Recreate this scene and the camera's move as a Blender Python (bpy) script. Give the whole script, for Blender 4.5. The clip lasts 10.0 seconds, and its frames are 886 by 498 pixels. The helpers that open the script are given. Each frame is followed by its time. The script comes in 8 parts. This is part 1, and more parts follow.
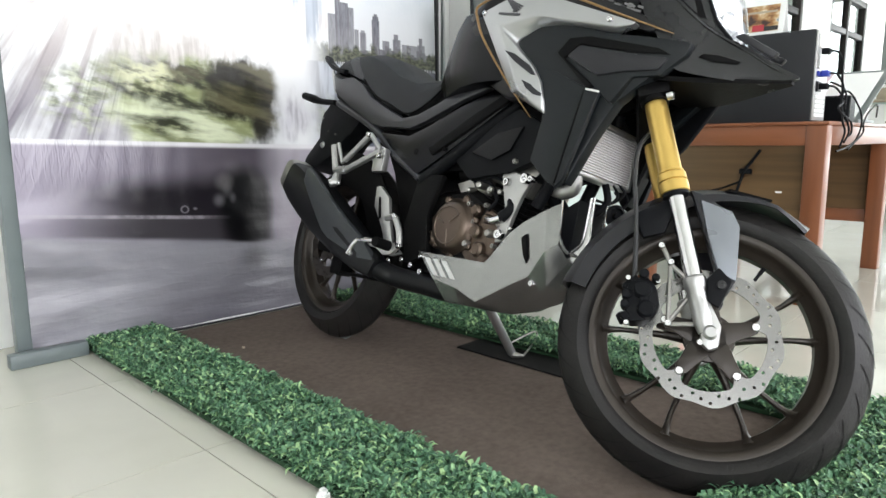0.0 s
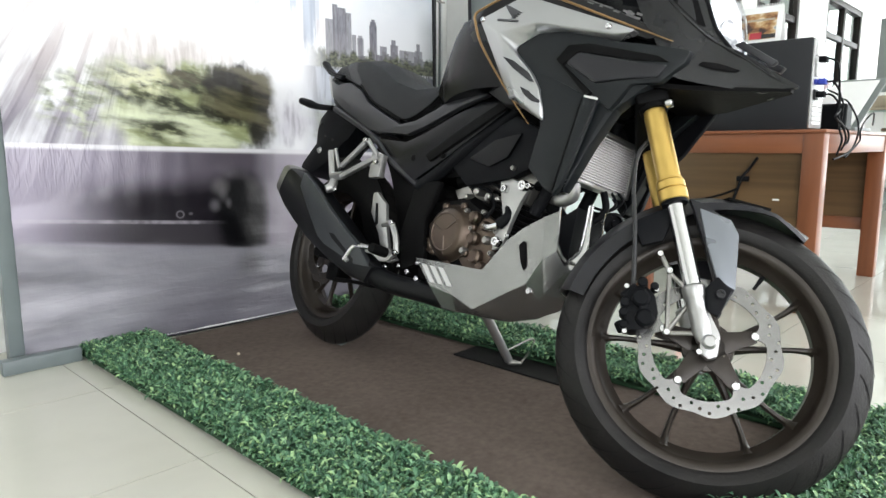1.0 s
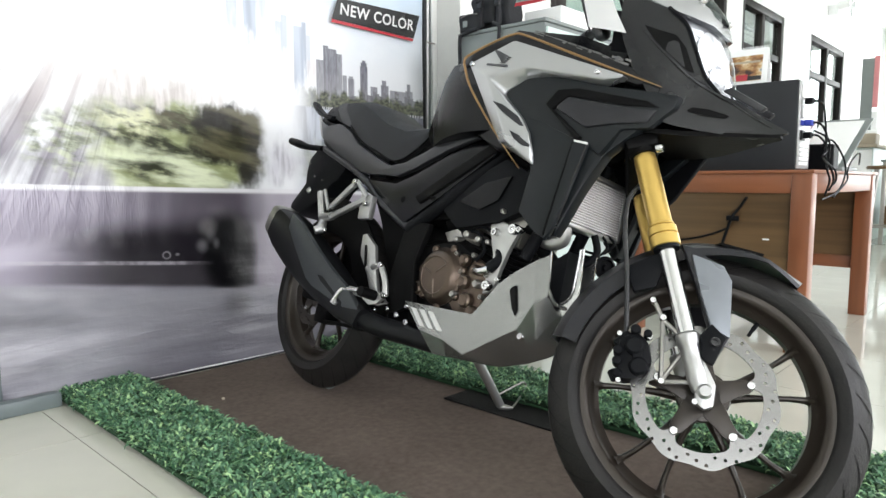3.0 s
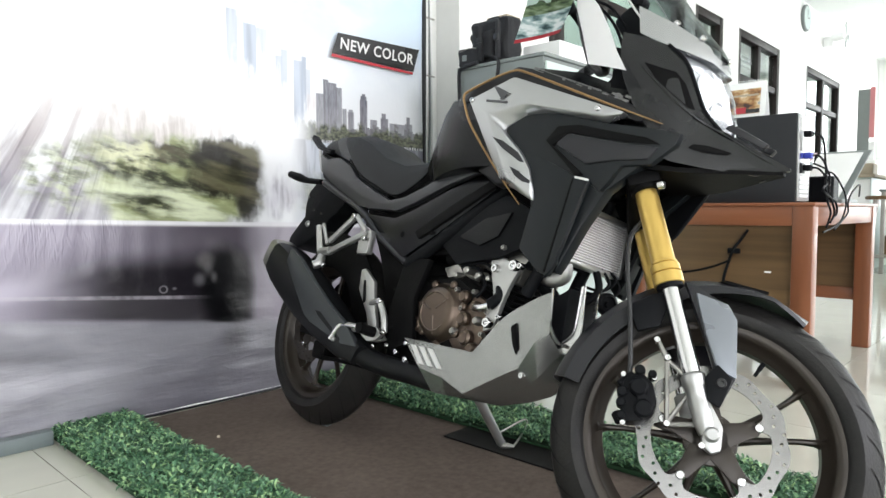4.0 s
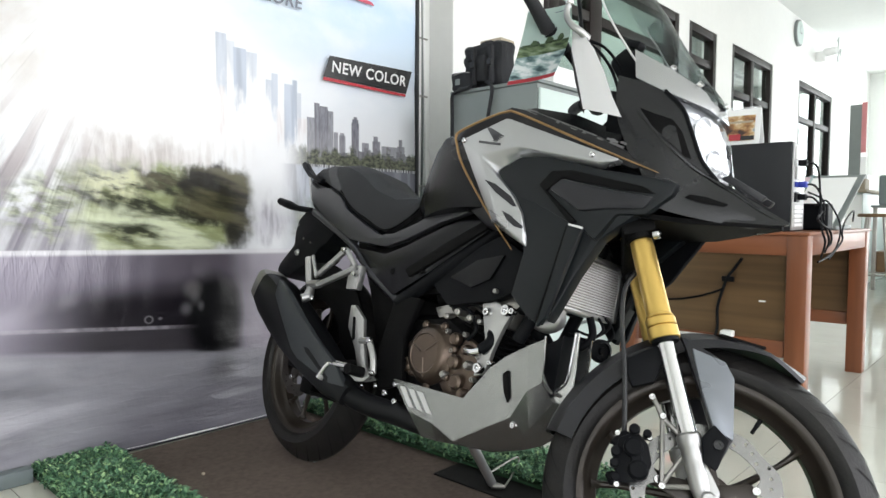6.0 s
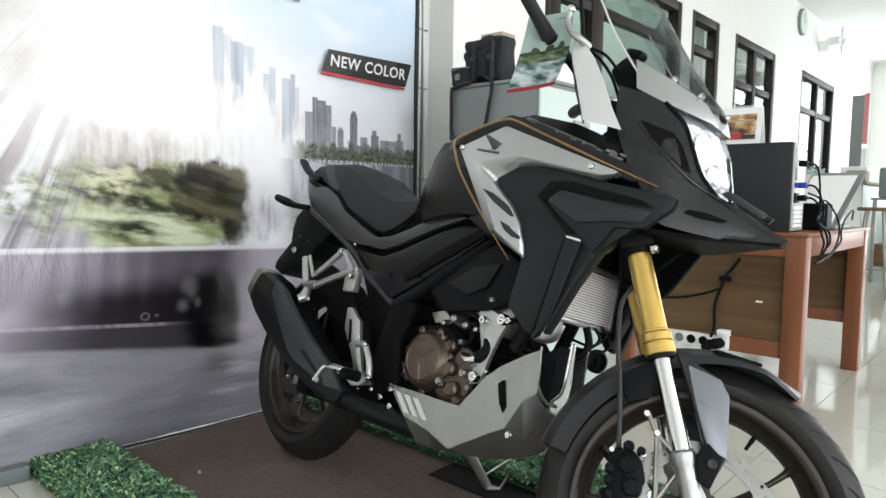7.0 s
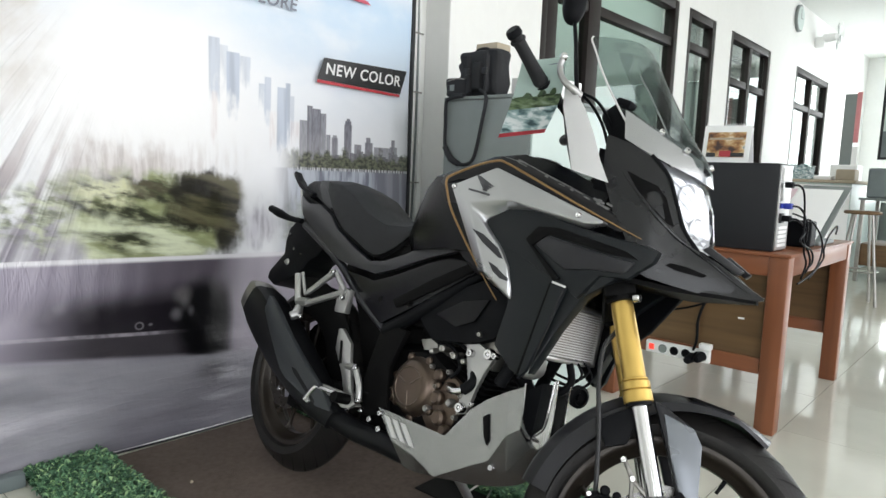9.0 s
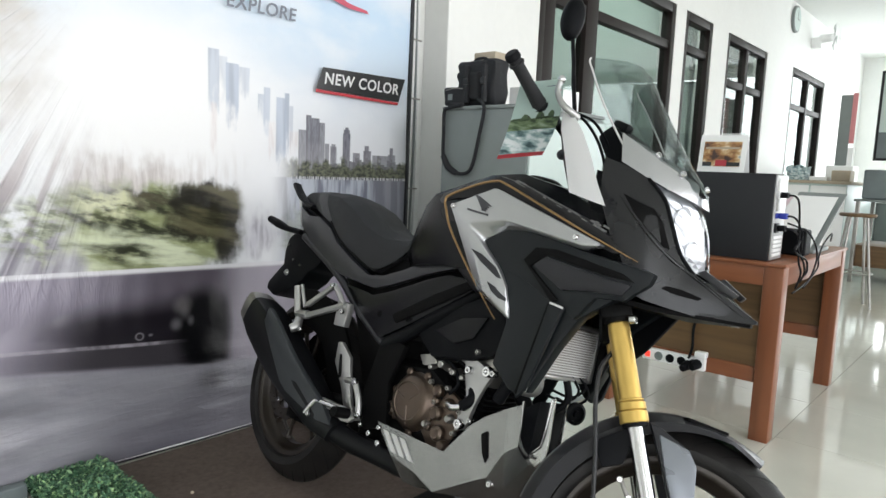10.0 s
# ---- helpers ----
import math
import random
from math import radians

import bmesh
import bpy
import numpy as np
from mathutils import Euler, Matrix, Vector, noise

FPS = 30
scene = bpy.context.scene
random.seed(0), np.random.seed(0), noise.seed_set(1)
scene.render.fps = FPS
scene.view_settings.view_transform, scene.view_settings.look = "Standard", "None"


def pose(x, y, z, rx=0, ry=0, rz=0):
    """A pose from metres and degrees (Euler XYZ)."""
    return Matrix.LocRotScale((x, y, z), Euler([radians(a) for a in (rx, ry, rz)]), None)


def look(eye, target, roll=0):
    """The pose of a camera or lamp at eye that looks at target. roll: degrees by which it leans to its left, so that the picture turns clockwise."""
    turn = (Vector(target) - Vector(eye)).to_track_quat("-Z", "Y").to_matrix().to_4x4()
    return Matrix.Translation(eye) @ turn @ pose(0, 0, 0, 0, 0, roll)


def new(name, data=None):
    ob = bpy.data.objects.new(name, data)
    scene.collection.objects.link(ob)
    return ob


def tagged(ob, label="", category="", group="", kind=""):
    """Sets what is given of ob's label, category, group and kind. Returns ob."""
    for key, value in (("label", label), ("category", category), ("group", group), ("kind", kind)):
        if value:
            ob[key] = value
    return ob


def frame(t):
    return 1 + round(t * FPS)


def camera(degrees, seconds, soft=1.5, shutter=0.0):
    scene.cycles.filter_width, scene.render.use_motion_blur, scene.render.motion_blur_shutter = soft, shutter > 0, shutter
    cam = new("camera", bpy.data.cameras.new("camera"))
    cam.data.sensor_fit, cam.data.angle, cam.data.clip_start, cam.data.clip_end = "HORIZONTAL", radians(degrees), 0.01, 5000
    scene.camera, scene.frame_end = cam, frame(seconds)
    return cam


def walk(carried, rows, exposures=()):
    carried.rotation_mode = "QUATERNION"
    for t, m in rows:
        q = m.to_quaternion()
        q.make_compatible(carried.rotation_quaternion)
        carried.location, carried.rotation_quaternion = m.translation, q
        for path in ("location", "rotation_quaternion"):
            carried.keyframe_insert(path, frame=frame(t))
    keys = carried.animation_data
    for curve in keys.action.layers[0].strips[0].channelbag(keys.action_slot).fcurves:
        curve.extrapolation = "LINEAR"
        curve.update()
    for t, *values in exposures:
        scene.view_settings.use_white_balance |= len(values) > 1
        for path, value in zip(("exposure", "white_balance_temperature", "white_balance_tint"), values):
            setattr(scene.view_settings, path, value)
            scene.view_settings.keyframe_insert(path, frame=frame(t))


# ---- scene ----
cam = camera(67.5, 10.0)
PATH = [
    (0, (-0.6216, -1.9471, 0.6740), (0.7929, -0.5699, 0.3540), -0.40),
    (0.5, (-0.6183, -1.9417, 0.6750), (0.8016, -0.5679, 0.3630), -0.20),
    (1, (-0.6151, -1.9377, 0.6770), (0.8088, -0.5672, 0.3720), -0.10),
    (1.5, (-0.6096, -1.9319, 0.6800), (0.8210, -0.5662, 0.3880), -0.20),
    (2, (-0.6048, -1.9266, 0.6860), (0.8339, -0.5645, 0.4130), -0.20),
    (2.5, (-0.5997, -1.9250, 0.6920), (0.8473, -0.5651, 0.4500), -0.10),
    (4, (-0.5789, -1.9077, 0.7150), (0.8791, -0.5439, 0.5970), -0.10),
    (4.5, (-0.5687, -1.8966, 0.7310), (0.8922, -0.5330, 0.6500), -0.10),
    (5, (-0.5589, -1.8911, 0.7500), (0.9053, -0.5299, 0.6850), -0.00),
    (5.5, (-0.5522, -1.8882, 0.7760), (0.9177, -0.5339, 0.6980), 0.10),
    (7, (-0.5351, -1.8791, 0.8610), (0.9382, -0.5351, 0.7050), 0.90),
    (7.5, (-0.5319, -1.8830, 0.8960), (0.9457, -0.5458, 0.7230), 1.30),
    (8, (-0.5448, -1.8924, 0.9320), (0.9344, -0.5603, 0.7400), 1.60),
    (8.5, (-0.5553, -1.8985, 0.9690), (0.9268, -0.5731, 0.7570), 2.00),
    (9, (-0.5567, -1.8984, 1.0030), (0.9291, -0.5790, 0.7790), 2.30),
    (9.5, (-0.5638, -1.8978, 1.0340), (0.9259, -0.5830, 0.8030), 2.50),
    (10, (-0.5705, -1.9007, 1.0600), (0.9218, -0.5890, 0.8230), 2.40),
]
walk(cam, [(t, look(eye, target, roll)) for t, eye, target, roll in PATH], [(0, 0.0), (2.5, 0.02), (4, 0.0), (5.5, -0.18), (7.5, -0.34), (10, -0.45)])

# world and lights
world = bpy.data.worlds.new("world")
scene.world = world
world.use_nodes = True
wn = world.node_tree.nodes
sky = wn.new("ShaderNodeTexSky")
sky.sky_type, sky.sun_disc = "NISHITA", False
sky.sun_elevation, sky.sun_rotation = radians(50), radians(200)
world.node_tree.links.new(sky.outputs[0], wn["Background"].inputs[0])
wn["Background"].inputs[1].default_value = 0.12


def area_light(name, m, size_x, size_y, power, colour=(1, 1, 1)):
    data = bpy.data.lights.new(name, "AREA")
    data.shape, data.size, data.size_y, data.energy, data.color = "RECTANGLE", size_x, size_y, power, colour
    ob = new(name, data)
    ob.matrix_world = m
    return ob


# daylight through the shopfront behind and beside the camera, and through the glazed far end
area_light("shopfront_light", look((2.0, -6.3, 1.75), (2.0, 0, 1.3)), 9.0, 2.9, 375, (0.99, 0.975, 1.0))
area_light("end_window_light", look((13.2, -2.8, 1.7), (0, -2.0, 1.2)), 5.5, 2.8, 370, (0.94, 0.985, 1.0))
area_light("side_window_light", look((-3.85, -4.6, 1.75), (1, -2.6, 1.0)), 2.6, 2.8, 115, (0.98, 0.99, 1.0))
area_light("office_ceiling_light", pose(9.2, 2.75, 3.28), 4.2, 1.4, 36, (0.93, 1.0, 0.98))
# Unseen fill lamp added to brighten the mint wall behind the glass.
area_light("corridor_fill_light", pose(5.6, 1.22, 3.28), 3.6, 0.5, 36, (0.93, 1.0, 0.96))


# ---- mesh helpers ----
def mesh_object(name, bm, material, smooth=False):
    me = bpy.data.meshes.new(name)
    bmesh.ops.recalc_face_normals(bm, faces=bm.faces)
    bm.to_mesh(me)
    bm.free()
    if material:
        me.materials.append(material)
    if smooth:
        me.shade_smooth()
        me.set_sharp_from_angle(angle=radians(38))
    return new(name, me)


def part(name, bm, material, parent, label="", smooth=True):
    ob = mesh_object(name, bm, material, smooth)
    ob.parent = parent
    if label:
        ob["label"] = label
    return ob


def thing(name, m, label, category, group="", kind=""):
    ob = new(name)
    ob.empty_display_size = 0.1
    ob.matrix_world = m
    return tagged(ob, label, category, group, kind)


def add_box(bm, x0, x1, y0, y1, z0, z1, bevel=0.0, m=None, segments=2):
    geo = bmesh.ops.create_cube(bm, size=1.0)
    vs = geo["verts"]
    for v in vs:
        v.co = Vector((x0 + (v.co.x + 0.5) * (x1 - x0), y0 + (v.co.y + 0.5) * (y1 - y0), z0 + (v.co.z + 0.5) * (z1 - z0)))
    if m:
        bmesh.ops.transform(bm, matrix=m, verts=vs)
    if bevel:
        es = list({e for v in vs for e in v.link_edges})
        bmesh.ops.bevel(bm, geom=es, offset=bevel, segments=segments, profile=0.5, affect="EDGES")
    return bm


def box(x0, x1, y0, y1, z0, z1, bevel=0.0, m=None):
    return add_box(bmesh.new(), x0, x1, y0, y1, z0, z1, bevel, m)


def along(a, b, roll=0):
    """A frame at a whose z axis runs to b."""
    a, b = Vector(a), Vector(b)
    return Matrix.Translation(a) @ (b - a).to_track_quat("Z", "Y").to_matrix().to_4x4() @ Matrix.Rotation(roll, 4, "Z")


def add_lathe(bm, profile, m=None, steps=32, closed=False):
    """Turns (radius, height) pairs round the z axis."""
    rings = []
    for r, z in profile:
        if r <= 1e-6:
            rings.append([bm.verts.new((0, 0, z))])
        else:
            rings.append([bm.verts.new((r * math.cos(2 * math.pi * i / steps), r * math.sin(2 * math.pi * i / steps), z)) for i in range(steps)])
    pairs = list(zip(rings, rings[1:])) + ([(rings[-1], rings[0])] if closed else [])
    for a, b in pairs:
        for i in range(steps):
            j = (i + 1) % steps
            if len(a) == 1 and len(b) == 1:
                continue
            if len(a) == 1:
                bm.faces.new((a[0], b[j], b[i]))
            elif len(b) == 1:
                bm.faces.new((a[i], a[j], b[0]))
            else:
                bm.faces.new((a[i], a[j], b[j], b[i]))
    if m:
        bmesh.ops.transform(bm, matrix=m, verts=[v for r in rings for v in r])
    return bm


def lathe(profile, m=None, steps=32, closed=False):
    return add_lathe(bmesh.new(), profile, m, steps, closed)


def add_rod(bm, a, b, r0, r1=None, steps=16, chamfer=0.0):
    r1 = r0 if r1 is None else r1
    n = (Vector(b) - Vector(a)).length
    c = chamfer
    prof = [(0, 0), (r0 - c, 0), (r0, c), (r1, n - c), (r1 - c, n), (0, n)] if c else [(0, 0), (r0, 0), (r1, n), (0, n)]
    return add_lathe(bm, prof, along(a, b), steps)


def rod(a, b, r0, r1=None, steps=16, chamfer=0.0):
    return add_rod(bmesh.new(), a, b, r0, r1, steps, chamfer)


def add_tube(bm, points, radius, steps=10, samples=8):
    """A round tube along a smooth line through points; radius may be one number or one for each point."""
    pts = [Vector(p) for p in points]
    rad = radius if isinstance(radius, (list, tuple)) else [radius] * len(pts)
    line = []
    for i in range(len(pts) - 1):
        p0, p1, p2, p3 = pts[max(i - 1, 0)], pts[i], pts[i + 1], pts[min(i + 2, len(pts) - 1)]
        for s in range(samples):
            t = s / samples
            q = 0.5 * (2 * p1 + (p2 - p0) * t + (2 * p0 - 5 * p1 + 4 * p2 - p3) * t * t + (3 * p1 - p0 - 3 * p2 + p3) * t ** 3)
            line.append((q, rad[i] + (rad[i + 1] - rad[i]) * t))
    line.append((pts[-1], rad[-1]))
    rings, normal = [], None
    for i, (q, r) in enumerate(line):
        d = (line[min(i + 1, len(line) - 1)][0] - line[max(i - 1, 0)][0]).normalized()
        if normal is None:
            normal = d.orthogonal().normalized()
        normal = (normal - d * normal.dot(d)).normalized()
        side = d.cross(normal)
        rings.append([bm.verts.new(q + r * (normal * math.cos(2 * math.pi * k / steps) + side * math.sin(2 * math.pi * k / steps))) for k in range(steps)])
    for a, b in zip(rings, rings[1:]):
        for k in range(steps):
            bm.faces.new((a[k], a[(k + 1) % steps], b[(k + 1) % steps], b[k]))
    bm.faces.new(rings[0])
    bm.faces.new(rings[-1])
    return bm


def tube(points, radius, steps=10, samples=8):
    return add_tube(bmesh.new(), points, radius, steps, samples)


def add_slab(bm, outline, thick, bevel=0.0, m=None, dirn=None, segments=2):
    """A plate from a 3D outline, thick along dirn (or its own normal), with softened edges."""
    vs = [bm.verts.new(p) for p in outline]
    f = bm.faces.new(vs)
    f.normal_update()
    d = Vector(dirn).normalized() if dirn else f.normal.copy()
    res = bmesh.ops.extrude_face_region(bm, geom=[f])
    top = [g for g in res["geom"] if isinstance(g, bmesh.types.BMVert)]
    for v in top:
        v.co += d * thick
    every = vs + top
    if bevel:
        es = list({e for v in every for e in v.link_edges})
        out = bmesh.ops.bevel(bm, geom=es, offset=bevel, segments=segments, profile=0.6, affect="EDGES", clamp_overlap=True)
        every = list({v for g in out["faces"] for v in g.verts} | {v for v in every if v.is_valid})
    if m:
        bmesh.ops.transform(bm, matrix=m, verts=[v for v in every if v.is_valid])
    return bm


def slab(outline, thick, bevel=0.0, m=None, dirn=None):
    return add_slab(bmesh.new(), outline, thick, bevel, m, dirn)


def loft(sections, closed=True, caps=True):
    """A skin over sections of equal counts of points."""
    bm = bmesh.new()
    rings = [[bm.verts.new(p) for p in s] for s in sections]
    for a, b in zip(rings, rings[1:]):
        n = len(a)
        for i in range(n if closed else n - 1):
            bm.faces.new((a[i], a[(i + 1) % n], b[(i + 1) % n], b[i]))
    if caps and closed:
        bm.faces.new(rings[0])
        bm.faces.new(rings[-1])
    return bm


# ---- materials ----
def material(name, colour, rough=0.5, metal=0.0, vary=0.15, scale=20.0, bump=0.0, bump_scale=200.0, stretch=(1, 1, 1), coat=0.0, rough_vary=0.1, second=None, mix_scale=4.0, spec=0.5):
    """A principled surface whose colour, gloss and relief vary at two sizes."""
    mat = bpy.data.materials.new(name)
    mat.use_nodes = True
    nt = mat.node_tree
    b = nt.nodes["Principled BSDF"]
    co = nt.nodes.new("ShaderNodeTexCoord")
    mp = nt.nodes.new("ShaderNodeMapping")
    mp.inputs["Scale"].default_value = stretch
    nt.links.new(co.outputs["Object"], mp.inputs[0])
    big = nt.nodes.new("ShaderNodeTexNoise")
    big.inputs["Scale"].default_value, big.inputs["Detail"].default_value = scale, 6
    nt.links.new(mp.outputs[0], big.inputs[0])
    ramp = nt.nodes.new("ShaderNodeMix")
    ramp.data_type = "RGBA"
    lo = [max(c * (1 - vary), 0) for c in colour]
    hi = [min(c * (1 + vary), 1) for c in (second or colour)]
    ramp.inputs[6].default_value, ramp.inputs[7].default_value = (*lo, 1), (*hi, 1)
    wide = nt.nodes.new("ShaderNodeTexNoise")
    wide.inputs["Scale"].default_value, wide.inputs["Detail"].default_value = mix_scale, 3
    nt.links.new(mp.outputs[0], wide.inputs[0])
    mean = nt.nodes.new("ShaderNodeMath")
    mean.operation = "ADD"
    half = nt.nodes.new("ShaderNodeMath")
    half.operation = "MULTIPLY_ADD"
    half.inputs[1].default_value, half.inputs[2].default_value = 1.0, -0.5
    nt.links.new(big.outputs[0], mean.inputs[0])
    nt.links.new(wide.outputs[0], mean.inputs[1])
    nt.links.new(mean.outputs[0], half.inputs[0])
    nt.links.new(half.outputs[0], ramp.inputs[0])
    nt.links.new(ramp.outputs[2], b.inputs["Base Color"])
    b.inputs["Metallic"].default_value = metal
    b.inputs["Specular IOR Level"].default_value = spec
    rr = nt.nodes.new("ShaderNodeMapRange")
    rr.inputs[3].default_value, rr.inputs[4].default_value = max(rough - rough_vary, 0.02), min(rough + rough_vary, 1)
    nt.links.new(wide.outputs[0], rr.inputs[0])
    nt.links.new(rr.outputs[0], b.inputs["Roughness"])
    if coat:
        b.inputs["Coat Weight"].default_value, b.inputs["Coat Roughness"].default_value = coat, 0.08
    if bump:
        fine = nt.nodes.new("ShaderNodeTexNoise")
        fine.inputs["Scale"].default_value, fine.inputs["Detail"].default_value = bump_scale, 4
        nt.links.new(mp.outputs[0], fine.inputs[0])
        bp = nt.nodes.new("ShaderNodeBump")
        bp.inputs["Strength"].default_value, bp.inputs["Distance"].default_value = bump, 0.004
        nt.links.new(fine.outputs[0], bp.inputs["Height"])
        nt.links.new(bp.outputs[0], b.inputs["Normal"])
    return mat


def glass(name, tint=(0.9, 0.95, 0.95), rough=0.02, clear=0.85):
    """Thin glass: mostly clear, with a gloss that follows its facing."""
    mat = bpy.data.materials.new(name)
    mat.use_nodes = True
    nt = mat.node_tree
    out = nt.nodes["Material Output"]
    nt.nodes.remove(nt.nodes["Principled BSDF"])
    tr, gl, mx, fr = (nt.nodes.new(k) for k in ("ShaderNodeBsdfTransparent", "ShaderNodeBsdfGlossy", "ShaderNodeMixShader", "ShaderNodeLayerWeight"))
    power, scaled = nt.nodes.new("ShaderNodeMath"), nt.nodes.new("ShaderNodeMath")
    power.operation, scaled.operation = "POWER", "MULTIPLY_ADD"
    power.inputs[1].default_value = 5.0
    scaled.inputs[1].default_value, scaled.inputs[2].default_value = 0.8, 0.035
    tr.inputs[0].default_value = (*[c * clear for c in tint], 1)
    gl.inputs["Roughness"].default_value = rough
    fr.inputs[0].default_value = 0.5
    nt.links.new(fr.outputs["Facing"], power.inputs[0])
    nt.links.new(power.outputs[0], scaled.inputs[0])
    nt.links.new(scaled.outputs[0], mx.inputs[0])
    nt.links.new(tr.outputs[0], mx.inputs[1])
    nt.links.new(gl.outputs[0], mx.inputs[2])
    nt.links.new(mx.outputs[0], out.inputs[0])
    return mat


M_WALL = material("white wall paint", (0.86, 0.87, 0.85), 0.5, vary=0.03, bump=0.05)
M_CEIL = material("white ceiling paint", (0.8, 0.82, 0.8), 0.7, vary=0.03)
M_TILE = material("cream glazed tile", (0.60, 0.595, 0.52), 0.075, vary=0.05, scale=9, rough_vary=0.035)
M_GROUT = material("grey tile grout", (0.17, 0.165, 0.145), 0.85)
M_CARPET = material("brown carpet", (0.114, 0.089, 0.075), 0.95, vary=0.22, scale=60, bump=0.6, bump_scale=900, spec=0.1, mix_scale=2.2, second=(0.160, 0.128, 0.111))
M_GRASSBASE = material("dark green mesh backing", (0.012, 0.045, 0.016), 0.9)
M_RUBBERMAT = material("black rubber mat", (0.010, 0.0095, 0.009), 0.6, bump=0.4, bump_scale=400, spec=0.2)
M_TYRE = material("black tyre rubber", (0.0085, 0.0085, 0.009), 0.48, vary=0.2, bump=0.2, spec=0.26, second=(0.017, 0.0155, 0.0145), mix_scale=6.0)
M_BLACK = material("matte black plastic", (0.0058, 0.0063, 0.0076), 0.45, vary=0.15, bump=0.12, bump_scale=700, spec=0.08)
M_GLOSSBLACK = material("black painted panel", (0.0026, 0.0029, 0.0040), 0.24, vary=0.1, spec=0.20, bump=0.03, bump_scale=300)
M_DARKGREY = material("matte graphite paint", (0.0150, 0.0152, 0.0185), 0.33, vary=0.15, spec=0.36, bump=0.04, bump_scale=500, rough_vary=0.14)
M_FLANK = material("satin black tank paint", (0.0085, 0.0085, 0.0100), 0.34, vary=0.12, spec=0.34, bump=0.04, bump_scale=400)
M_TAIL = material("satin graphite tail paint", (0.024, 0.0245, 0.0285), 0.32, vary=0.15, spec=0.38, bump=0.04, bump_scale=500, rough_vary=0.12)
M_SHROUD = material("dull teal-black shroud plastic", (0.0080, 0.0100, 0.0118), 0.36, vary=0.12, spec=0.26, bump=0.08, bump_scale=600)
M_NOSE = material("satin black nose paint", (0.0105, 0.0110, 0.0125), 0.21, vary=0.12, spec=0.42, bump=0.03, bump_scale=400, rough_vary=0.10)
M_SEAT = material("grained black seat vinyl", (0.018, 0.0185, 0.0205), 0.58, vary=0.18, bump=0.35, bump_scale=800, spec=0.25)
M_TANKSILVER = material("satin silver tank paint", (0.43, 0.435, 0.445), 0.27, 0.85, vary=0.05, rough_vary=0.05)
M_SILVER = material("satin silver paint", (0.54, 0.545, 0.535), 0.25, 0.82, vary=0.05, rough_vary=0.05)
M_ALU = material("bare cast aluminium", (0.44, 0.44, 0.435), 0.38, 0.85, vary=0.15, bump=0.1)
M_CHROME = material("polished steel", (0.66, 0.66, 0.665), 0.15, 1.0, vary=0.05, rough_vary=0.05)
M_STEEL = material("dull steel", (0.36, 0.35, 0.33), 0.4, 0.9, vary=0.2)
M_GOLD = material("gold anodised aluminium", (0.60, 0.41, 0.115), 0.36, 0.75, vary=0.07)
M_GOLDPAINT = material("gold paint line", (0.30, 0.185, 0.085), 0.32, 0.75, vary=0.12)
M_BRONZE = material("dark bronze wheel paint", (0.029, 0.0225, 0.0175), 0.34, 0.35, vary=0.25)
M_ENGINE = material("brown engine metal", (0.105, 0.078, 0.061), 0.34, 0.75, vary=0.3, bump=0.15)
# Dark metal, also the colour of added filler and shaded slots.
M_DARKMETAL_FILL = material("black engine metal and dark fill", (0.0046, 0.0046, 0.0048), 0.5, 0.0, vary=0.3, bump=0.2, spec=0.06)
M_WOOD = material("red-brown varnished wood", (0.20, 0.070, 0.030), 0.36, vary=0.45, scale=22, stretch=(1, 1, 0.06), bump=0.08, bump_scale=60)
M_WOODH = material("red-brown varnished rail", (0.20, 0.070, 0.030), 0.36, vary=0.45, scale=22, stretch=(0.06, 0.06, 1), bump=0.08, bump_scale=60)
M_PANEL = material("brown plywood panel", (0.120, 0.070, 0.031), 0.4, vary=0.55, scale=16, stretch=(0.1, 0.08, 1.8), bump=0.06, bump_scale=80)
M_FRAME = material("dark brown window frame", (0.016, 0.0115, 0.0105), 0.5, vary=0.2, spec=0.3)
M_GREYMETAL = material("grey painted steel", (0.16, 0.19, 0.195), 0.45, vary=0.12, scale=12, bump=0.05)
M_PCSIDE = material("black computer steel", (0.018, 0.019, 0.022), 0.5, vary=0.1, spec=0.3)
M_WHITE = material("white card", (0.90, 0.91, 0.90), 0.5, vary=0.02)
M_GREYBOX = material("grey plastic board", (0.20, 0.225, 0.22), 0.5, vary=0.06)
M_OFFICE = material("grey-green office paint", (0.43, 0.50, 0.465), 0.7, vary=0.1)
M_PANE = glass("dim office glass", (0.88, 0.93, 0.91), 0.02, 0.93)
M_MINT = material("pale mint steel paint", (0.58, 0.68, 0.65), 0.42, vary=0.03)
M_NYLON = material("black nylon", (0.012, 0.013, 0.016), 0.75, vary=0.25, bump=0.4, bump_scale=900)
M_BEIGE = material("beige cardboard", (0.42, 0.36, 0.27), 0.7, vary=0.08)
M_FRAMEDARK = material("thin dark metal", (0.02, 0.021, 0.023), 0.4, 0.3)
M_ALUSHEET = material("galvanised sheet", (0.5, 0.5, 0.5), 0.4, 0.7)
M_BLUE = material("blue plastic", (0.03, 0.05, 0.35), 0.4)
M_TAGBLACK = material("black print", (0.02, 0.02, 0.022), 0.3)
M_TAGRED = material("red print", (0.45, 0.035, 0.05), 0.4, vary=0.08)
M_TAGPINK = material("pink-red print", (0.6, 0.10, 0.16), 0.4)
# Red with the bright haze of the far end mixed in.
M_PALERED = material("red print paled for haze", (0.62, 0.24, 0.25), 0.4, vary=0.1)
M_TAGWHITE = material("white print", (0.8, 0.8, 0.8), 0.4, vary=0.02)
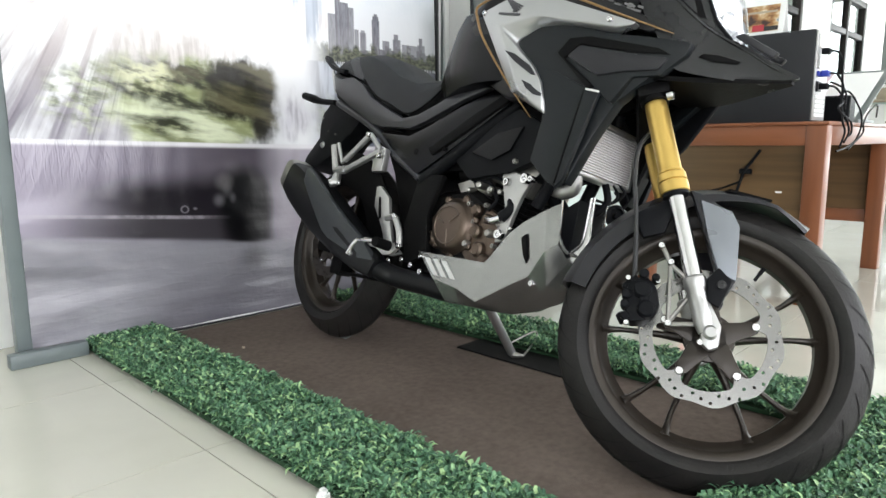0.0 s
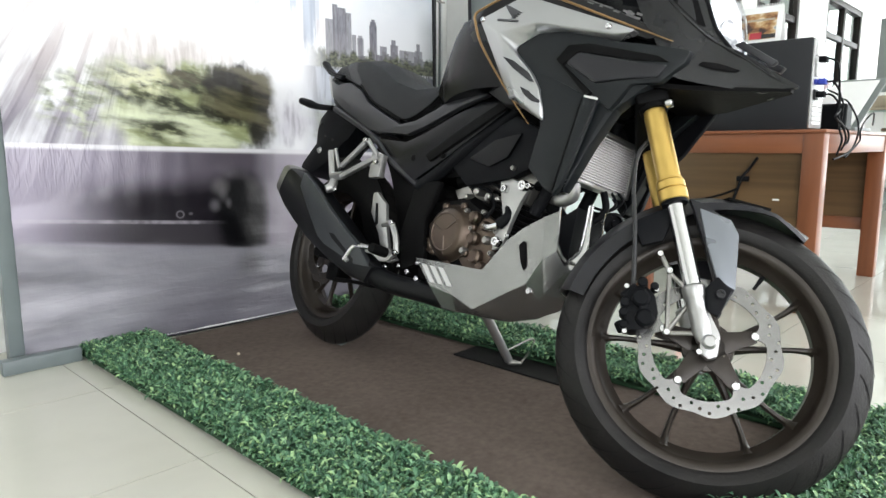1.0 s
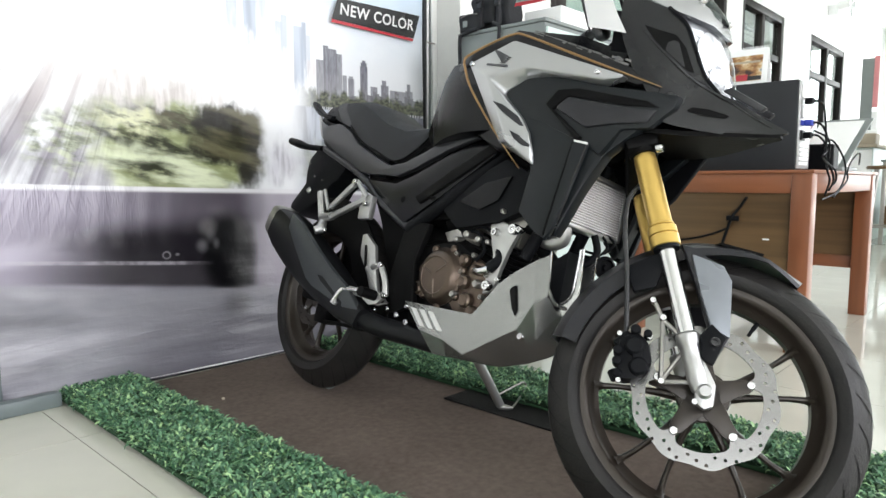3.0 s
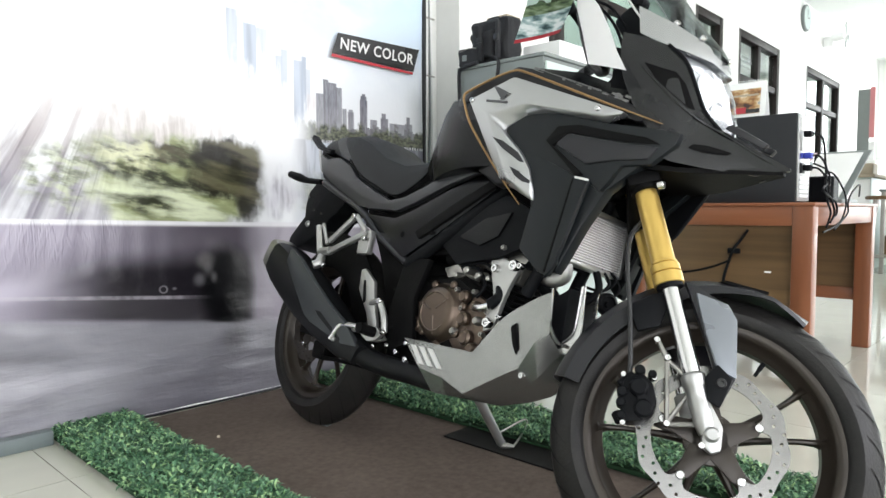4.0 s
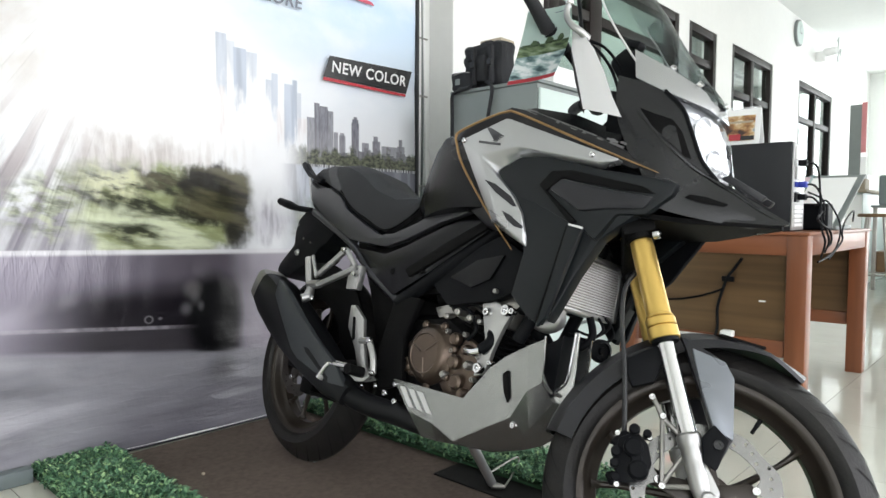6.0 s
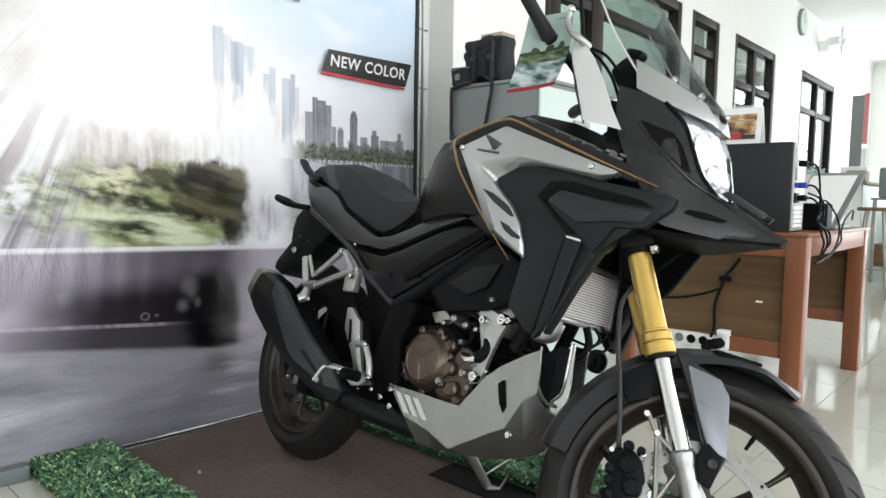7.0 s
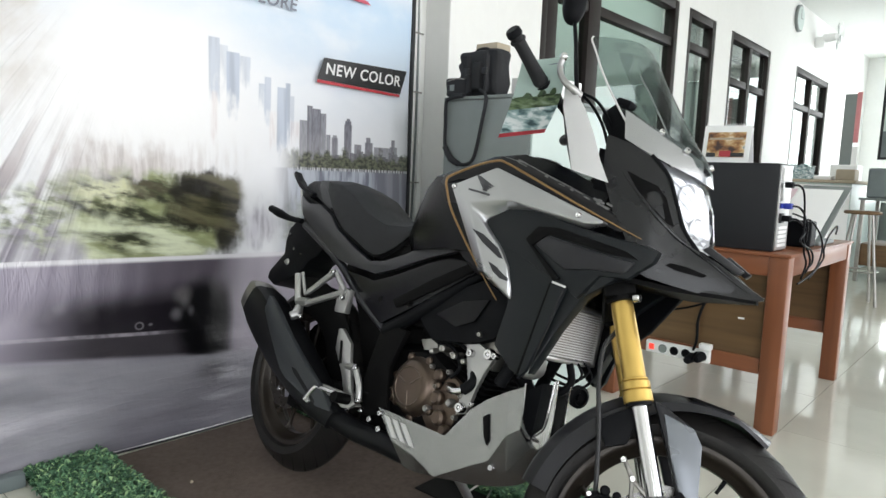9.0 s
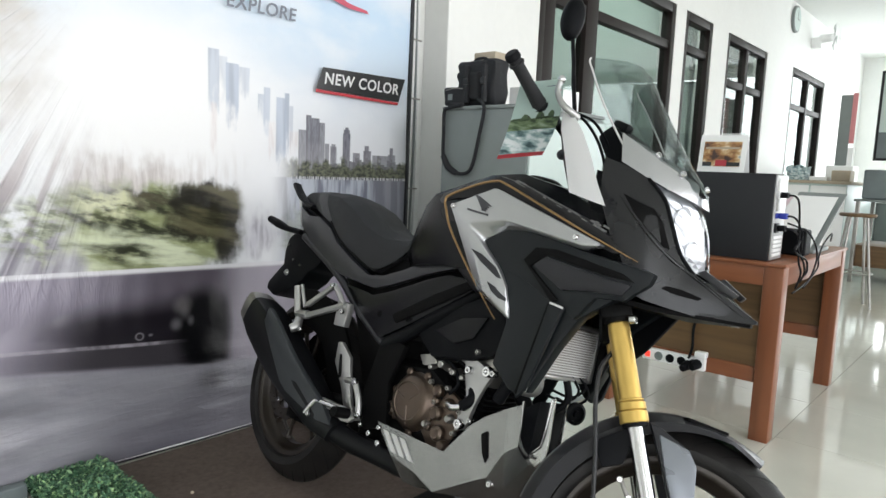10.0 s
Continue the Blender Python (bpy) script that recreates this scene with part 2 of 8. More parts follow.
M_TAGGREY = material("blue-grey print", (0.18, 0.20, 0.25), 0.4)
M_MINTPAPER = material("pale mint print", (0.50, 0.62, 0.58), 0.45, vary=0.05)
M_PINKPAPER = material("pale pink paper", (0.62, 0.48, 0.52), 0.6, vary=0.05)
M_TREEPRINT = material("dark tree print", (0.04, 0.07, 0.03), 0.45, vary=0.5, scale=120)


def blotched_print(name, stops, scale, stretch=(1, 1, 1)):
    """A small picture seen from afar: blotches of a few printed colours."""
    mt = bpy.data.materials.new(name)
    mt.use_nodes = True
    nt = mt.node_tree
    b = nt.nodes["Principled BSDF"]
    co, mp, no, ra = (nt.nodes.new("ShaderNode" + k) for k in ("TexCoord", "Mapping", "TexNoise", "ValToRGB"))
    mp.inputs["Scale"].default_value = stretch
    no.inputs["Scale"].default_value, no.inputs["Detail"].default_value = scale, 6
    nt.links.new(co.outputs["Object"], mp.inputs[0])
    nt.links.new(mp.outputs[0], no.inputs[0])
    nt.links.new(no.outputs[0], ra.inputs[0])
    e = ra.color_ramp.elements
    e[0].position, e[0].color = stops[0][0], (*stops[0][1], 1)
    e[1].position, e[1].color = stops[-1][0], (*stops[-1][1], 1)
    for p, c in stops[1:-1]:
        e.new(p).color = (*c, 1)
    nt.links.new(ra.outputs[0], b.inputs["Base Color"])
    b.inputs["Roughness"].default_value = 0.4
    return mt


M_BLUEPRINT = blotched_print("print of parked cars", [(0.34, (0.05, 0.10, 0.11)), (0.44, (0.22, 0.33, 0.34)), (0.52, (0.40, 0.52, 0.52)), (0.60, (0.72, 0.77, 0.77)), (0.68, (0.78, 0.82, 0.82))], 34, (1, 1, 2.2))
M_GREENPRINT = blotched_print("print of a meadow", [(0.34, (0.035, 0.06, 0.03)), (0.44, (0.09, 0.14, 0.07)), (0.55, (0.18, 0.25, 0.13)), (0.66, (0.32, 0.40, 0.29))], 40, (1, 1, 2.6))
M_PHOTO = blotched_print("warm room photo", [(0.34, (0.05, 0.025, 0.02)), (0.43, (0.30, 0.14, 0.05)), (0.50, (0.52, 0.33, 0.15)), (0.57, (0.75, 0.65, 0.48)), (0.64, (0.22, 0.30, 0.36))], 13, (1, 1, 1.5))
M_SWITCH = material("lit red switch", (0.7, 0.03, 0.02), 0.3)
M_SWITCH.node_tree.nodes["Principled BSDF"].inputs["Emission Color"].default_value = (1, 0.05, 0.03, 1)
M_SWITCH.node_tree.nodes["Principled BSDF"].inputs["Emission Strength"].default_value = 1.5


def leaf_material():
    """Plastic leaves whose green differs from leaf to leaf."""
    mat = bpy.data.materials.new("plastic leaves")
    mat.use_nodes = True
    nt = mat.node_tree
    b = nt.nodes["Principled BSDF"]
    geo = nt.nodes.new("ShaderNodeNewGeometry")
    ramp = nt.nodes.new("ShaderNodeValToRGB")
    e = ramp.color_ramp.elements
    e[0].position, e[0].color = 0.0, (0.030, 0.085, 0.048, 1)
    e[1].position, e[1].color = 1.0, (0.42, 0.62, 0.30, 1)
    for pos, c in ((0.45, (0.085, 0.205, 0.110, 1)), (0.82, (0.20, 0.38, 0.20, 1))):
        k = e.new(pos)
        k.color = c
    nt.links.new(geo.outputs["Random Per Island"], ramp.inputs[0])
    nt.links.new(ramp.outputs[0], b.inputs["Base Color"])
    b.inputs["Roughness"].default_value = 0.42
    return mat


M_LEAVES = leaf_material()


def thin_paper():
    """White paper that lets some of the light behind it through."""
    mt = bpy.data.materials.new("thin white paper")
    mt.use_nodes = True
    nt = mt.node_tree
    b = nt.nodes["Principled BSDF"]
    b.inputs["Base Color"].default_value, b.inputs["Roughness"].default_value = (0.95, 0.95, 0.95, 1), 0.45
    tl, mx, no, ad = (nt.nodes.new("ShaderNode" + k) for k in ("BsdfTranslucent", "MixShader", "TexNoise", "MapRange"))
    tl.inputs[0].default_value = (0.92, 0.93, 0.92, 1)
    no.inputs["Scale"].default_value = 30
    ad.inputs[3].default_value, ad.inputs[4].default_value = 0.06, 0.14
    nt.links.new(no.outputs[0], ad.inputs[0])
    nt.links.new(ad.outputs[0], mx.inputs[0])
    nt.links.new(b.outputs[0], mx.inputs[1])
    nt.links.new(tl.outputs[0], mx.inputs[2])
    nt.links.new(mx.outputs[0], nt.nodes["Material Output"].inputs[0])
    return mt


M_CARDPAPER = thin_paper()


def banner_material():
    """The banner's print: sky, blurred trees, road and a dark car streak, with reflected glare painted in, as colour
    over its own x and z.
    """
    mat = bpy.data.materials.new("banner print")
    mat.use_nodes = True
    nt = mat.node_tree
    b = nt.nodes["Principled BSDF"]

    def node(kind):
        return nt.nodes.new(kind)

    def value(sock, const):
        if isinstance(const, (int, float)):
            sock.default_value = const
        else:
            nt.links.new(const, sock)

    def math_n(op, a, c=0.0, clamp=False):
        n = node("ShaderNodeMath")
        n.operation, n.use_clamp = op, clamp
        value(n.inputs[0], a)
        value(n.inputs[1], c)
        return n.outputs[0]

    def step(v, lo, hi):
        n = node("ShaderNodeMapRange")
        n.interpolation_type = "SMOOTHSTEP"
        value(n.inputs[0], v)
        n.inputs[1].default_value, n.inputs[2].default_value = lo, hi
        return n.outputs[0]

    def mix(f, a, c):
        n = node("ShaderNodeMix")
        n.data_type = "RGBA"
        value(n.inputs[0], f)
        for s, q in ((n.inputs[6], a), (n.inputs[7], c)):
            if isinstance(q, tuple):
                s.default_value = (*q, 1)
            else:
                nt.links.new(q, s)
        return n.outputs[2]

    co = node("ShaderNodeTexCoord")
    sep = node("ShaderNodeSeparateXYZ")
    nt.links.new(co.outputs["Object"], sep.inputs[0])
    X, Z = sep.outputs[0], sep.outputs[2]

    def streak(scale, sx, sz, detail=5):
        mp = node("ShaderNodeMapping")
        mp.inputs["Scale"].default_value = (sx, 0, sz)
        nt.links.new(co.outputs["Object"], mp.inputs[0])
        n = node("ShaderNodeTexNoise")
        n.inputs["Scale"].default_value, n.inputs["Detail"].default_value = scale, detail
        nt.links.new(mp.outputs[0], n.inputs[0])
        return n.outputs[0]

    def blob(cx, cz, rx, rz, soft=0.6):
        dx = math_n("DIVIDE", math_n("SUBTRACT", X, cx), rx)
        dz = math_n("DIVIDE", math_n("SUBTRACT", Z, cz), rz)
        d = math_n("SQRT", math_n("ADD", math_n("MULTIPLY", dx, dx), math_n("MULTIPLY", dz, dz)))
        n = node("ShaderNodeMapRange")
        n.interpolation_type = "SMOOTHSTEP"
        nt.links.new(d, n.inputs[0])
        n.inputs[1].default_value, n.inputs[2].default_value, n.inputs[3].default_value, n.inputs[4].default_value = 1 - soft, 1, 1, 0
        return n.outputs[0]

    # wavering coordinates give the print soft, uneven edges
    wx = math_n("ADD", X, math_n("MULTIPLY", math_n("SUBTRACT", streak(9, 1, 1.2), 0.5), 0.20))
    wz = math_n("ADD", Z, math_n("MULTIPLY", math_n("SUBTRACT", streak(12, 1.6, 1), 0.5), 0.17))

    def soft_blob(cx, cz, rx, rz, soft=0.6):
        dx = math_n("DIVIDE", math_n("SUBTRACT", wx, cx), rx)
        dz = math_n("DIVIDE", math_n("SUBTRACT", wz, cz), rz)
        d = math_n("SQRT", math_n("ADD", math_n("MULTIPLY", dx, dx), math_n("MULTIPLY", dz, dz)))
        n = node("ShaderNodeMapRange")
        n.interpolation_type = "SMOOTHSTEP"
        nt.links.new(d, n.inputs[0])
        n.inputs[1].default_value, n.inputs[2].default_value, n.inputs[3].default_value, n.inputs[4].default_value = 1 - soft, 1, 1, 0
        return n.outputs[0]

    def sloped(scale, angle, long_axis, detail=5):
        """Noise drawn out along a line that slopes by angle."""
        mp = node("ShaderNodeMapping")
        mp.inputs["Rotation"].default_value = (0, radians(angle), 0)
        nt.links.new(co.outputs["Object"], mp.inputs[0])
        m2 = node("ShaderNodeMapping")
        m2.inputs["Scale"].default_value = (1 / long_axis, 0, 1)
        nt.links.new(mp.outputs[0], m2.inputs[0])
        n = node("ShaderNodeTexNoise")
        n.inputs["Scale"].default_value, n.inputs["Detail"].default_value = scale, detail
        nt.links.new(m2.outputs[0], n.inputs[0])
        return n.outputs[0]

    def rect(x0, x1, z0, z1, s=0.003):
        return math_n("MULTIPLY", math_n("MULTIPLY", step(X, x0 - s, x0 + s), step(X, x1 + s, x1 - s)), math_n("MULTIPLY", step(Z, z0 - s, z0 + s), step(Z, z1 + s, z1 - s)))

    def times(*k):
        v = k[0]
        for q in k[1:]:
            v = math_n("MULTIPLY", v, q)
        return v

    def fan(cx, cz, across, down, detail=4):
        """Noise drawn out along lines that fan out from a point above the print."""
        dx, dz = math_n("SUBTRACT", X, cx), math_n("SUBTRACT", cz, Z)
        turn = math_n("ARCTAN2", dx, dz)
        away = math_n("SQRT", math_n("ADD", math_n("MULTIPLY", dx, dx), math_n("MULTIPLY", dz, dz)))
        cmb = node("ShaderNodeCombineXYZ")
        value(cmb.inputs[0], math_n("MULTIPLY", turn, across))
        value(cmb.inputs[1], math_n("MULTIPLY", away, down))
        n = node("ShaderNodeTexNoise")
        n.inputs["Scale"].default_value, n.inputs["Detail"].default_value = 1.0, detail
        nt.links.new(cmb.outputs[0], n.inputs[0])
        return n.outputs[0]

    # sky: pale blue above and to the right, a white burst with vinyl glare painted in
    sky_c = mix(step(Z, 1.10, 1.75), (0.78, 0.79, 0.83), (0.55, 0.70, 0.86))
    sky_c = mix(times(step(streak(2.2, 1.0, 1.8, 4), 0.42, 0.66), 0.55), sky_c, (0.86, 0.87, 0.90))
    burst_glare = blob(0.46, 1.24, 0.78, 0.60, 0.85)
    col = mix(burst_glare, sky_c, (0.93, 0.925, 0.93))
    # warm blurred cloud far left
    cloud = times(soft_blob(0.02, 1.42, 0.24, 0.36, 0.8), step(sloped(6, 40, 2.4, 5), 0.34, 0.62), 0.85)
    col = mix(cloud, col, (0.62, 0.575, 0.53))
    # tall pale towers, fading downwards into the painted glare
    facade = mix(step(streak(17, 1.6, 0.10, 2), 0.38, 0.62), (0.33, 0.38, 0.48), (0.47, 0.53, 0.64))
    frayed = math_n("ADD", Z, math_n("MULTIPLY", math_n("SUBTRACT", streak(26, 1.8, 0.5, 4), 0.5), 0.22))
    for x0, x1, top, foot, f in ((0.692, 0.735, 1.462, 1.27, 0.70), (0.732, 0.768, 1.440, 1.33, 0.42), (0.762, 0.815, 1.420, 1.24, 0.85), (0.812, 0.862, 1.412, 1.33, 0.55), (0.900, 0.930, 1.322, 1.26, 0.65), (0.926, 0.955, 1.350, 1.20, 0.70), (0.985, 1.030, 1.318, 1.09, 0.80), (1.024, 1.046, 1.338, 1.12, 0.85), (1.046, 1.066, 1.290, 1.15, 0.45)):
        col = mix(times(rect(x0, x1, 1.0, top), step(frayed, foot - 0.05, foot + 0.05), f), col, facade)
    pink = mix(step(streak(30, 2.2, 0.2, 3), 0.4, 0.6), (0.62, 0.50, 0.49), (0.85, 0.80, 0.80))
    for x0, x1, top in ((0.95, 0.985, 1.22), (1.05, 1.10, 1.19), (0.70, 0.725, 1.27)):
        col = mix(times(rect(x0, x1, 1.05, top, 0.008), step(frayed, 1.06, 1.16), 0.35), col, pink)
    # near towers and the low skyline behind the water
    tw = mix(step(streak(70, 1.4, 0.25, 2), 0.38, 0.62), (0.11, 0.11, 0.135), (0.20, 0.20, 0.24))
    tw = mix(times(step(Z, 1.22, 1.04), 0.45), tw, (0.36, 0.35, 0.38))
    for x0, x1, top, f in ((1.094, 1.135, 1.200, 0.80), (1.131, 1.158, 1.262, 0.93), (1.156, 1.200, 1.252, 0.93), (1.198, 1.228, 1.236, 0.85), (1.230, 1.252, 1.150, 0.85), (1.258, 1.292, 1.140, 0.80), (1.264, 1.286, 1.150, 0.80), (1.326, 1.368, 1.200, 0.93), (1.330, 1.364, 1.216, 0.93), (1.338, 1.357, 1.226, 0.93), (1.385, 1.425, 1.118, 0.9), (1.446, 1.492, 1.130, 0.92), (1.452, 1.478, 1.152, 0.92), (1.50, 1.60, 1.112, 0.85), (1.608, 1.630, 1.150, 0.92), (1.598, 1.645, 1.118, 0.9)):
        col = mix(times(rect(x0, x1, 1.0, top, 0.002), f), col, tw)
    cell = math_n("FLOOR", math_n("MULTIPLY", math_n("ADD", X, math_n("MULTIPLY", streak(9, 1, 0, 1), 0.05)), 52.0))
    wn = node("ShaderNodeTexWhiteNoise")
    wn.noise_dimensions = "1D"
    nt.links.new(cell, wn.inputs["W"])
    height = math_n("ADD", math_n("MULTIPLY", wn.outputs[0], 0.055), 1.045)
    low = math_n("MULTIPLY", math_n("LESS_THAN", Z, height), step(X, 1.12, 1.34))
    col = mix(math_n("MULTIPLY", low, 0.9), col, mix(wn.outputs[0], (0.09, 0.085, 0.105), (0.20, 0.195, 0.22)))
    windows = times(math_n("GREATER_THAN", streak(150, 1, 1.4, 1), 0.62), step(Z, 1.12, 1.05), step(X, 1.1, 1.3), 0.35)
    col = mix(windows, col, (0.50, 0.48, 0.48))
    # shadow of the curling edge, painted as a dim strip at the print's right end
    col = mix(times(step(X, 1.58, 1.70), step(Z, 1.34, 1.20), 0.40), col, (0.30, 0.32, 0.34))
    # far left: steep smears of blurred print and painted wrinkle reflections, fanning out from above
    wrinkle_smear = times(step(fan(0.55, 1.9, 21, 1.4), 0.45, 0.62), step(wx, 0.36, 0.10), step(wz, 1.28, 0.92))
    col = mix(math_n("MULTIPLY", wrinkle_smear, 0.9), col, mix(step(Z, 0.72, 1.10), (0.22, 0.20, 0.25), (0.52, 0.46, 0.46)))
    # bank, rail and water to the right below the skyline
    bank = times(step(wz, 1.085, 1.055), step(Z, 1.000, 1.006), step(X, 0.98, 1.12))
    col = mix(math_n("MULTIPLY", bank, 0.92), col, mix(step(streak(30, 1.6, 2.4, 6), 0.36, 0.64), (0.03, 0.035, 0.025), (0.16, 0.17, 0.11)))
    water = math_n("MULTIPLY", step(Z, 1.008, 1.000), step(X, 0.95, 1.10))
    wcol = mix(step(streak(9, 2.6, 0.30), 0.42, 0.58), (0.15, 0.16, 0.21), (0.45, 0.48, 0.55))
    wcol = mix(times(step(X, 1.42, 1.58), 0.75), wcol, (0.17, 0.17, 0.20))
    col = mix(math_n("MULTIPLY", water, 0.92), col, wcol)
    rail = times(step(Z, 0.996, 0.999), step(Z, 1.012, 1.008), step(X, 1.02, 1.12))
    col = mix(math_n("MULTIPLY", rail, 0.8), col, mix(step(streak(60, 2, 0, 1), 0.45, 0.55), (0.05, 0.05, 0.06), (0.66, 0.66, 0.68)))
    # pinkish upright smears over the trees
    comb = step(streak(17, 2.0, 0.30, 6), 0.40, 0.66)
    brown = times(comb, step(wz, 1.12, 1.0), step(Z, 0.88, 0.96), step(wx, 0.14, 0.26), step(wx, 0.88, 0.70))
    col = mix(math_n("MULTIPLY", brown, 0.36), col, (0.50, 0.43, 0.40))
    haze = times(soft_blob(0.42, 0.985, 0.32, 0.10, 0.9), 0.55)
    col = mix(haze, col, mix(comb, (0.62, 0.55, 0.52), (0.36, 0.30, 0.28)))
    # trees, smeared along a falling slope
    leaf_a, leaf_b = sloped(16, -17, 4.2, 7), sloped(36, -13, 2.6, 8)
    tcol = mix(step(leaf_a, 0.40, 0.60), (0.030, 0.034, 0.018), (0.27, 0.30, 0.15))
    tcol = mix(times(step(leaf_b, 0.46, 0.66), 0.55), tcol, (0.50, 0.54, 0.33))
    tcol = mix(times(step(sloped(13, -8, 4.5, 6), 0.43, 0.58), step(wz, 0.86, 0.76), step(wx, 0.74, 0.60)), tcol, (0.68, 0.73, 0.53))
    tcol = mix(times(soft_blob(0.33, 0.905, 0.16, 0.065, 0.8), step(leaf_b, 0.36, 0.56)), tcol, (0.68, 0.69, 0.46))
    left = times(soft_blob(0.14, 0.83, 0.16, 0.13, 0.6), step(sloped(24, -8, 1.8, 7), 0.40, 0.56), 0.85)
    col = mix(times(soft_blob(0.12, 0.73, 0.24, 0.11, 0.7), 0.65), col, (0.34, 0.32, 0.37))
    col = mix(left, col, mix(step(leaf_b, 0.4, 0.62), (0.15, 0.17, 0.11), (0.56, 0.60, 0.44)))
    crown = math_n("MAXIMUM", soft_blob(0.50, 0.79, 0.33, 0.20, 0.30), times(soft_blob(0.32, 0.88, 0.22, 0.12, 0.7), 0.9))
    col = mix(times(crown, step(X, 0.845, 0.80)), col, tcol)
    shade = mix(step(sloped(20, -12, 5.0, 7), 0.42, 0.66), (0.014, 0.012, 0.008), (0.125, 0.115, 0.065))
    dark = math_n("MAXIMUM", soft_blob(0.70, 0.875, 0.22, 0.125, 0.40), soft_blob(0.78, 0.77, 0.085, 0.15, 0.7))
    col = mix(times(dark, step(math_n("ADD", wx, math_n("MULTIPLY", X, 2.0)), 2.58, 2.42), 0.95), col, shade)
    col = mix(times(soft_blob(0.47, 0.925, 0.13, 0.05, 0.8), step(leaf_a, 0.50, 0.40), 0.8), col, (0.10, 0.09, 0.055))
    col = mix(times(soft_blob(0.91, 0.775, 0.11, 0.12, 0.8), 0.75), col, mix(step(streak(14, 3, 0.6), 0.4, 0.6), (0.34, 0.32, 0.39), (0.62, 0.60, 0.68)))
    col = mix(times(soft_blob(1.08, 0.78, 0.10, 0.10, 0.8), 0.6), col, mix(step(leaf_b, 0.4, 0.6), (0.12, 0.14, 0.08), (0.40, 0.43, 0.32)))
    # road and car; both fall a little to the right
    Zr = math_n("ADD", Z, math_n("MULTIPLY", X, 0.028))
    Zc = math_n("ADD", Z, math_n("MULTIPLY", X, 0.115))
    road = step(Zr, 0.694, 0.687)
    rcol = mix(step(sloped(7, -3, 6), 0.30, 0.70), (0.125, 0.12, 0.145), (0.20, 0.195, 0.225))
    rcol = mix(times(step(Z, 0.08, 0.25), step(sloped(4, -3, 5, 2), 0.3, 0.7)), rcol, (0.27, 0.265, 0.30))
    # vinyl sheen painted into the road's left end
    rcol = mix(times(step(X, 0.45, 0.0), step(sloped(5, -6, 3, 3), 0.30, 0.62), 0.8), rcol, (0.48, 0.47, 0.52))
    rcol = mix(times(step(X, 0.60, 0.80), step(Z, 0.32, 0.10), 0.55), rcol, (0.20, 0.195, 0.22))
    upper = mix(step(X, -0.05, 0.60), (0.42, 0.385, 0.475), (0.085, 0.073, 0.095))
    upper = mix(step(X, 0.70, 0.86), upper, (0.38, 0.35, 0.41))
    upper = mix(times(step(sloped(6, -4, 7, 4), 0.45, 0.68), step(X, 0.80, 0.95)), upper, (0.27, 0.235, 0.29))
    rcol = mix(step(Zc, 0.36, 0.40), rcol, upper)
    body = times(step(Zc, 0.372, 0.392), step(Z, 0.60, 0.50))
    rcol = mix(times(body, step(X, -0.08, 0.32), step(X, 0.80, 0.745), 0.98), rcol, (0.010, 0.008, 0.012))
    sill = times(step(Zc, 0.372, 0.392), step(math_n("ADD", Z, math_n("MULTIPLY", X, 0.085)), 0.447, 0.441), step(X, 0.70, 0.50), 0.36)
    rcol = mix(times(sill, step(X, -0.1, 0.1)), rcol, (0.085, 0.078, 0.090))
    wheel = times(blob(0.672, 0.425, 0.135, 0.20, 0.45), step(Zc, 0.366, 0.380), 0.98)
    rcol = mix(wheel, rcol, (0.003, 0.003, 0.004))
    rcol = mix(times(blob(0.70, 0.235, 0.10, 0.08, 0.95), 0.6), rcol, (0.07, 0.065, 0.075))
    for cx, cz, rx, rz, soft, f, c in ((0.590, 0.532, 0.052, 0.048, 0.85, 0.28, (0.30, 0.29, 0.29)), (0.565, 0.465, 0.034, 0.036, 0.95, 0.26, (0.36, 0.35, 0.38)), (0.622, 0.470, 0.020, 0.028, 0.95, 0.18, (0.36, 0.35, 0.38)), (0.600, 0.500, 0.030, 0.040, 0.9, 0.20, (0.25, 0.24, 0.26)), (0.47, 0.44, 0.012, 0.008, 0.9, 0.4, (0.30, 0.29, 0.32))):
        rcol = mix(times(blob(cx, cz, rx, rz, soft), f), rcol, c)
    ring = math_n("SUBTRACT", blob(0.431, 0.440, 0.019, 0.017, 0.35), blob(0.431, 0.440, 0.012, 0.011, 0.35), True)
    rcol = mix(math_n("MULTIPLY", ring, 0.25), rcol, (0.50, 0.48, 0.53))
    Zl = math_n("ADD", Z, math_n("MULTIPLY", X, 0.085))
    line = times(step(Zl, 0.440, 0.446), step(Zl, 0.458, 0.452), step(X, 0.62, 0.45), mix(step(streak(22, 1, 1), 0.30, 0.62), (0.35, 0.35, 0.35), (1.0, 1.0, 1.0)))
    rcol = mix(math_n("MULTIPLY", line, 0.6), rcol, (0.46, 0.43, 0.48))
    rcol = mix(math_n("MULTIPLY", blob(1.05, 0.52, 0.25, 0.32, 0.9), 0.85), rcol, (0.36, 0.33, 0.39))
    edge = math_n("MULTIPLY", step(Zr, 0.694, 0.690), step(Zr, 0.668, 0.681))
    rcol = mix(math_n("MULTIPLY", edge, 0.85), rcol, (0.84, 0.83, 0.87))
    col = mix(road, col, rcol)
    nt.links.new(col, b.inputs["Base Color"])
    # glossy laminated vinyl
    b.inputs["Roughness"].default_value = 0.30
    b.inputs["Specular IOR Level"].default_value = 0.30
    b.inputs["Coat Weight"].default_value, b.inputs["Coat Roughness"].default_value = 0.18, 0.20

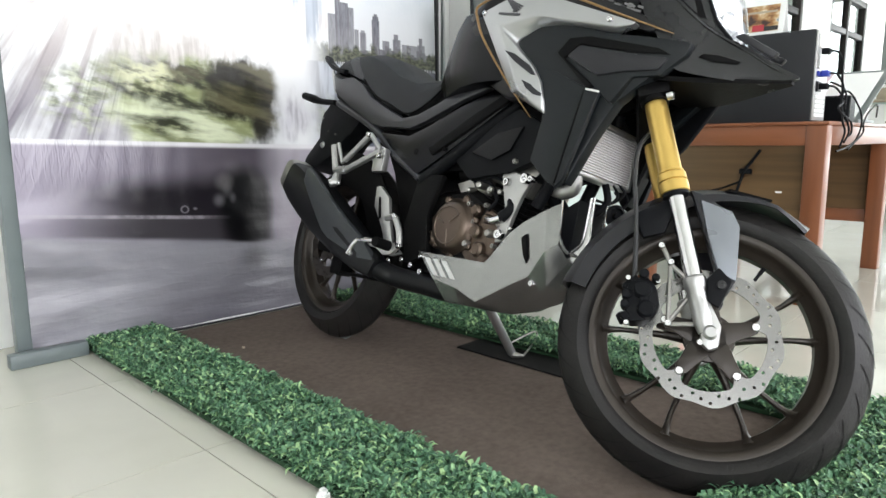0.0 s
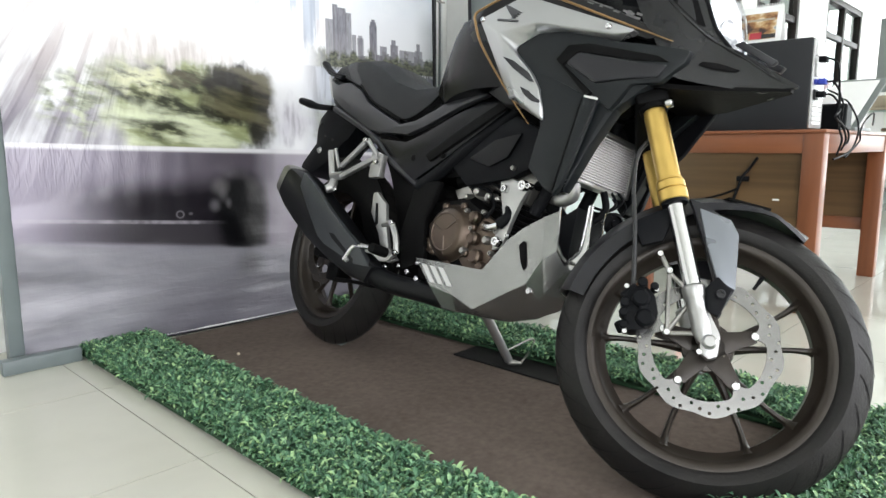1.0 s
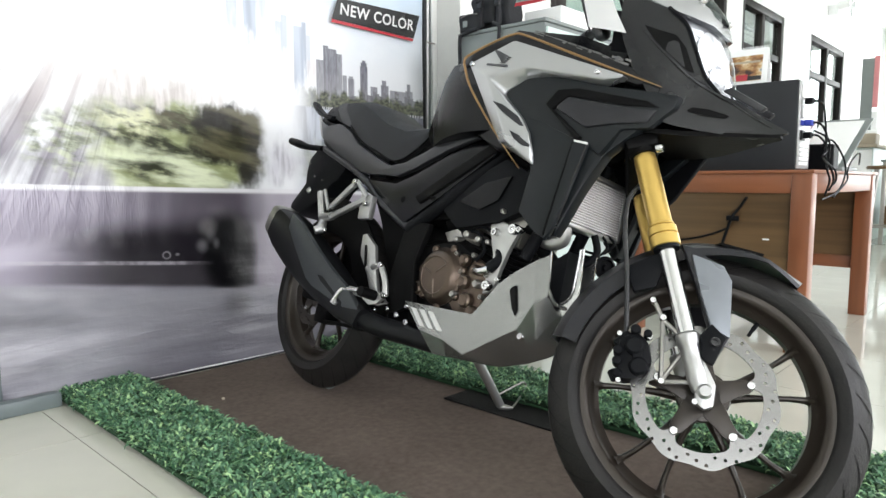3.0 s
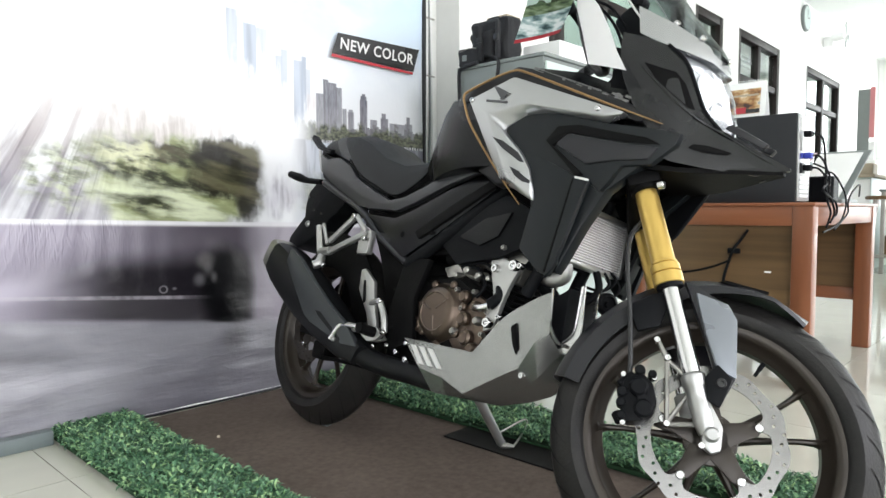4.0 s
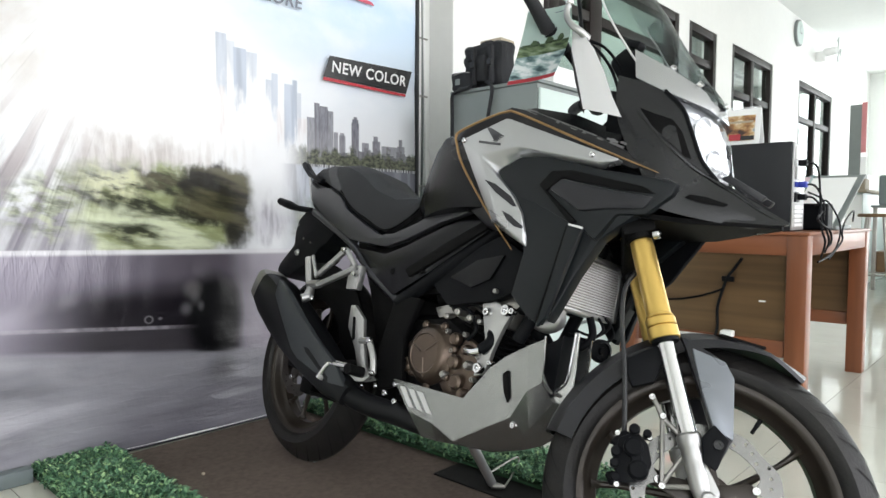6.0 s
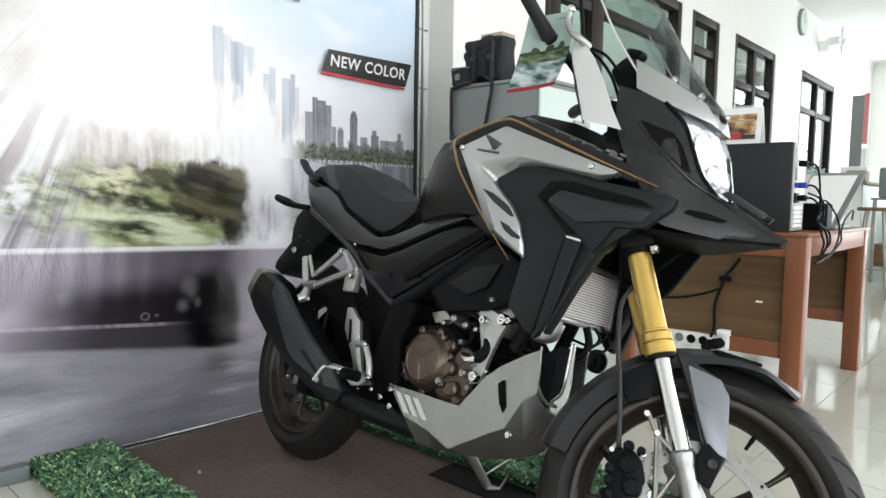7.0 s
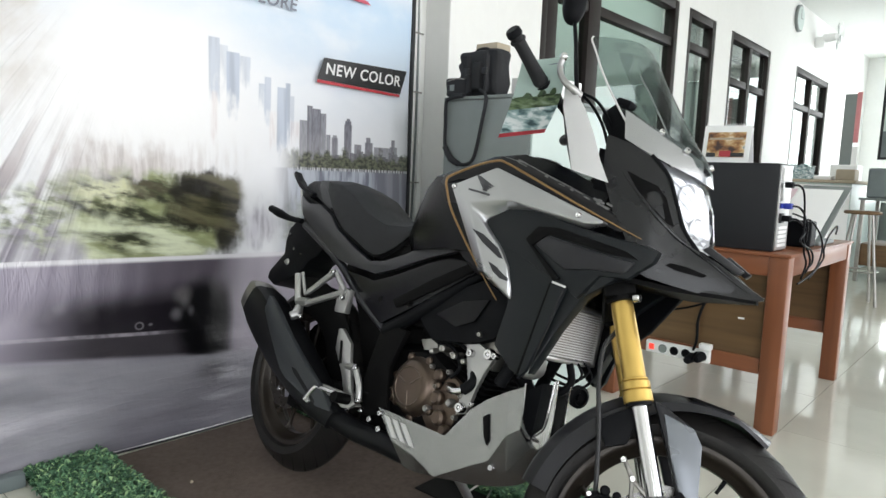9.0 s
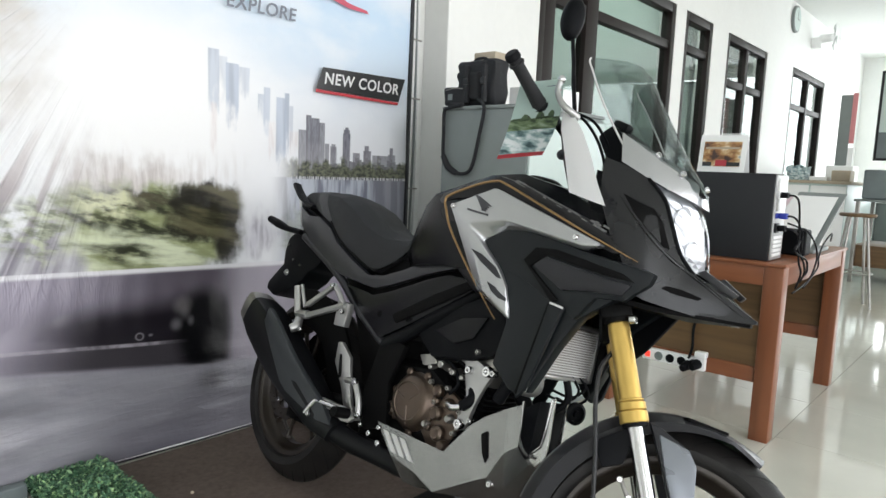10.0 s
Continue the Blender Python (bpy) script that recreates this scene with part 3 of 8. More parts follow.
    # crinkles: fine level ones low down, short upright ones under the bright line, fanning ones far left
    def ridge(v, w):
        return step(math_n("ABSOLUTE", math_n("SUBTRACT", v, 0.5)), w, 0.0)

    h = math_n("MULTIPLY", streak(30, 1.5, 1.0, 3), 0.3)
    h = math_n("ADD", h, times(ridge(streak(6, 0.7, 2.2, 2), 0.06), step(Z, 0.36, 0.20), 0.14))
    h = math_n("ADD", h, times(ridge(streak(13, 2.6, 0.5, 2), 0.09), times(step(Z, 0.50, 0.62), step(Z, 0.70, 0.66)), step(X, 0.5, 0.2), 0.35))
    h = math_n("ADD", h, times(ridge(fan(0.55, 1.9, 20, 0.8, 2), 0.07), step(X, 0.40, 0.05), step(Z, 0.45, 0.62), 0.4))
    h = math_n("ADD", h, times(streak(5.5, 0.6, 2.8, 6), step(Z, 0.60, 0.15), 2.8))
    h = math_n("ADD", h, times(fan(0.55, 1.9, 14, 0.8, 3), step(X, 0.6, 0.0), step(Z, 0.40, 0.62), 1.0))
    h = math_n("ADD", h, times(ridge(streak(9, 0.45, 2.4, 3), 0.07), step(X, 0.40, 0.0), step(Z, 0.50, 0.20), 0.15))
    h = math_n("ADD", h, times(streak(16, 0.8, 1.6, 4), step(X, 0.25, -0.05), step(Z, 0.55, 0.1), 0.6))
    bp = node("ShaderNodeBump")
    bp.inputs["Strength"].default_value, bp.inputs["Distance"].default_value = 0.46, 0.006
    nt.links.new(h, bp.inputs["Height"])
    nt.links.new(bp.outputs[0], b.inputs["Normal"])
    nt.links.new(bp.outputs[0], b.inputs["Coat Normal"])
    return mat


M_BANNER = banner_material()

# ---- the setting: x runs along the banner, y towards the back wall ----
X0, X1, Y0, YB, H = -4.0, 13.5, -6.5, 0.6, 3.35


def setting(name, bm, mat, label, category):
    return tagged(mesh_object(name, bm, mat), label, category, kind="structure")


def wall_with_openings(name, axis, at, thick, lo, hi, height, openings, label):
    """A wall across x or y with rectangular holes (from, to, sill, head)."""
    bm = bmesh.new()
    cuts = sorted(openings)
    spans, p = [], lo
    for a, b, s, h in cuts:
        spans.append((p, a, 0, height))
        if s > 0:
            spans.append((a, b, 0, s))
        spans.append((a, b, h, height))
        p = b
    spans.append((p, hi, 0, height))
    for a, b, s, h in spans:
        if axis == "x":
            add_box(bm, a, b, at, at + thick, s, h)
        else:
            add_box(bm, at, at + thick, a, b, s, h)
    return setting(name, bm, M_WALL, label, "wall")


WINDOWS = [(3.12, 5.24, 0.02, 2.58), (5.46, 6.13, 0.9, 2.58), (6.56, 7.90, 0.9, 2.58), (9.0, 10.76, 0.9, 2.58)]
wall_with_openings("wall_back", "x", YB, 0.15, X0 - 0.15, X1 + 0.15, H, WINDOWS, "bright white painted wall with dark-framed windows")
wall_with_openings("wall_front", "x", Y0 - 0.15, 0.15, X0, X1, H, [(-3.2, 6.2, 0.25, 3.0), (7.0, 12.5, 0.25, 3.0)], "white wall with a wide glazed shopfront")
wall_with_openings("wall_left", "y", X0 - 0.15, 0.15, Y0 - 0.15, YB, H, [(-5.9, -3.3, 0.25, 3.0)], "white side wall with a large window")
wall_with_openings("wall_right", "y", X1, 0.15, Y0 - 0.15, YB, H, [(-5.7, -0.3, 0.2, 2.95)], "white end wall with a glazed entrance")
setting("ceiling", box(X0 - 0.15, X1 + 0.15, Y0 - 0.15, 3.9, H, H + 0.12), M_CEIL, "plain white ceiling", "ceiling")
setting("ground", box(-60, 60, -60, 60, -0.3, -0.13), M_GROUT, "pale paved ground outside", "ground")
# the office behind the windows
bm = box(2.6, 13.6, 3.7, 3.85, 0, H)
add_box(bm, 2.5, 2.62, YB + 0.15, 3.7, 0, H)
add_box(bm, 13.5, 13.65, YB + 0.15, 3.7, 0, H)
setting("wall_office", bm, M_OFFICE, "greyish green office walls behind the windows", "wall")
setting("wall_corridor", box(2.62, 8.5, 1.75, 1.85, 0, H), M_OFFICE, "pale mint corridor wall behind the office glass", "wall")
setting("pillar", box(2.05, 2.44, 0.43, YB, 0, H, 0.006), M_WALL, "white painted square pillar", "pillar")

# window frames and panes
for k, (a, b, s, h) in enumerate(WINDOWS):
    w = thing("window_%d" % (k + 1), Matrix(), "dark brown framed office window", "window", kind="structure")
    f = 0.075
    y0, y1 = YB + 0.004, YB + 0.10
    wide = b - a > 1.6
    for nm, q in (("window_frame", (a, a + f, s, h)), ("window_frame", (b - f, b, s, h)), ("window_frame", (a + f, b - f, h - f, h)), ("window_frame", (a + f, b - f, s, s + f))):
        part(nm, box(q[0], q[1], y0, y1, q[2], q[3], 0.004), M_FRAME, w)
    posts = [(3.205, 3.325), (3.735, 3.90)] if k == 0 else ([((a + b) / 2 - 0.045, (a + b) / 2 + 0.045)] if k != 1 else [])
    for p0, p1 in posts:
        part("mullion", box(p0, p1, y0 + 0.008, y1 - 0.008, s + f, h - f, 0.003), M_FRAME, w)
    rail = (2.195, 2.265) if k == 0 else ((2.23, 2.30) if k == 1 else (h - 0.52, h - 0.45))
    rows_w = [(s + f, rail[0]), (rail[1], h - f)]
    cols = list(zip([a + f] + [p[1] for p in posts], [p[0] for p in posts] + [b - f]))
    for c0, c1 in cols:
        if c1 - c0 > 0.05:
            part("transom", box(c0, c1, y0 + 0.014, y1 - 0.014, rail[0], rail[1], 0.003), M_FRAME, w)
            for z0, z1 in rows_w:
                pane = part("pane", box(c0, c1, y0 + 0.045, y0 + 0.051, z0, z1), M_PANE, w, smooth=False)
                pane.visible_shadow = False
# louvre blinds behind two of the windows
for a, b in ((6.62, 7.84), (9.06, 9.85)):
    bl = thing("window_blind", pose((a + b) / 2, YB + 0.26, 0), "grey slatted blind half open behind the office glass", "blind", "blinds in the office windows")
    hw = (b - a) / 2
    part("head_rail", box(-hw, hw, -0.03, 0.03, 2.42, 2.47, 0.004), M_GREYBOX, bl)
    for k in range(15):
        part("slat", box(-hw, hw, -0.035, 0.035, -0.002, 0.002, 0, pose(0, 0, 2.36 - 0.095 * k, 28)), M_GREYBOX, bl, smooth=False)
    for x in (-hw * 0.6, hw * 0.6):
        part("cord", rod((x, 0, 0.99), (x, 0, 2.42), 0.002, None, 6), M_WHITE, bl)
for nm, m, sx in (("shopfront", pose(1.5, Y0 - 0.08, 1.62), 9.4), ("shopfront", pose(9.75, Y0 - 0.08, 1.62), 5.5), ("side_glazing", pose(X0 - 0.08, -4.6, 1.62, 0, 0, 90), 2.6), ("end_glazing", pose(X1 + 0.08, -3.0, 1.57, 0, 0, 90), 5.4)):
    g = thing("window_%s" % nm, m, "large aluminium-framed glazing to the street", "window", kind="structure")
    n = int(sx // 1.5)
    for i in range(n + 1):
        x = -sx / 2 + sx * i / n
        part("window_frame", box(x - 0.03, x + 0.03, -0.04, 0.04, -1.37, 1.37, 0.004), M_FRAME, g)
    for z in (-1.34, 0.6, 1.34):
        part("window_frame", box(-sx / 2, sx / 2, -0.035, 0.035, z - 0.03, z + 0.03, 0.004), M_FRAME, g)

# ---- motorcycle: x runs ahead, y to its left, z up; it leans on its side stand ----
BIKE = pose(0.708, -0.114, 0.012, 0, 0, -95.5) @ pose(0, 0, 0, -15.5, 0, 0)
STEER = Matrix.Translation((1.413, 0, 0)) @ Matrix.Rotation(radians(32), 4, Vector((-math.sin(radians(25)), 0, math.cos(radians(25))))) @ Matrix.Translation((-1.413, 0, 0))
M_SATIN = material("satin grey metallic paint", (0.20, 0.215, 0.24), 0.30, 0.45, vary=0.05)
bike = thing("motorcycle", BIKE, "black and silver motorcycle with gold fork leaning on its stand", "motorcycle")


def mirrored(outline):
    return [(x, -y, z) for x, y, z in outline]


def panel(name, outline, mat, label="", thick=0.012, bevel=0.004, parent=None, both=True):
    """A side panel; thick runs inwards from the given outer outline. With both, its twin on the left."""
    ob = part(name, slab(outline, thick, bevel, dirn=(0, 1, 0)), mat, parent or bike, label)
    if both:
        part(name, slab(mirrored(outline), thick, bevel, dirn=(0, -1, 0)), mat, parent or bike, label)
    return ob


def bolt(parent, at, r=0.007, axis=(0, -1, 0), mat=None, proud=0.006, m=None):
    """A hexagon-socket screw head."""
    a = Vector(at)
    b = a + Vector(axis).normalized() * proud
    frame_m = along(a, b)
    bm = bmesh.new()
    add_lathe(bm, [(0, -0.004), (r, -0.004), (r, proud * 0.7), (r * 0.85, proud), (r * 0.5, proud), (r * 0.45, proud * 0.4), (0, proud * 0.4)], (m or Matrix()) @ frame_m, 14)
    return part("bolt", bm, mat or M_CHROME, parent, smooth=True)


# wheels
def tyre_profile(radius, half, depth):
    outer = []
    for i in range(17):
        a = -math.pi * 0.5 + math.pi * i / 16
        s = abs(math.sin(a)) ** 1.6
        outer.append((radius - depth * 0.62 * s, half * math.sin(a)))
    rim_r = radius - depth
    return outer + [(rim_r + 0.012, half * 0.93), (rim_r + 0.002, half * 0.72), (rim_r, half * 0.5), (rim_r, -half * 0.5), (rim_r + 0.002, -half * 0.72), (rim_r + 0.012, -half * 0.93)]


def tread_grooves(radius, half, count, m, parent):
    """Slanted dark cuts across the tread, lying just over the rubber."""
    for i in range(count):
        a0 = 2 * math.pi * i / count
        for side in (-1, 1):
            bm = bmesh.new()
            left, right = [], []
            for k in range(6):
                f = k / 5
                w = side * half * (0.12 + 0.74 * f)
                ang = a0 + side * 0.02 + 0.20 * f + (0.5 * 2 * math.pi / count if side > 0 else 0)
                asin = math.asin(max(-1, min(1, w / half)))
                r = radius - DEPTH[0] * 0.62 * abs(math.sin(asin)) ** 1.6 + 0.0012
                da = 0.011 * (1 - 0.6 * f)
                left.append(bm.verts.new((r * math.cos(ang - da), r * math.sin(ang - da), w)))
                right.append(bm.verts.new((r * math.cos(ang + da), r * math.sin(ang + da), w)))
            for k in range(5):
                bm.faces.new((left[k], left[k + 1], right[k + 1], right[k]))
            bmesh.ops.solidify(bm, geom=bm.faces[:], thickness=0.0016)
            bmesh.ops.transform(bm, matrix=m, verts=bm.verts)
            part("tread_groove", bm, M_GROOVE, parent, smooth=False)


DEPTH = [0.06]
M_GROOVE = material("groove shadow rubber", (0.008, 0.008, 0.008), 0.9)


def spoked_wheel(name, centre, m, radius, half, depth, rim_half, spokes, label):
    """An alloy wheel whose axle is its own z: tyre, rim, Y-shaped spokes and hub."""
    w = new(name)
    w.parent = bike
    w["label"] = label
    mm = m @ pose(*centre, 90)
    DEPTH[0] = depth
    ty = part("tyre", lathe(tyre_profile(radius, half, depth), mm, 96, True), M_TYRE, w, "black rubber tyre with slanted tread cuts")
    tread_grooves(radius, half, 30, mm, ty)
    rr = radius - depth
    h = rim_half
    rim_prof = [(rr + 0.008, h), (rr + 0.008, h - 0.004), (rr - 0.004, h - 0.007), (rr - 0.010, h * 0.6), (rr - 0.013, h * 0.45), (rr - 0.014, -h * 0.45), (rr - 0.010, -h * 0.6), (rr - 0.004, -h + 0.007), (rr + 0.008, -h + 0.004), (rr + 0.008, -h), (rr - 0.002, -h - 0.001), (rr - 0.010, -h + 0.003), (rr - 0.014, -h + 0.008), (rr - 0.017, -h * 0.62), (rr - 0.026, -h * 0.42), (rr - 0.031, -h * 0.30), (rr - 0.031, h * 0.30), (rr - 0.026, h * 0.42), (rr - 0.017, h * 0.62), (rr - 0.014, h - 0.008), (rr - 0.010, h - 0.003), (rr - 0.002, h + 0.001)]
    part("rim", lathe(rim_prof, mm, 80, True), M_BRONZE, w, "dark bronze alloy rim")
    part("hub", lathe([(0, 0.05), (0.026, 0.05), (0.030, 0.03), (0.036, 0.022), (0.036, -0.022), (0.030, -0.03), (0.026, -0.05), (0, -0.05)], mm, 32), M_BRONZE, w)
    for i in range(spokes):
        a = 2 * math.pi * i / spokes + 0.53
        bm = bmesh.new()
        end = rr - 0.026
        for s in (-1, 1):
            pts = [(r * math.cos(a + s * q), r * math.sin(a + s * q), 0) for r, q in ((0.030, 0.14), (0.085, 0.19), (0.085 + 0.6 * (end - 0.085), 0.215), (end - 0.012, 0.235), (end + 0.004, 0.245))]
            add_tube(bm, pts, [0.013, 0.0072, 0.0052, 0.0068, 0.017], 10, 5)
        web = [(0.034 * math.cos(a - 0.2), 0.034 * math.sin(a - 0.2), -0.005), (0.1 * math.cos(a - 0.06), 0.1 * math.sin(a - 0.06), -0.005), (0.1 * math.cos(a + 0.06), 0.1 * math.sin(a + 0.06), -0.005), (0.034 * math.cos(a + 0.2), 0.034 * math.sin(a + 0.2), -0.005)]
        add_slab(bm, web, 0.01, 0.002)
        bmesh.ops.transform(bm, matrix=mm @ Matrix.Diagonal((1, 1, 1.5, 1)), verts=bm.verts)
        part("spoke", bm, M_BRONZE, w)
    va = radians(68)
    part("valve", lathe([(0, 0), (0.0045, 0), (0.0045, 0.018), (0.0035, 0.020), (0.0035, 0.034), (0, 0.034)], mm @ along(((rr - 0.028) * math.cos(va), (rr - 0.028) * math.sin(va), 0), (0, 0, 0)), 12), M_BLACK, w, "black tyre valve")
    return w, mm


def brake_disc(parent, mm, z, r_out, r_in, holes, label, mat):
    """A drilled wavy disc with its carrier, on the wheel's own axes."""
    bm = bmesh.new()
    lobe = 0.23 * r_in
    r_bolt = r_in - 0.72 * lobe

    def loop(pts):
        vs = [bm.verts.new((x, y, 0)) for x, y in pts]
        return [bm.edges.new((vs[i], vs[(i + 1) % len(vs)])) for i in range(len(vs))]
    es = loop([((r_out + 0.003 * math.cos(10 * a)) * math.cos(a), (r_out + 0.003 * math.cos(10 * a)) * math.sin(a)) for a in np.linspace(0, 2 * math.pi, 120, endpoint=False)])
    es += loop([((r_in - lobe * max(0, math.cos(2.5 * (a - 0.5))) ** 26 - lobe * max(0, -math.cos(2.5 * (a - 0.5))) ** 26) * math.cos(a), (r_in - lobe * max(0, math.cos(2.5 * (a - 0.5))) ** 26 - lobe * max(0, -math.cos(2.5 * (a - 0.5))) ** 26) * math.sin(a)) for a in np.linspace(0, 2 * math.pi, 150, endpoint=False)])
    for i in range(holes):
        a = 2 * math.pi * (i + 0.5) / holes
        r = r_in + (r_out - r_in) * (0.30, 0.55, 0.78)[i % 3]
        cx, cy = r * math.cos(a), r * math.sin(a)
        es += loop([(cx + 0.0032 * math.cos(b), cy + 0.0032 * math.sin(b)) for b in np.linspace(0, 2 * math.pi, 8, endpoint=False)])
    bmesh.ops.triangle_fill(bm, use_beauty=True, edges=es)
    ext = bmesh.ops.extrude_face_region(bm, geom=bm.faces[:])
    for v in (g for g in ext["geom"] if isinstance(g, bmesh.types.BMVert)):
        v.co.z -= 0.004
    bmesh.ops.transform(bm, matrix=mm @ pose(0, 0, z), verts=bm.verts)
    d = part("brake_disc", bm, mat, parent, label, smooth=False)
    part("disc_carrier", lathe([(0, 0.004), (0.03, 0.004), (0.047, 0.001), (0.049, -0.006), (0, -0.006)], mm @ pose(0, 0, z - 0.002), 30), M_BRONZE, d)
    for i in range(5):
        a = 2 * math.pi * i / 5 + 0.5
        bm = bmesh.new()
        arm = [(r * math.cos(a + q), r * math.sin(a + q), 0) for r, q in ((0.030, -0.9), (0.042, -0.52), (0.062, -0.26), (r_bolt - 0.004, -0.16), (r_bolt + 0.006, 0), (r_bolt - 0.004, 0.16), (0.062, 0.26), (0.042, 0.52), (0.030, 0.9))]
        add_slab(bm, arm, 0.008, 0.002)
        bmesh.ops.transform(bm, matrix=mm @ pose(0, 0, z - 0.006), verts=bm.verts)
        part("disc_carrier_arm", bm, M_BRONZE, d)
        bolt(d, (r_bolt * math.cos(a), r_bolt * math.sin(a), z + 0.001), 0.008, (0, 0, 1), m=mm)
    return d


M_DISC = material("drilled brake steel", (0.22, 0.218, 0.213), 0.26, 0.95, vary=0.08, scale=60)
rear, rear_m = spoked_wheel("rear_wheel", (0.012, -0.017, 0.307), Matrix(), 0.307, 0.065, 0.088, 0.05, 5, "rear wheel with bronze spokes and black tyre")
brake_disc(rear, rear_m, 0.075, 0.11, 0.075, 30, "dull dark rear brake disc", M_BRONZE)
front, front_m = spoked_wheel("front_wheel", (1.315, 0, 0.274), STEER, 0.296, 0.05, 0.072, 0.038, 5, "front wheel with bronze spokes, turned to the left")
brake_disc(front, front_m, 0.062, 0.131, 0.1035, 45, "drilled steel front brake disc", M_DISC)


def st(x, y, z):
    return STEER @ Vector((x, y, z))


# fork
def fork_x(z):
    return 1.187 + (0.537 - z) * 0.455


fork = new("fork")
fork.parent = bike
fork["label"] = "gold upside-down front fork with polished stanchions"
for side in (-1, 1):
    y = side * 0.1
    ax_m = along(st(fork_x(0.572), y, 0.572), st(fork_x(0.83), y, 0.83))
    L = (st(fork_x(0.83), y, 0.83) - st(fork_x(0.572), y, 0.572)).length
    part("fork_tube", lathe([(0, -0.02), (0.0232, -0.02), (0.0232, L - 0.13), (0.0222, L - 0.12), (0.0222, L), (0, L)], ax_m, 40), M_GOLD, fork, "gold anodised fork tube")
    for z0, z1, rc in ((-0.042, -0.018, 0.0292), (-0.0165, 0.0, 0.0285), (0.001, 0.007, 0.0258)):
        part("fork_collar", lathe([(0.0, z0), (rc - 0.0015, z0), (rc, z0 + 0.0015), (rc, z1 - 0.0015), (rc - 0.0015, z1), (0.0, z1)], ax_m, 40), M_GOLD, fork)
    part("stanchion", lathe([(0.0, -0.30), (0.0168, -0.30), (0.0168, 0.02), (0, 0.02)], ax_m, 32), M_CHROME, fork, "polished steel stanchion")
    part("fork_seal", lathe([(0.0168, -0.050), (0.025, -0.048), (0.026, -0.042), (0.0168, -0.040)], ax_m, 32), M_BLACK, fork)
    bm = bmesh.new()
    add_lathe(bm, [(0, -0.328), (0.015, -0.328), (0.0185, -0.31), (0.0195, -0.27), (0.0190, -0.245), (0.0222, -0.240), (0.0222, -0.222), (0.0168, -0.217)], ax_m, 28)
    add_rod(bm, st(1.313, y - 0.028 * (1 if side > 0 else -1), 0.272), st(1.313, y + side * 0.014 - 0.014, 0.272), 0.0135, None, 24, 0.004)
    add_slab(bm, [st(fork_x(0.355) - 0.013, y, 0.355), st(fork_x(0.355) + 0.012, y, 0.355), st(1.330, y, 0.290), st(1.333, y, 0.250), st(1.318, y, 0.240), st(1.300, y, 0.250), st(1.294, y, 0.290)], 0.024, 0.006, Matrix.Translation(STEER.to_3x3() @ Vector((0, -0.013, 0))), dirn=STEER.to_3x3() @ Vector((0, 1, 0)))
    lower = part("fork_lower", bm, M_ALU, fork, "cast aluminium axle holder")
    part("axle_nut", lathe([(0, 0), (0.0115, 0), (0.0115, 0.004), (0.0075, 0.006), (0.0075, 0.010), (0.004, 0.010), (0.004, 0.005), (0, 0.005)], along(st(1.313, side * 0.112, 0.272), st(1.313, side * 0.15, 0.272)), 6 if side > 0 else 20), M_CHROME, lower)
    bolt(lower, st(1.30, side * 0.112, 0.25), 0.006, STEER.to_3x3() @ Vector((0, side, 0)))
    part("tube_collar", lathe([(0.0232, -0.006), (0.029, -0.005), (0.030, 0.0), (0.030, 0.016), (0.028, 0.020), (0.0232, 0.021)], along(st(fork_x(0.728), y, 0.728), st(fork_x(0.83), y, 0.83)), 32), M_DARKMETAL_FILL, fork, "black clamp ring")
bm = bmesh.new()
add_box(bm, -0.035, 0.032, -0.132, 0.132, -0.016, 0.016, 0.008, STEER @ pose(fork_x(0.745), 0, 0.745, 0, -24))
clamp = part("lower_clamp", bm, M_DARKMETAL_FILL, fork, "black lower fork clamp")
bolt(clamp, st(1.128, -0.126, 0.735), 0.010, STEER.to_3x3() @ Vector((0.9, -0.4, 0.2)), proud=0.009)
part("upper_clamp", add_box(bmesh.new(), -0.05, 0.03, -0.13, 0.13, -0.012, 0.012, 0.006, STEER @ pose(fork_x(0.97) + 0.01, 0, 0.97, 0, -26)), M_DARKMETAL_FILL, fork)
for side in (-1, 1):
    part("fork_top", rod(st(fork_x(0.82), side * 0.1, 0.82), st(fork_x(0.99), side * 0.1, 0.99), 0.0265, None, 24, 0.004), M_DARKMETAL_FILL, fork)
part("steering_stem", rod(st(1.02, 0, 0.76), st(0.93, 0, 0.97), 0.032, None, 20), M_DARKMETAL_FILL, fork)

M_HOSE = material("grey rubber hose", (0.016, 0.0165, 0.018), 0.4, vary=0.15, spec=0.45)
# front brake calliper, bracket and hose
cal = new("brake_calliper")
cal.parent = bike
cal["label"] = "black front brake calliper with steel pins"
bm = bmesh.new()
sd = STEER.to_3x3() @ Vector((0, 1, 0))
add_slab(bm, [st(1.147, -0.115, 0.330), st(1.175, -0.115, 0.352), st(1.20, -0.115, 0.335), st(1.215, -0.115, 0.300), st(1.195, -0.115, 0.262), st(1.165, -0.115, 0.252), st(1.148, -0.115, 0.285)], 0.06, 0.008, dirn=sd)
for dx, dz in ((0.012, 0.018), (0.028, -0.018)):
    add_rod(bm, st(1.165 + dx, -0.128, 0.302 + dz), st(1.165 + dx, -0.10, 0.302 + dz), 0.017, 0.019, 18, 0.004)
add_rod(bm, st(1.143, -0.10, 0.315), st(1.163, -0.10, 0.345), 0.011, None, 12, 0.003)
add_rod(bm, st(1.146, -0.10, 0.268), st(1.16, -0.10, 0.25), 0.010, None, 12, 0.003)
part("calliper_body", bm, M_BLACK, cal)
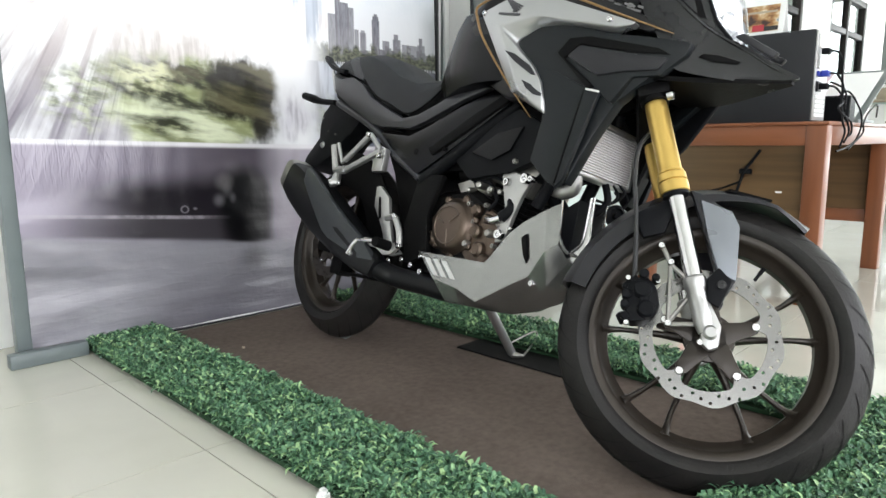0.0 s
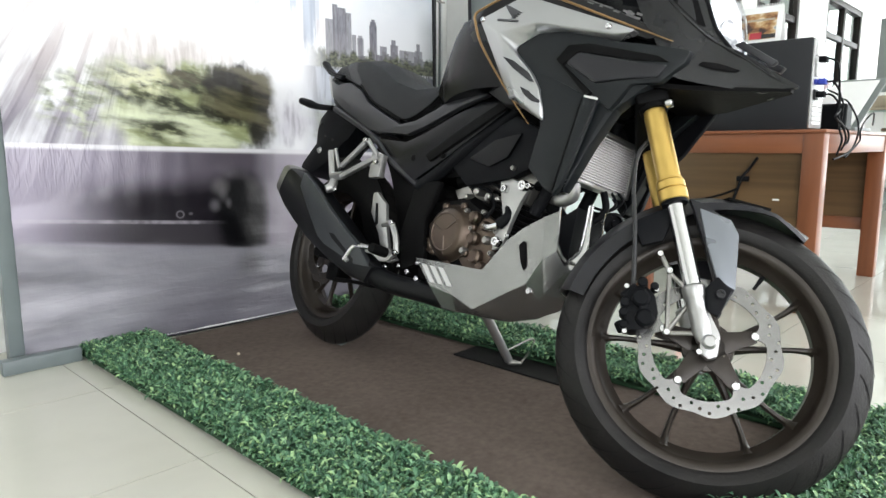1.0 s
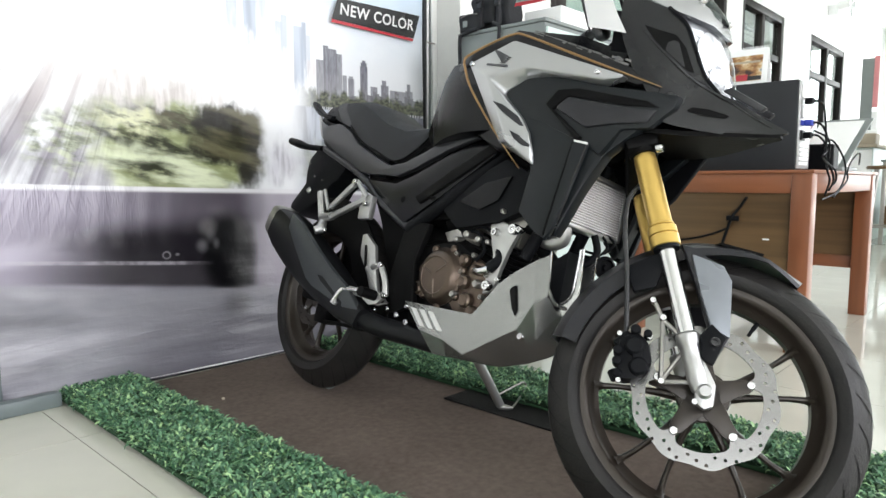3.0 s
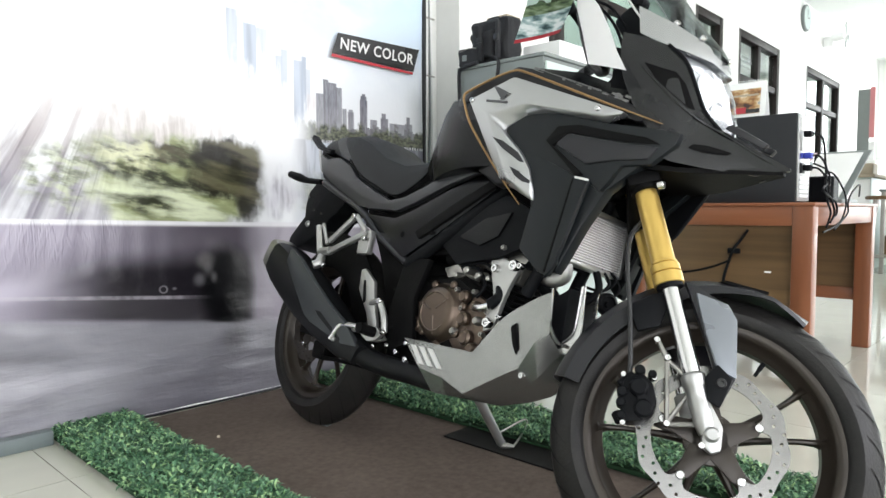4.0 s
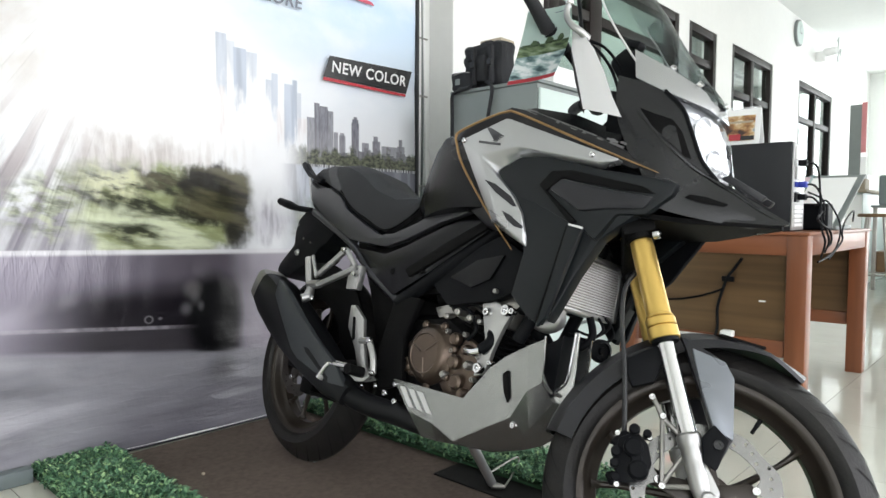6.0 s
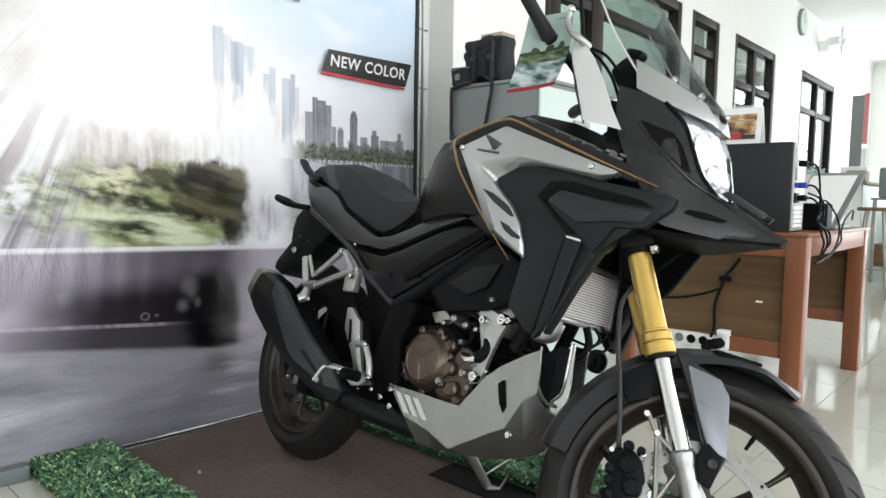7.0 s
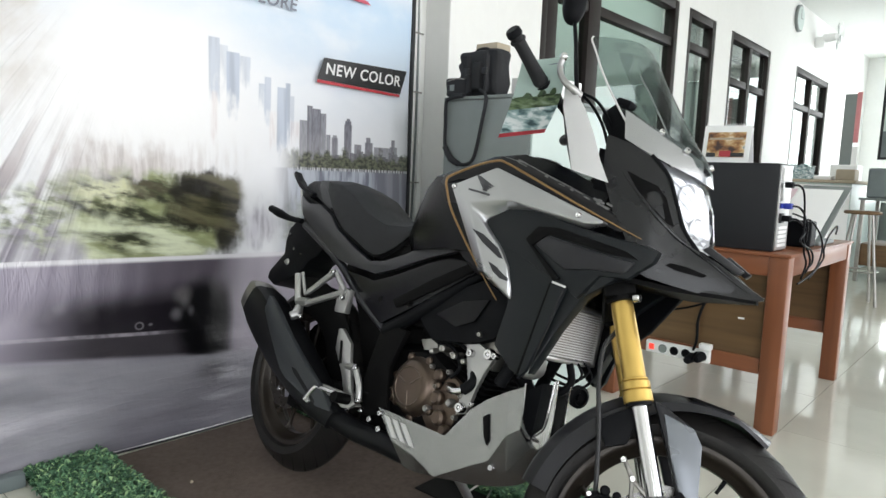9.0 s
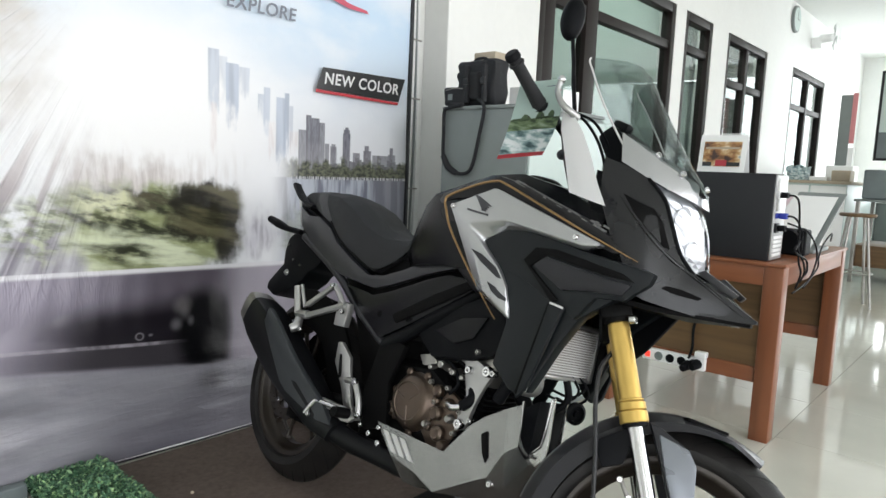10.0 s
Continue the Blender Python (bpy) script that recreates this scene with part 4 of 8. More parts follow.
for x, z in ((1.163, 0.250), (1.145, 0.337), (1.20, 0.345)):
    bolt(cal, st(x, -0.112, z), 0.0055, STEER.to_3x3() @ Vector((0, -1, 0)))
bm = bmesh.new()
for a, b in (((1.189, 0.425), (1.214, 0.39)), ((1.214, 0.39), (1.237, 0.272)), ((1.237, 0.272), (1.283, 0.285)), ((1.237, 0.275), (1.262, 0.335)), ((1.214, 0.39), (1.262, 0.36))):
    add_tube(bm, [st(a[0], -0.092, a[1]), st((a[0] + b[0]) / 2, -0.094, (a[1] + b[1]) / 2), st(b[0], -0.092, b[1])], 0.0046, 8, 3)
part("calliper_bracket", bm, M_STEEL, cal, "dull steel calliper bracket")
for x, z in ((1.189, 0.42), (1.214, 0.391), (1.237, 0.272)):
    bolt(cal, st(x, -0.099, z), 0.0065, STEER.to_3x3() @ Vector((0, -1, 0)), proud=0.009)
for x, z, r in ((1.150, 0.305, 0.010), (1.152, 0.285, 0.009), (1.158, 0.262, 0.009), (1.172, 0.352, 0.010), (1.195, 0.350, 0.008)):
    part("calliper_lug", rod(st(x, -0.122, z), st(x, -0.085, z), r, r, 12, 0.003), M_BLACK, cal)
part("calliper_bridge", slab([st(1.165, -0.124, 0.335), st(1.182, -0.124, 0.338), st(1.205, -0.124, 0.28), st(1.19, -0.124, 0.265)], 0.01, 0.003, dirn=sd), M_BLACK, cal)
part("brake_hose", tube([st(1.16, -0.1, 0.315), st(1.150, -0.105, 0.37), st(1.128, -0.105, 0.464), st(1.104, -0.105, 0.547), st(1.094, -0.1, 0.62), st(1.11, -0.085, 0.675), st(1.10, -0.05, 0.72)], 0.0048, 10, 8), M_HOSE, cal, "dark grey brake hose")

# front mudguard
fend = new("front_mudguard")
fend.parent = bike
fend["label"] = "black front mudguard with silver fork guards"
secs = []
for i in range(25):
    a = radians(64 + (172 - 64) * i / 24)
    taper = min(1, 0.35 + i / 5.0) * (1 if i < 18 else 1 - 0.02 * (i - 18))
    hw = 0.066 * taper
    skirt = 0.052 * min(1, 0.30 + max(0, i - 3) / 13)
    ro = 0.3065 + 0.008 * math.exp(-((i - 9) / 6) ** 2)
    prof = [(-hw, ro - skirt), (-hw * 0.97, ro - min(0.02, skirt * 0.5)), (-hw * 0.6, ro), (0, ro + 0.008), (hw * 0.6, ro), (hw * 0.97, ro - min(0.02, skirt * 0.5)), (hw, ro - skirt), (hw * 0.93, ro - skirt), (hw * 0.9, ro - min(0.024, skirt * 0.7)), (hw * 0.55, ro - 0.006), (0, ro), (-hw * 0.55, ro - 0.006), (-hw * 0.9, ro - min(0.024, skirt * 0.7)), (-hw * 0.93, ro - skirt)]
    secs.append([STEER @ Vector((1.315 + r * math.cos(a), y, 0.274 + r * math.sin(a))) for y, r in prof])
part("mudguard", loft(secs), M_DARKGREY, fend)
# Raised dark plate put in for the shade of the slot hole.
slot = []
for q, yy in ((80, -0.050), (95, -0.056), (98, -0.034), (84, -0.026)):
    rr = 0.3135
    slot.append(STEER @ Vector((1.315 + rr * math.cos(radians(q)), yy, 0.274 + rr * math.sin(radians(q)))))
part("mudguard_slot_shade", slab(slot, 0.006, 0.001), M_DARKMETAL_FILL, fend)
for side in (-1, 1):
    def sg(pts, y):
        return [st(x, side * y, z) for x, z in pts]
    dn = STEER.to_3x3() @ Vector((0, -side, 0))
    part("fork_guard", slab(sg([(1.213, 0.547), (1.235, 0.544), (1.299, 0.518), (1.318, 0.492), (1.335, 0.380), (1.316, 0.321), (1.298, 0.367), (1.295, 0.394), (1.259, 0.465), (1.224, 0.531)], 0.108), 0.022, 0.006, dirn=dn), M_DARKGREY, fend, "graphite fork guard")
    part("fork_guard_face", slab(sg([(1.238, 0.528), (1.299, 0.517), (1.319, 0.490), (1.336, 0.380), (1.300, 0.392), (1.268, 0.455)], 0.114), 0.008, 0.004, dirn=dn), M_SATIN, fend, "satin grey-blue fork guard face")
    part("fork_guard_foot", slab(sg([(1.300, 0.400), (1.330, 0.378), (1.318, 0.322), (1.294, 0.33), (1.284, 0.372)], 0.118), 0.014, 0.005, dirn=dn), M_BLACK, fend)
    bolt(fend, st(1.312, side * 0.118, 0.365), 0.009, STEER.to_3x3() @ Vector((0, side, 0)), mat=M_HOSE)
    part("mudguard_stay", slab(sg([(1.12, 0.475), (1.19, 0.533), (1.195, 0.50), (1.188, 0.45), (1.15, 0.43)], 0.098), 0.02, 0.005, dirn=dn), M_BLACK, fend)

# frame and swingarm
frame_part = new("frame")
frame_part.parent = bike
frame_part["label"] = "black tubular steel frame"
for side in (-1, 1):
    y = side * 0.112
    part("main_spar", tube([(1.0, side * 0.05, 0.86), (0.84, side * 0.09, 0.80), (0.66, y, 0.665), (0.55, y, 0.592), (0.465, y, 0.542)], 0.019, 12, 6), M_BLACK, frame_part)
    part("seat_rail", tube([(0.465, side * 0.118, 0.545), (0.32, side * 0.12, 0.615), (0.18, side * 0.122, 0.70), (-0.1, side * 0.1, 0.80)], 0.013, 10, 6), M_DARKGREY, frame_part, "graphite seat rail")
    part("pivot_plate", slab([(0.462, side * 0.105, 0.56), (0.565, side * 0.105, 0.56), (0.53, side * 0.105, 0.45), (0.56, side * 0.105, 0.335), (0.47, side * 0.105, 0.30), (0.435, side * 0.105, 0.40)], 0.02, 0.006, dirn=(0, side, 0)), M_DARKMETAL_FILL, frame_part)
    part("down_tube", tube([(0.98, side * 0.04, 0.76), (0.93, side * 0.07, 0.62), (0.88, side * 0.08, 0.50)], 0.016, 10, 5), M_BLACK, frame_part)
    part("swingarm", tube([(0.47, side * 0.10, 0.36), (0.25, side * 0.105, 0.325), (0.03, side * 0.1, 0.307)], [0.026, 0.024, 0.022], 12, 5), M_DARKMETAL_FILL, frame_part, "black swingarm")
part("shock", lathe([(0.0, 0), (0.02, 0), (0.02, 0.03)] + [(0.036 if k % 2 else 0.028, 0.03 + 0.012 * k) for k in range(13)] + [(0.02, 0.2), (0.02, 0.27), (0, 0.27)], along((0.36, 0, 0.42), (0.44, 0, 0.68)), 20), M_BLACK, frame_part, "black coil shock absorber")
# Black block added so that nothing shows through the frame.
part("inner_body", loft([[(x, -w, z0), (x, -w, z1), (x, -w * 0.6, z1 + 0.02), (x, w * 0.6, z1 + 0.02), (x, w, z1), (x, w, z0)] for x, w, z0, z1 in ((0.14, 0.06, 0.66, 0.80), (0.30, 0.085, 0.62, 0.76), (0.46, 0.095, 0.57, 0.79), (0.62, 0.10, 0.58, 0.82), (0.80, 0.10, 0.62, 0.86), (0.95, 0.06, 0.68, 0.86))]), M_DARKMETAL_FILL, frame_part, "black battery and airbox block filling the frame")
part("rear_inner_guard", loft([[(x, -w, z - 0.01), (x, -w, z), (x, w, z), (x, w, z - 0.01)] for x, w, z in ((0.32, 0.07, 0.50), (0.29, 0.07, 0.58), (0.25, 0.075, 0.64), (0.20, 0.075, 0.70))]), M_BLACK, frame_part, "black inner mudguard")

# Black block added to darken the view past the rear wheel.
part("wheel_dark_fill", slab([(-0.06, 0.085, 0.40), (0.06, 0.085, 0.50), (0.20, 0.085, 0.56), (0.34, 0.085, 0.56), (0.47, 0.085, 0.50), (0.47, 0.085, 0.33), (0.18, 0.085, 0.345), (0.0, 0.085, 0.335)], 0.03, 0.01, dirn=(0, 1, 0)), M_DARKMETAL_FILL, frame_part, "black block darkening the view behind the rear wheel")
# Guard arc put over the tyre side that stays dark.
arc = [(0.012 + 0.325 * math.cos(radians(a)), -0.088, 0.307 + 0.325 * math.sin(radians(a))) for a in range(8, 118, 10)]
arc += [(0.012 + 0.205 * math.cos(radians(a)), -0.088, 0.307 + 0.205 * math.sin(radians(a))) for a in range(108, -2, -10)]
part("tyre_guard", slab(arc, 0.010, 0.002, dirn=(0, 1, 0)), M_DARKMETAL_FILL, frame_part, "black guard over the dark side of the rear tyre")
# Half disc added as dark fill behind the spokes.
part("spoke_dark_fill", slab([(0.012 + 0.205 * math.cos(radians(a)), 0.050, 0.307 + 0.205 * math.sin(radians(a))) for a in range(-8, 189, 14)], 0.012, 0.003, dirn=(0, 1, 0)), M_DARKMETAL_FILL, frame_part, "black half disc darkening the view through the rear spokes")
# Box added as dark fill between header pipe and skid plate.
part("pipe_dark_fill", box(0.40, 0.57, -0.08, 0.08, 0.225, 0.34, 0.012), M_DARKMETAL_FILL, frame_part, "black block filling the gap by the header pipe")
# Inner guard as a thick slab that fills the dark here.
part("rear_hugger", slab([(0.20, -0.085, 0.70), (0.30, -0.085, 0.69), (0.47, -0.085, 0.57), (0.46, -0.085, 0.42), (0.38, -0.085, 0.40), (0.335, -0.085, 0.47), (0.285, -0.085, 0.56), (0.23, -0.085, 0.63)], 0.17, 0.012, dirn=(0, 1, 0)), M_DARKMETAL_FILL, frame_part, "black inner guard filling the dark over the rear wheel")

# seat
secs = []
for x, hw, zt, ze in ((-0.215, 0.062, 0.955, 0.938), (-0.16, 0.088, 0.962, 0.922), (-0.05, 0.114, 0.962, 0.900), (0.04, 0.125, 0.955, 0.868), (0.075, 0.128, 0.940, 0.858), (0.10, 0.130, 0.925, 0.845), (0.16, 0.132, 0.902, 0.800), (0.25, 0.132, 0.872, 0.765), (0.34, 0.118, 0.852, 0.735), (0.42, 0.105, 0.848, 0.775), (0.48, 0.098, 0.855, 0.835), (0.52, 0.085, 0.862, 0.852)):
    zt = zt + (0.011 if 0.0 > x else 0.011 + 0.034 * max(0, 1 - abs(x - 0.14) / 0.13))
    secs.append([(x, -hw, ze), (x, -hw * 1.0, ze + (zt - ze) * 0.45), (x, -hw * 0.86, ze + (zt - ze) * 0.8), (x, -hw * 0.45, zt), (x, 0, zt + 0.004), (x, hw * 0.45, zt), (x, hw * 0.86, ze + (zt - ze) * 0.8), (x, hw, ze + (zt - ze) * 0.45), (x, hw, ze)])
part("seat", loft([s for s in secs[4:]]), M_SEAT, bike, "grained black stepped saddle")
part("pillion_seat", loft([[(p[0], p[1], p[2]) for p in s] for s in secs[:5]]), M_SEAT, bike, "grained black pillion pad")
M_BAND = material("lighter seat vinyl", (0.060, 0.061, 0.065), 0.55, vary=0.15, bump=0.3, bump_scale=800, spec=0.25)


def seat_at(i, u):
    """The place on the seat's i-th lengthwise line where x + (z - 0.8) is u."""
    for a, b in zip(secs, secs[1:]):
        ua, ub = a[i][0] + a[i][2] - 0.8, b[i][0] + b[i][2] - 0.8
        if ub >= u:
            return Vector(a[i]).lerp(Vector(b[i]), (u - ua) / (ub - ua))
    return Vector(secs[-1][i])


part("seat_band", loft([[(q.x, q.y * 1.012, q.z + 0.0025) for q in (seat_at(i, u + 0.016 * abs(i - 4) / 4) for i in range(9))] for u in (0.068, 0.080, 0.092, 0.104, 0.116, 0.128)], closed=False), M_BAND, bike, "lighter grey band across the seat")
for side in (-1, 1):
    part("seat_piping", tube([(x, side * (hw + 0.001), ze + 0.006) for x, hw, ze in ((0.075, 0.128, 0.858), (0.16, 0.132, 0.800), (0.25, 0.132, 0.765), (0.34, 0.118, 0.735), (0.42, 0.105, 0.775), (0.48, 0.098, 0.835))], 0.003, 8, 4), M_DARKMETAL_FILL, bike)
# tail
panel("tail_panel", [(-0.16, -0.112, 0.905), (-0.060, -0.135, 0.872), (0.020, -0.14, 0.872), (0.101, -0.14, 0.838), (0.150, -0.14, 0.798), (0.261, -0.14, 0.752), (0.344, -0.138, 0.722), (0.412, -0.137, 0.730), (0.502, -0.136, 0.762), (0.60, -0.136, 0.812), (0.72, -0.136, 0.822), (0.710, -0.136, 0.794), (0.593, -0.138, 0.760), (0.467, -0.139, 0.711), (0.392, -0.140, 0.688), (0.256, -0.140, 0.697), (0.191, -0.140, 0.706), (0.090, -0.139, 0.748), (0.027, -0.137, 0.772), (-0.09, -0.13, 0.83)], M_TAIL, "matte graphite tail panel", 0.02, 0.006)
panel("tail_cap", [(-0.215, -0.09, 0.925), (-0.19, -0.10, 0.935), (-0.14, -0.112, 0.885), (-0.118, -0.112, 0.832), (-0.15, -0.105, 0.855)], M_ALU, "bare metal tail edge", 0.006, 0.002)
part("tail_core", loft([[(x, -w, z0), (x, -w, z1), (x, w, z1), (x, w, z0)] for x, w, z0, z1 in ((-0.21, 0.075, 0.90, 0.94), (-0.12, 0.10, 0.82, 0.90), (0.0, 0.115, 0.77, 0.87), (0.12, 0.118, 0.72, 0.85), (0.3, 0.11, 0.69, 0.75))]), M_BLACK, bike, "black tail body")
panel("grab_rail", [(-0.285, -0.095, 0.985), (-0.262, -0.10, 0.992), (-0.20, -0.112, 0.952), (-0.13, -0.12, 0.925), (-0.06, -0.126, 0.912), (-0.075, -0.126, 0.895), (-0.19, -0.112, 0.928), (-0.265, -0.098, 0.968)], M_BLACK, "black grab rail", 0.03, 0.008)
part("tail_lamp", box(-0.245, -0.205, -0.06, 0.06, 0.895, 0.935, 0.012), material("red lamp plastic", (0.35, 0.01, 0.012), 0.2), bike, "red tail lamp")
# number-plate hanger with its rear indicator
part("hanger_cover", slab([(-0.234, -0.055, 0.826), (-0.282, -0.055, 0.784), (-0.286, -0.055, 0.736), (-0.275, -0.055, 0.690), (-0.313, -0.055, 0.651), (-0.350, -0.055, 0.612), (-0.350, -0.055, 0.585), (-0.291, -0.055, 0.566), (-0.238, -0.055, 0.586), (-0.173, -0.055, 0.618), (-0.121, -0.055, 0.653), (-0.098, -0.055, 0.684), (-0.062, -0.055, 0.702), (-0.032, -0.055, 0.731), (0.0, -0.055, 0.78), (-0.10, -0.055, 0.83)], 0.11, 0.012, dirn=(0, 1, 0)), M_BLACK, bike, "black rear mudguard")
for x, z, r in ((-0.256, 0.762, 0.005), (-0.204, 0.713, 0.0045), (-0.15, 0.70, 0.0045)):
    bolt(bike, (x, -0.057, z), r)
part("plate_screw", lathe([(0, 0), (0.011, 0), (0.012, 0.003), (0.009, 0.007), (0.004, 0.008), (0.004, 0.012), (0, 0.012)], along((-0.232, -0.055, 0.662), (-0.232, -0.10, 0.662)), 16), M_ALU, bike, "bright plate screw")
for side in (-1, 1):
    ind = part("rear_indicator", tube([(-0.18, side * 0.07, 0.815), (-0.25, side * 0.085, 0.818), (-0.30, side * 0.095, 0.828), (-0.365, side * 0.10, 0.842)], [0.010, 0.011, 0.016, 0.013], 12, 5), M_BLACK, bike, "black rear indicator stalk")

# side panels under the seat
panel("side_panel", [(0.218, -0.130, 0.684), (0.384, -0.132, 0.669), (0.464, -0.132, 0.695), (0.593, -0.134, 0.746), (0.668, -0.134, 0.772), (0.772, -0.134, 0.772), (0.77, -0.132, 0.745), (0.692, -0.132, 0.695), (0.584, -0.13, 0.630), (0.447, -0.13, 0.552), (0.341, -0.129, 0.600)], M_GLOSSBLACK, "black side panel", 0.02, 0.006)
# Dark plate over the panel stands in for its shaded slot.
panel("side_panel_slot_shade", [(0.493, -0.138, 0.630), (0.629, -0.140, 0.706), (0.765, -0.141, 0.772), (0.785, -0.140, 0.756), (0.676, -0.139, 0.696), (0.514, -0.138, 0.610)], M_DARKMETAL_FILL, "", 0.012, 0.004)
panel("airbox_cover", [(0.585, -0.118, 0.605), (0.675, -0.122, 0.662), (0.745, -0.124, 0.71), (0.80, -0.125, 0.735), (0.88, -0.122, 0.70), (0.90, -0.12, 0.64), (0.865, -0.118, 0.60), (0.80, -0.118, 0.575), (0.66, -0.116, 0.552)], M_BLACK, "black airbox cover", 0.03, 0.008)
panel("airbox_rib", [(0.66, -0.128, 0.622), (0.75, -0.132, 0.672), (0.835, -0.13, 0.69), (0.80, -0.128, 0.628), (0.74, -0.127, 0.602)], M_GLOSSBLACK, "", 0.012, 0.006)
part("panel_hole", lathe([(0, 0), (0.007, 0), (0.009, 0.002), (0.007, 0.004), (0, 0.002)], along((0.432, -0.128, 0.622), (0.432, -0.14, 0.622)), 16), M_DARKMETAL_FILL, bike)
bolt(bike, (0.56, -0.132, 0.628), 0.006, mat=M_DARKMETAL_FILL)

M_STRIPE = material("pale silver decal and edge glint", (0.62, 0.62, 0.61), 0.4, vary=0.03)
M_DECAL = material("grey decal", (0.12, 0.12, 0.12), 0.4, vary=0.4, scale=120)
M_EMBLEM = material("dark decal", (0.05, 0.05, 0.055), 0.4)
M_LENS = glass("lamp glass", (0.97, 0.98, 1.0), 0.02, 0.95)
M_REFLECTOR = material("bright lamp interior", (0.80, 0.81, 0.83), 0.22, 0.6, vary=0.06, scale=70)
M_SCREEN = glass("smoked screen", (0.82, 0.87, 0.87), 0.03, 0.73)

M_FIN = material("aluminium cooling fins", (0.74, 0.74, 0.74), 0.4, 0.2, vary=0.08)

# exhaust
exh = new("exhaust")
exh.parent = bike
exh["label"] = "black upswept exhaust with graphite heat shield"


def muffler_section(c, d, hw, hh, n=14):
    """A rounded section square to d at c."""
    d = Vector(d).normalized()
    side = Vector((0, -1, 0))
    up = d.cross(side).normalized()
    out = []
    for k in range(n):
        a = 2 * math.pi * k / n
        cx, sx = math.cos(a), math.sin(a)
        e = 0.45
        out.append(Vector(c) + side * hw * math.copysign(abs(cx) ** e, cx) + up * hh * math.copysign(abs(sx) ** e, sx))
    return out


M_EXH = material("satin black exhaust paint", (0.0062, 0.0066, 0.0075), 0.38, 0.0, vary=0.2, spec=0.16)
M_SHIELD = material("matte graphite heat shield paint", (0.033, 0.037, 0.041), 0.42, vary=0.15, spec=0.35, bump=0.05, bump_scale=500)
axis_pts = [(0.41, 0.268, 0.026, 0.030), (0.34, 0.290, 0.040, 0.044), (0.22, 0.340, 0.050, 0.058), (0.10, 0.392, 0.055, 0.067), (0.0, 0.440, 0.056, 0.070), (-0.10, 0.487, 0.054, 0.066), (-0.165, 0.516, 0.048, 0.055)]
part("muffler", loft([muffler_section((x, -0.165, z), (-0.9, 0, 0.43), w, h) for x, z, w, h in axis_pts]), M_EXH, exh)
part("muffler_tip", loft([muffler_section((x, -0.165, z), (-0.9, 0, 0.43), w, h) for x, z, w, h in ((-0.155, 0.512, 0.05, 0.057), (-0.19, 0.528, 0.046, 0.052), (-0.205, 0.535, 0.038, 0.044))]), M_STEEL, exh, "grey steel end cap")
part("muffler_outlet", lathe([(0.018, 0), (0.022, 0), (0.022, 0.03), (0.018, 0.03)], along((-0.2, -0.165, 0.534), (-0.26, -0.165, 0.561)), 20, True), M_DARKMETAL_FILL, exh)
part("heat_shield", slab([(-0.012, -0.220, 0.546), (-0.022, -0.220, 0.498), (0.063, -0.226, 0.430), (0.161, -0.226, 0.347), (0.200, -0.224, 0.328), (0.349, -0.205, 0.288), (0.415, -0.192, 0.290), (0.368, -0.205, 0.340), (0.283, -0.222, 0.389), (0.166, -0.226, 0.453), (0.059, -0.226, 0.517)], 0.02, 0.006, dirn=(0, 1, 0)), M_SHIELD, exh, "matte graphite heat shield")
part("header_pipe", tube([(0.385, -0.16, 0.275), (0.45, -0.13, 0.258), (0.56, -0.105, 0.255), (0.68, -0.08, 0.25), (0.80, -0.05, 0.27), (0.90, -0.02, 0.36), (0.92, 0.0, 0.47), (0.86, 0.0, 0.54)], [0.030, 0.030, 0.029, 0.026, 0.02, 0.019, 0.019, 0.019], 16, 7), M_EXH, exh)
part("link_rod", tube([(0.12, -0.10, 0.225), (0.24, -0.11, 0.232), (0.36, -0.115, 0.236)], 0.006, 8, 4), M_DARKMETAL_FILL, exh)
part("rear_calliper", box(0.05, 0.12, -0.10, -0.05, 0.215, 0.275, 0.008), M_DARKMETAL_FILL, bike, "black rear brake calliper")
part("rear_axle_plate", slab([(-0.01, -0.125, 0.33), (0.09, -0.125, 0.335), (0.12, -0.125, 0.30), (0.08, -0.125, 0.28), (-0.01, -0.125, 0.285)], 0.03, 0.006, dirn=(0, 1, 0)), M_DARKMETAL_FILL, bike)

# passenger foot-peg hangers
for side in (-1, 1):
    hang = new("pillion_hanger")
    hang.parent = bike
    y = side * 0.155

    def hp(x, z, dy=0.0):
        return (x, y + side * dy, z)
    bm = bmesh.new()
    for a, b, r in (((0.224, 0.668), (0.105, 0.585), 0.0095), ((0.300, 0.618), (0.105, 0.548), 0.0105), ((0.022, 0.632), (0.062, 0.548), 0.012), ((0.045, 0.64), (0.092, 0.575), 0.006), ((0.062, 0.548), (0.12, 0.555), 0.014), ((0.224, 0.668), (0.30, 0.612), 0.008)):
        add_tube(bm, [hp(*a), hp((a[0] + b[0]) / 2, (a[1] + b[1]) / 2), hp(*b)], r, 8, 2)
    part("hanger_arm", bm, M_ALU, hang, "bare aluminium hanger")
    bm = bmesh.new()
    add_slab(bm, [hp(0.255, 0.63), hp(0.315, 0.625), hp(0.315, 0.555), hp(0.262, 0.552)], 0.022, 0.005, dirn=(0, -side, 0))
    part("hanger_foot", bm, M_ALU, hang)
    part("pillion_peg", tube([hp(0.075, 0.535), hp(0.09, 0.512, 0.012), hp(0.085, 0.50, 0.03)], [0.013, 0.016, 0.013], 10, 4), M_ALU, hang)
    for x, z in ((0.068, 0.522), (0.112, 0.506), (0.302, 0.598), (0.225, 0.665)):
        bolt(hang, hp(x, z, 0.01), 0.008, (0, side, 0))

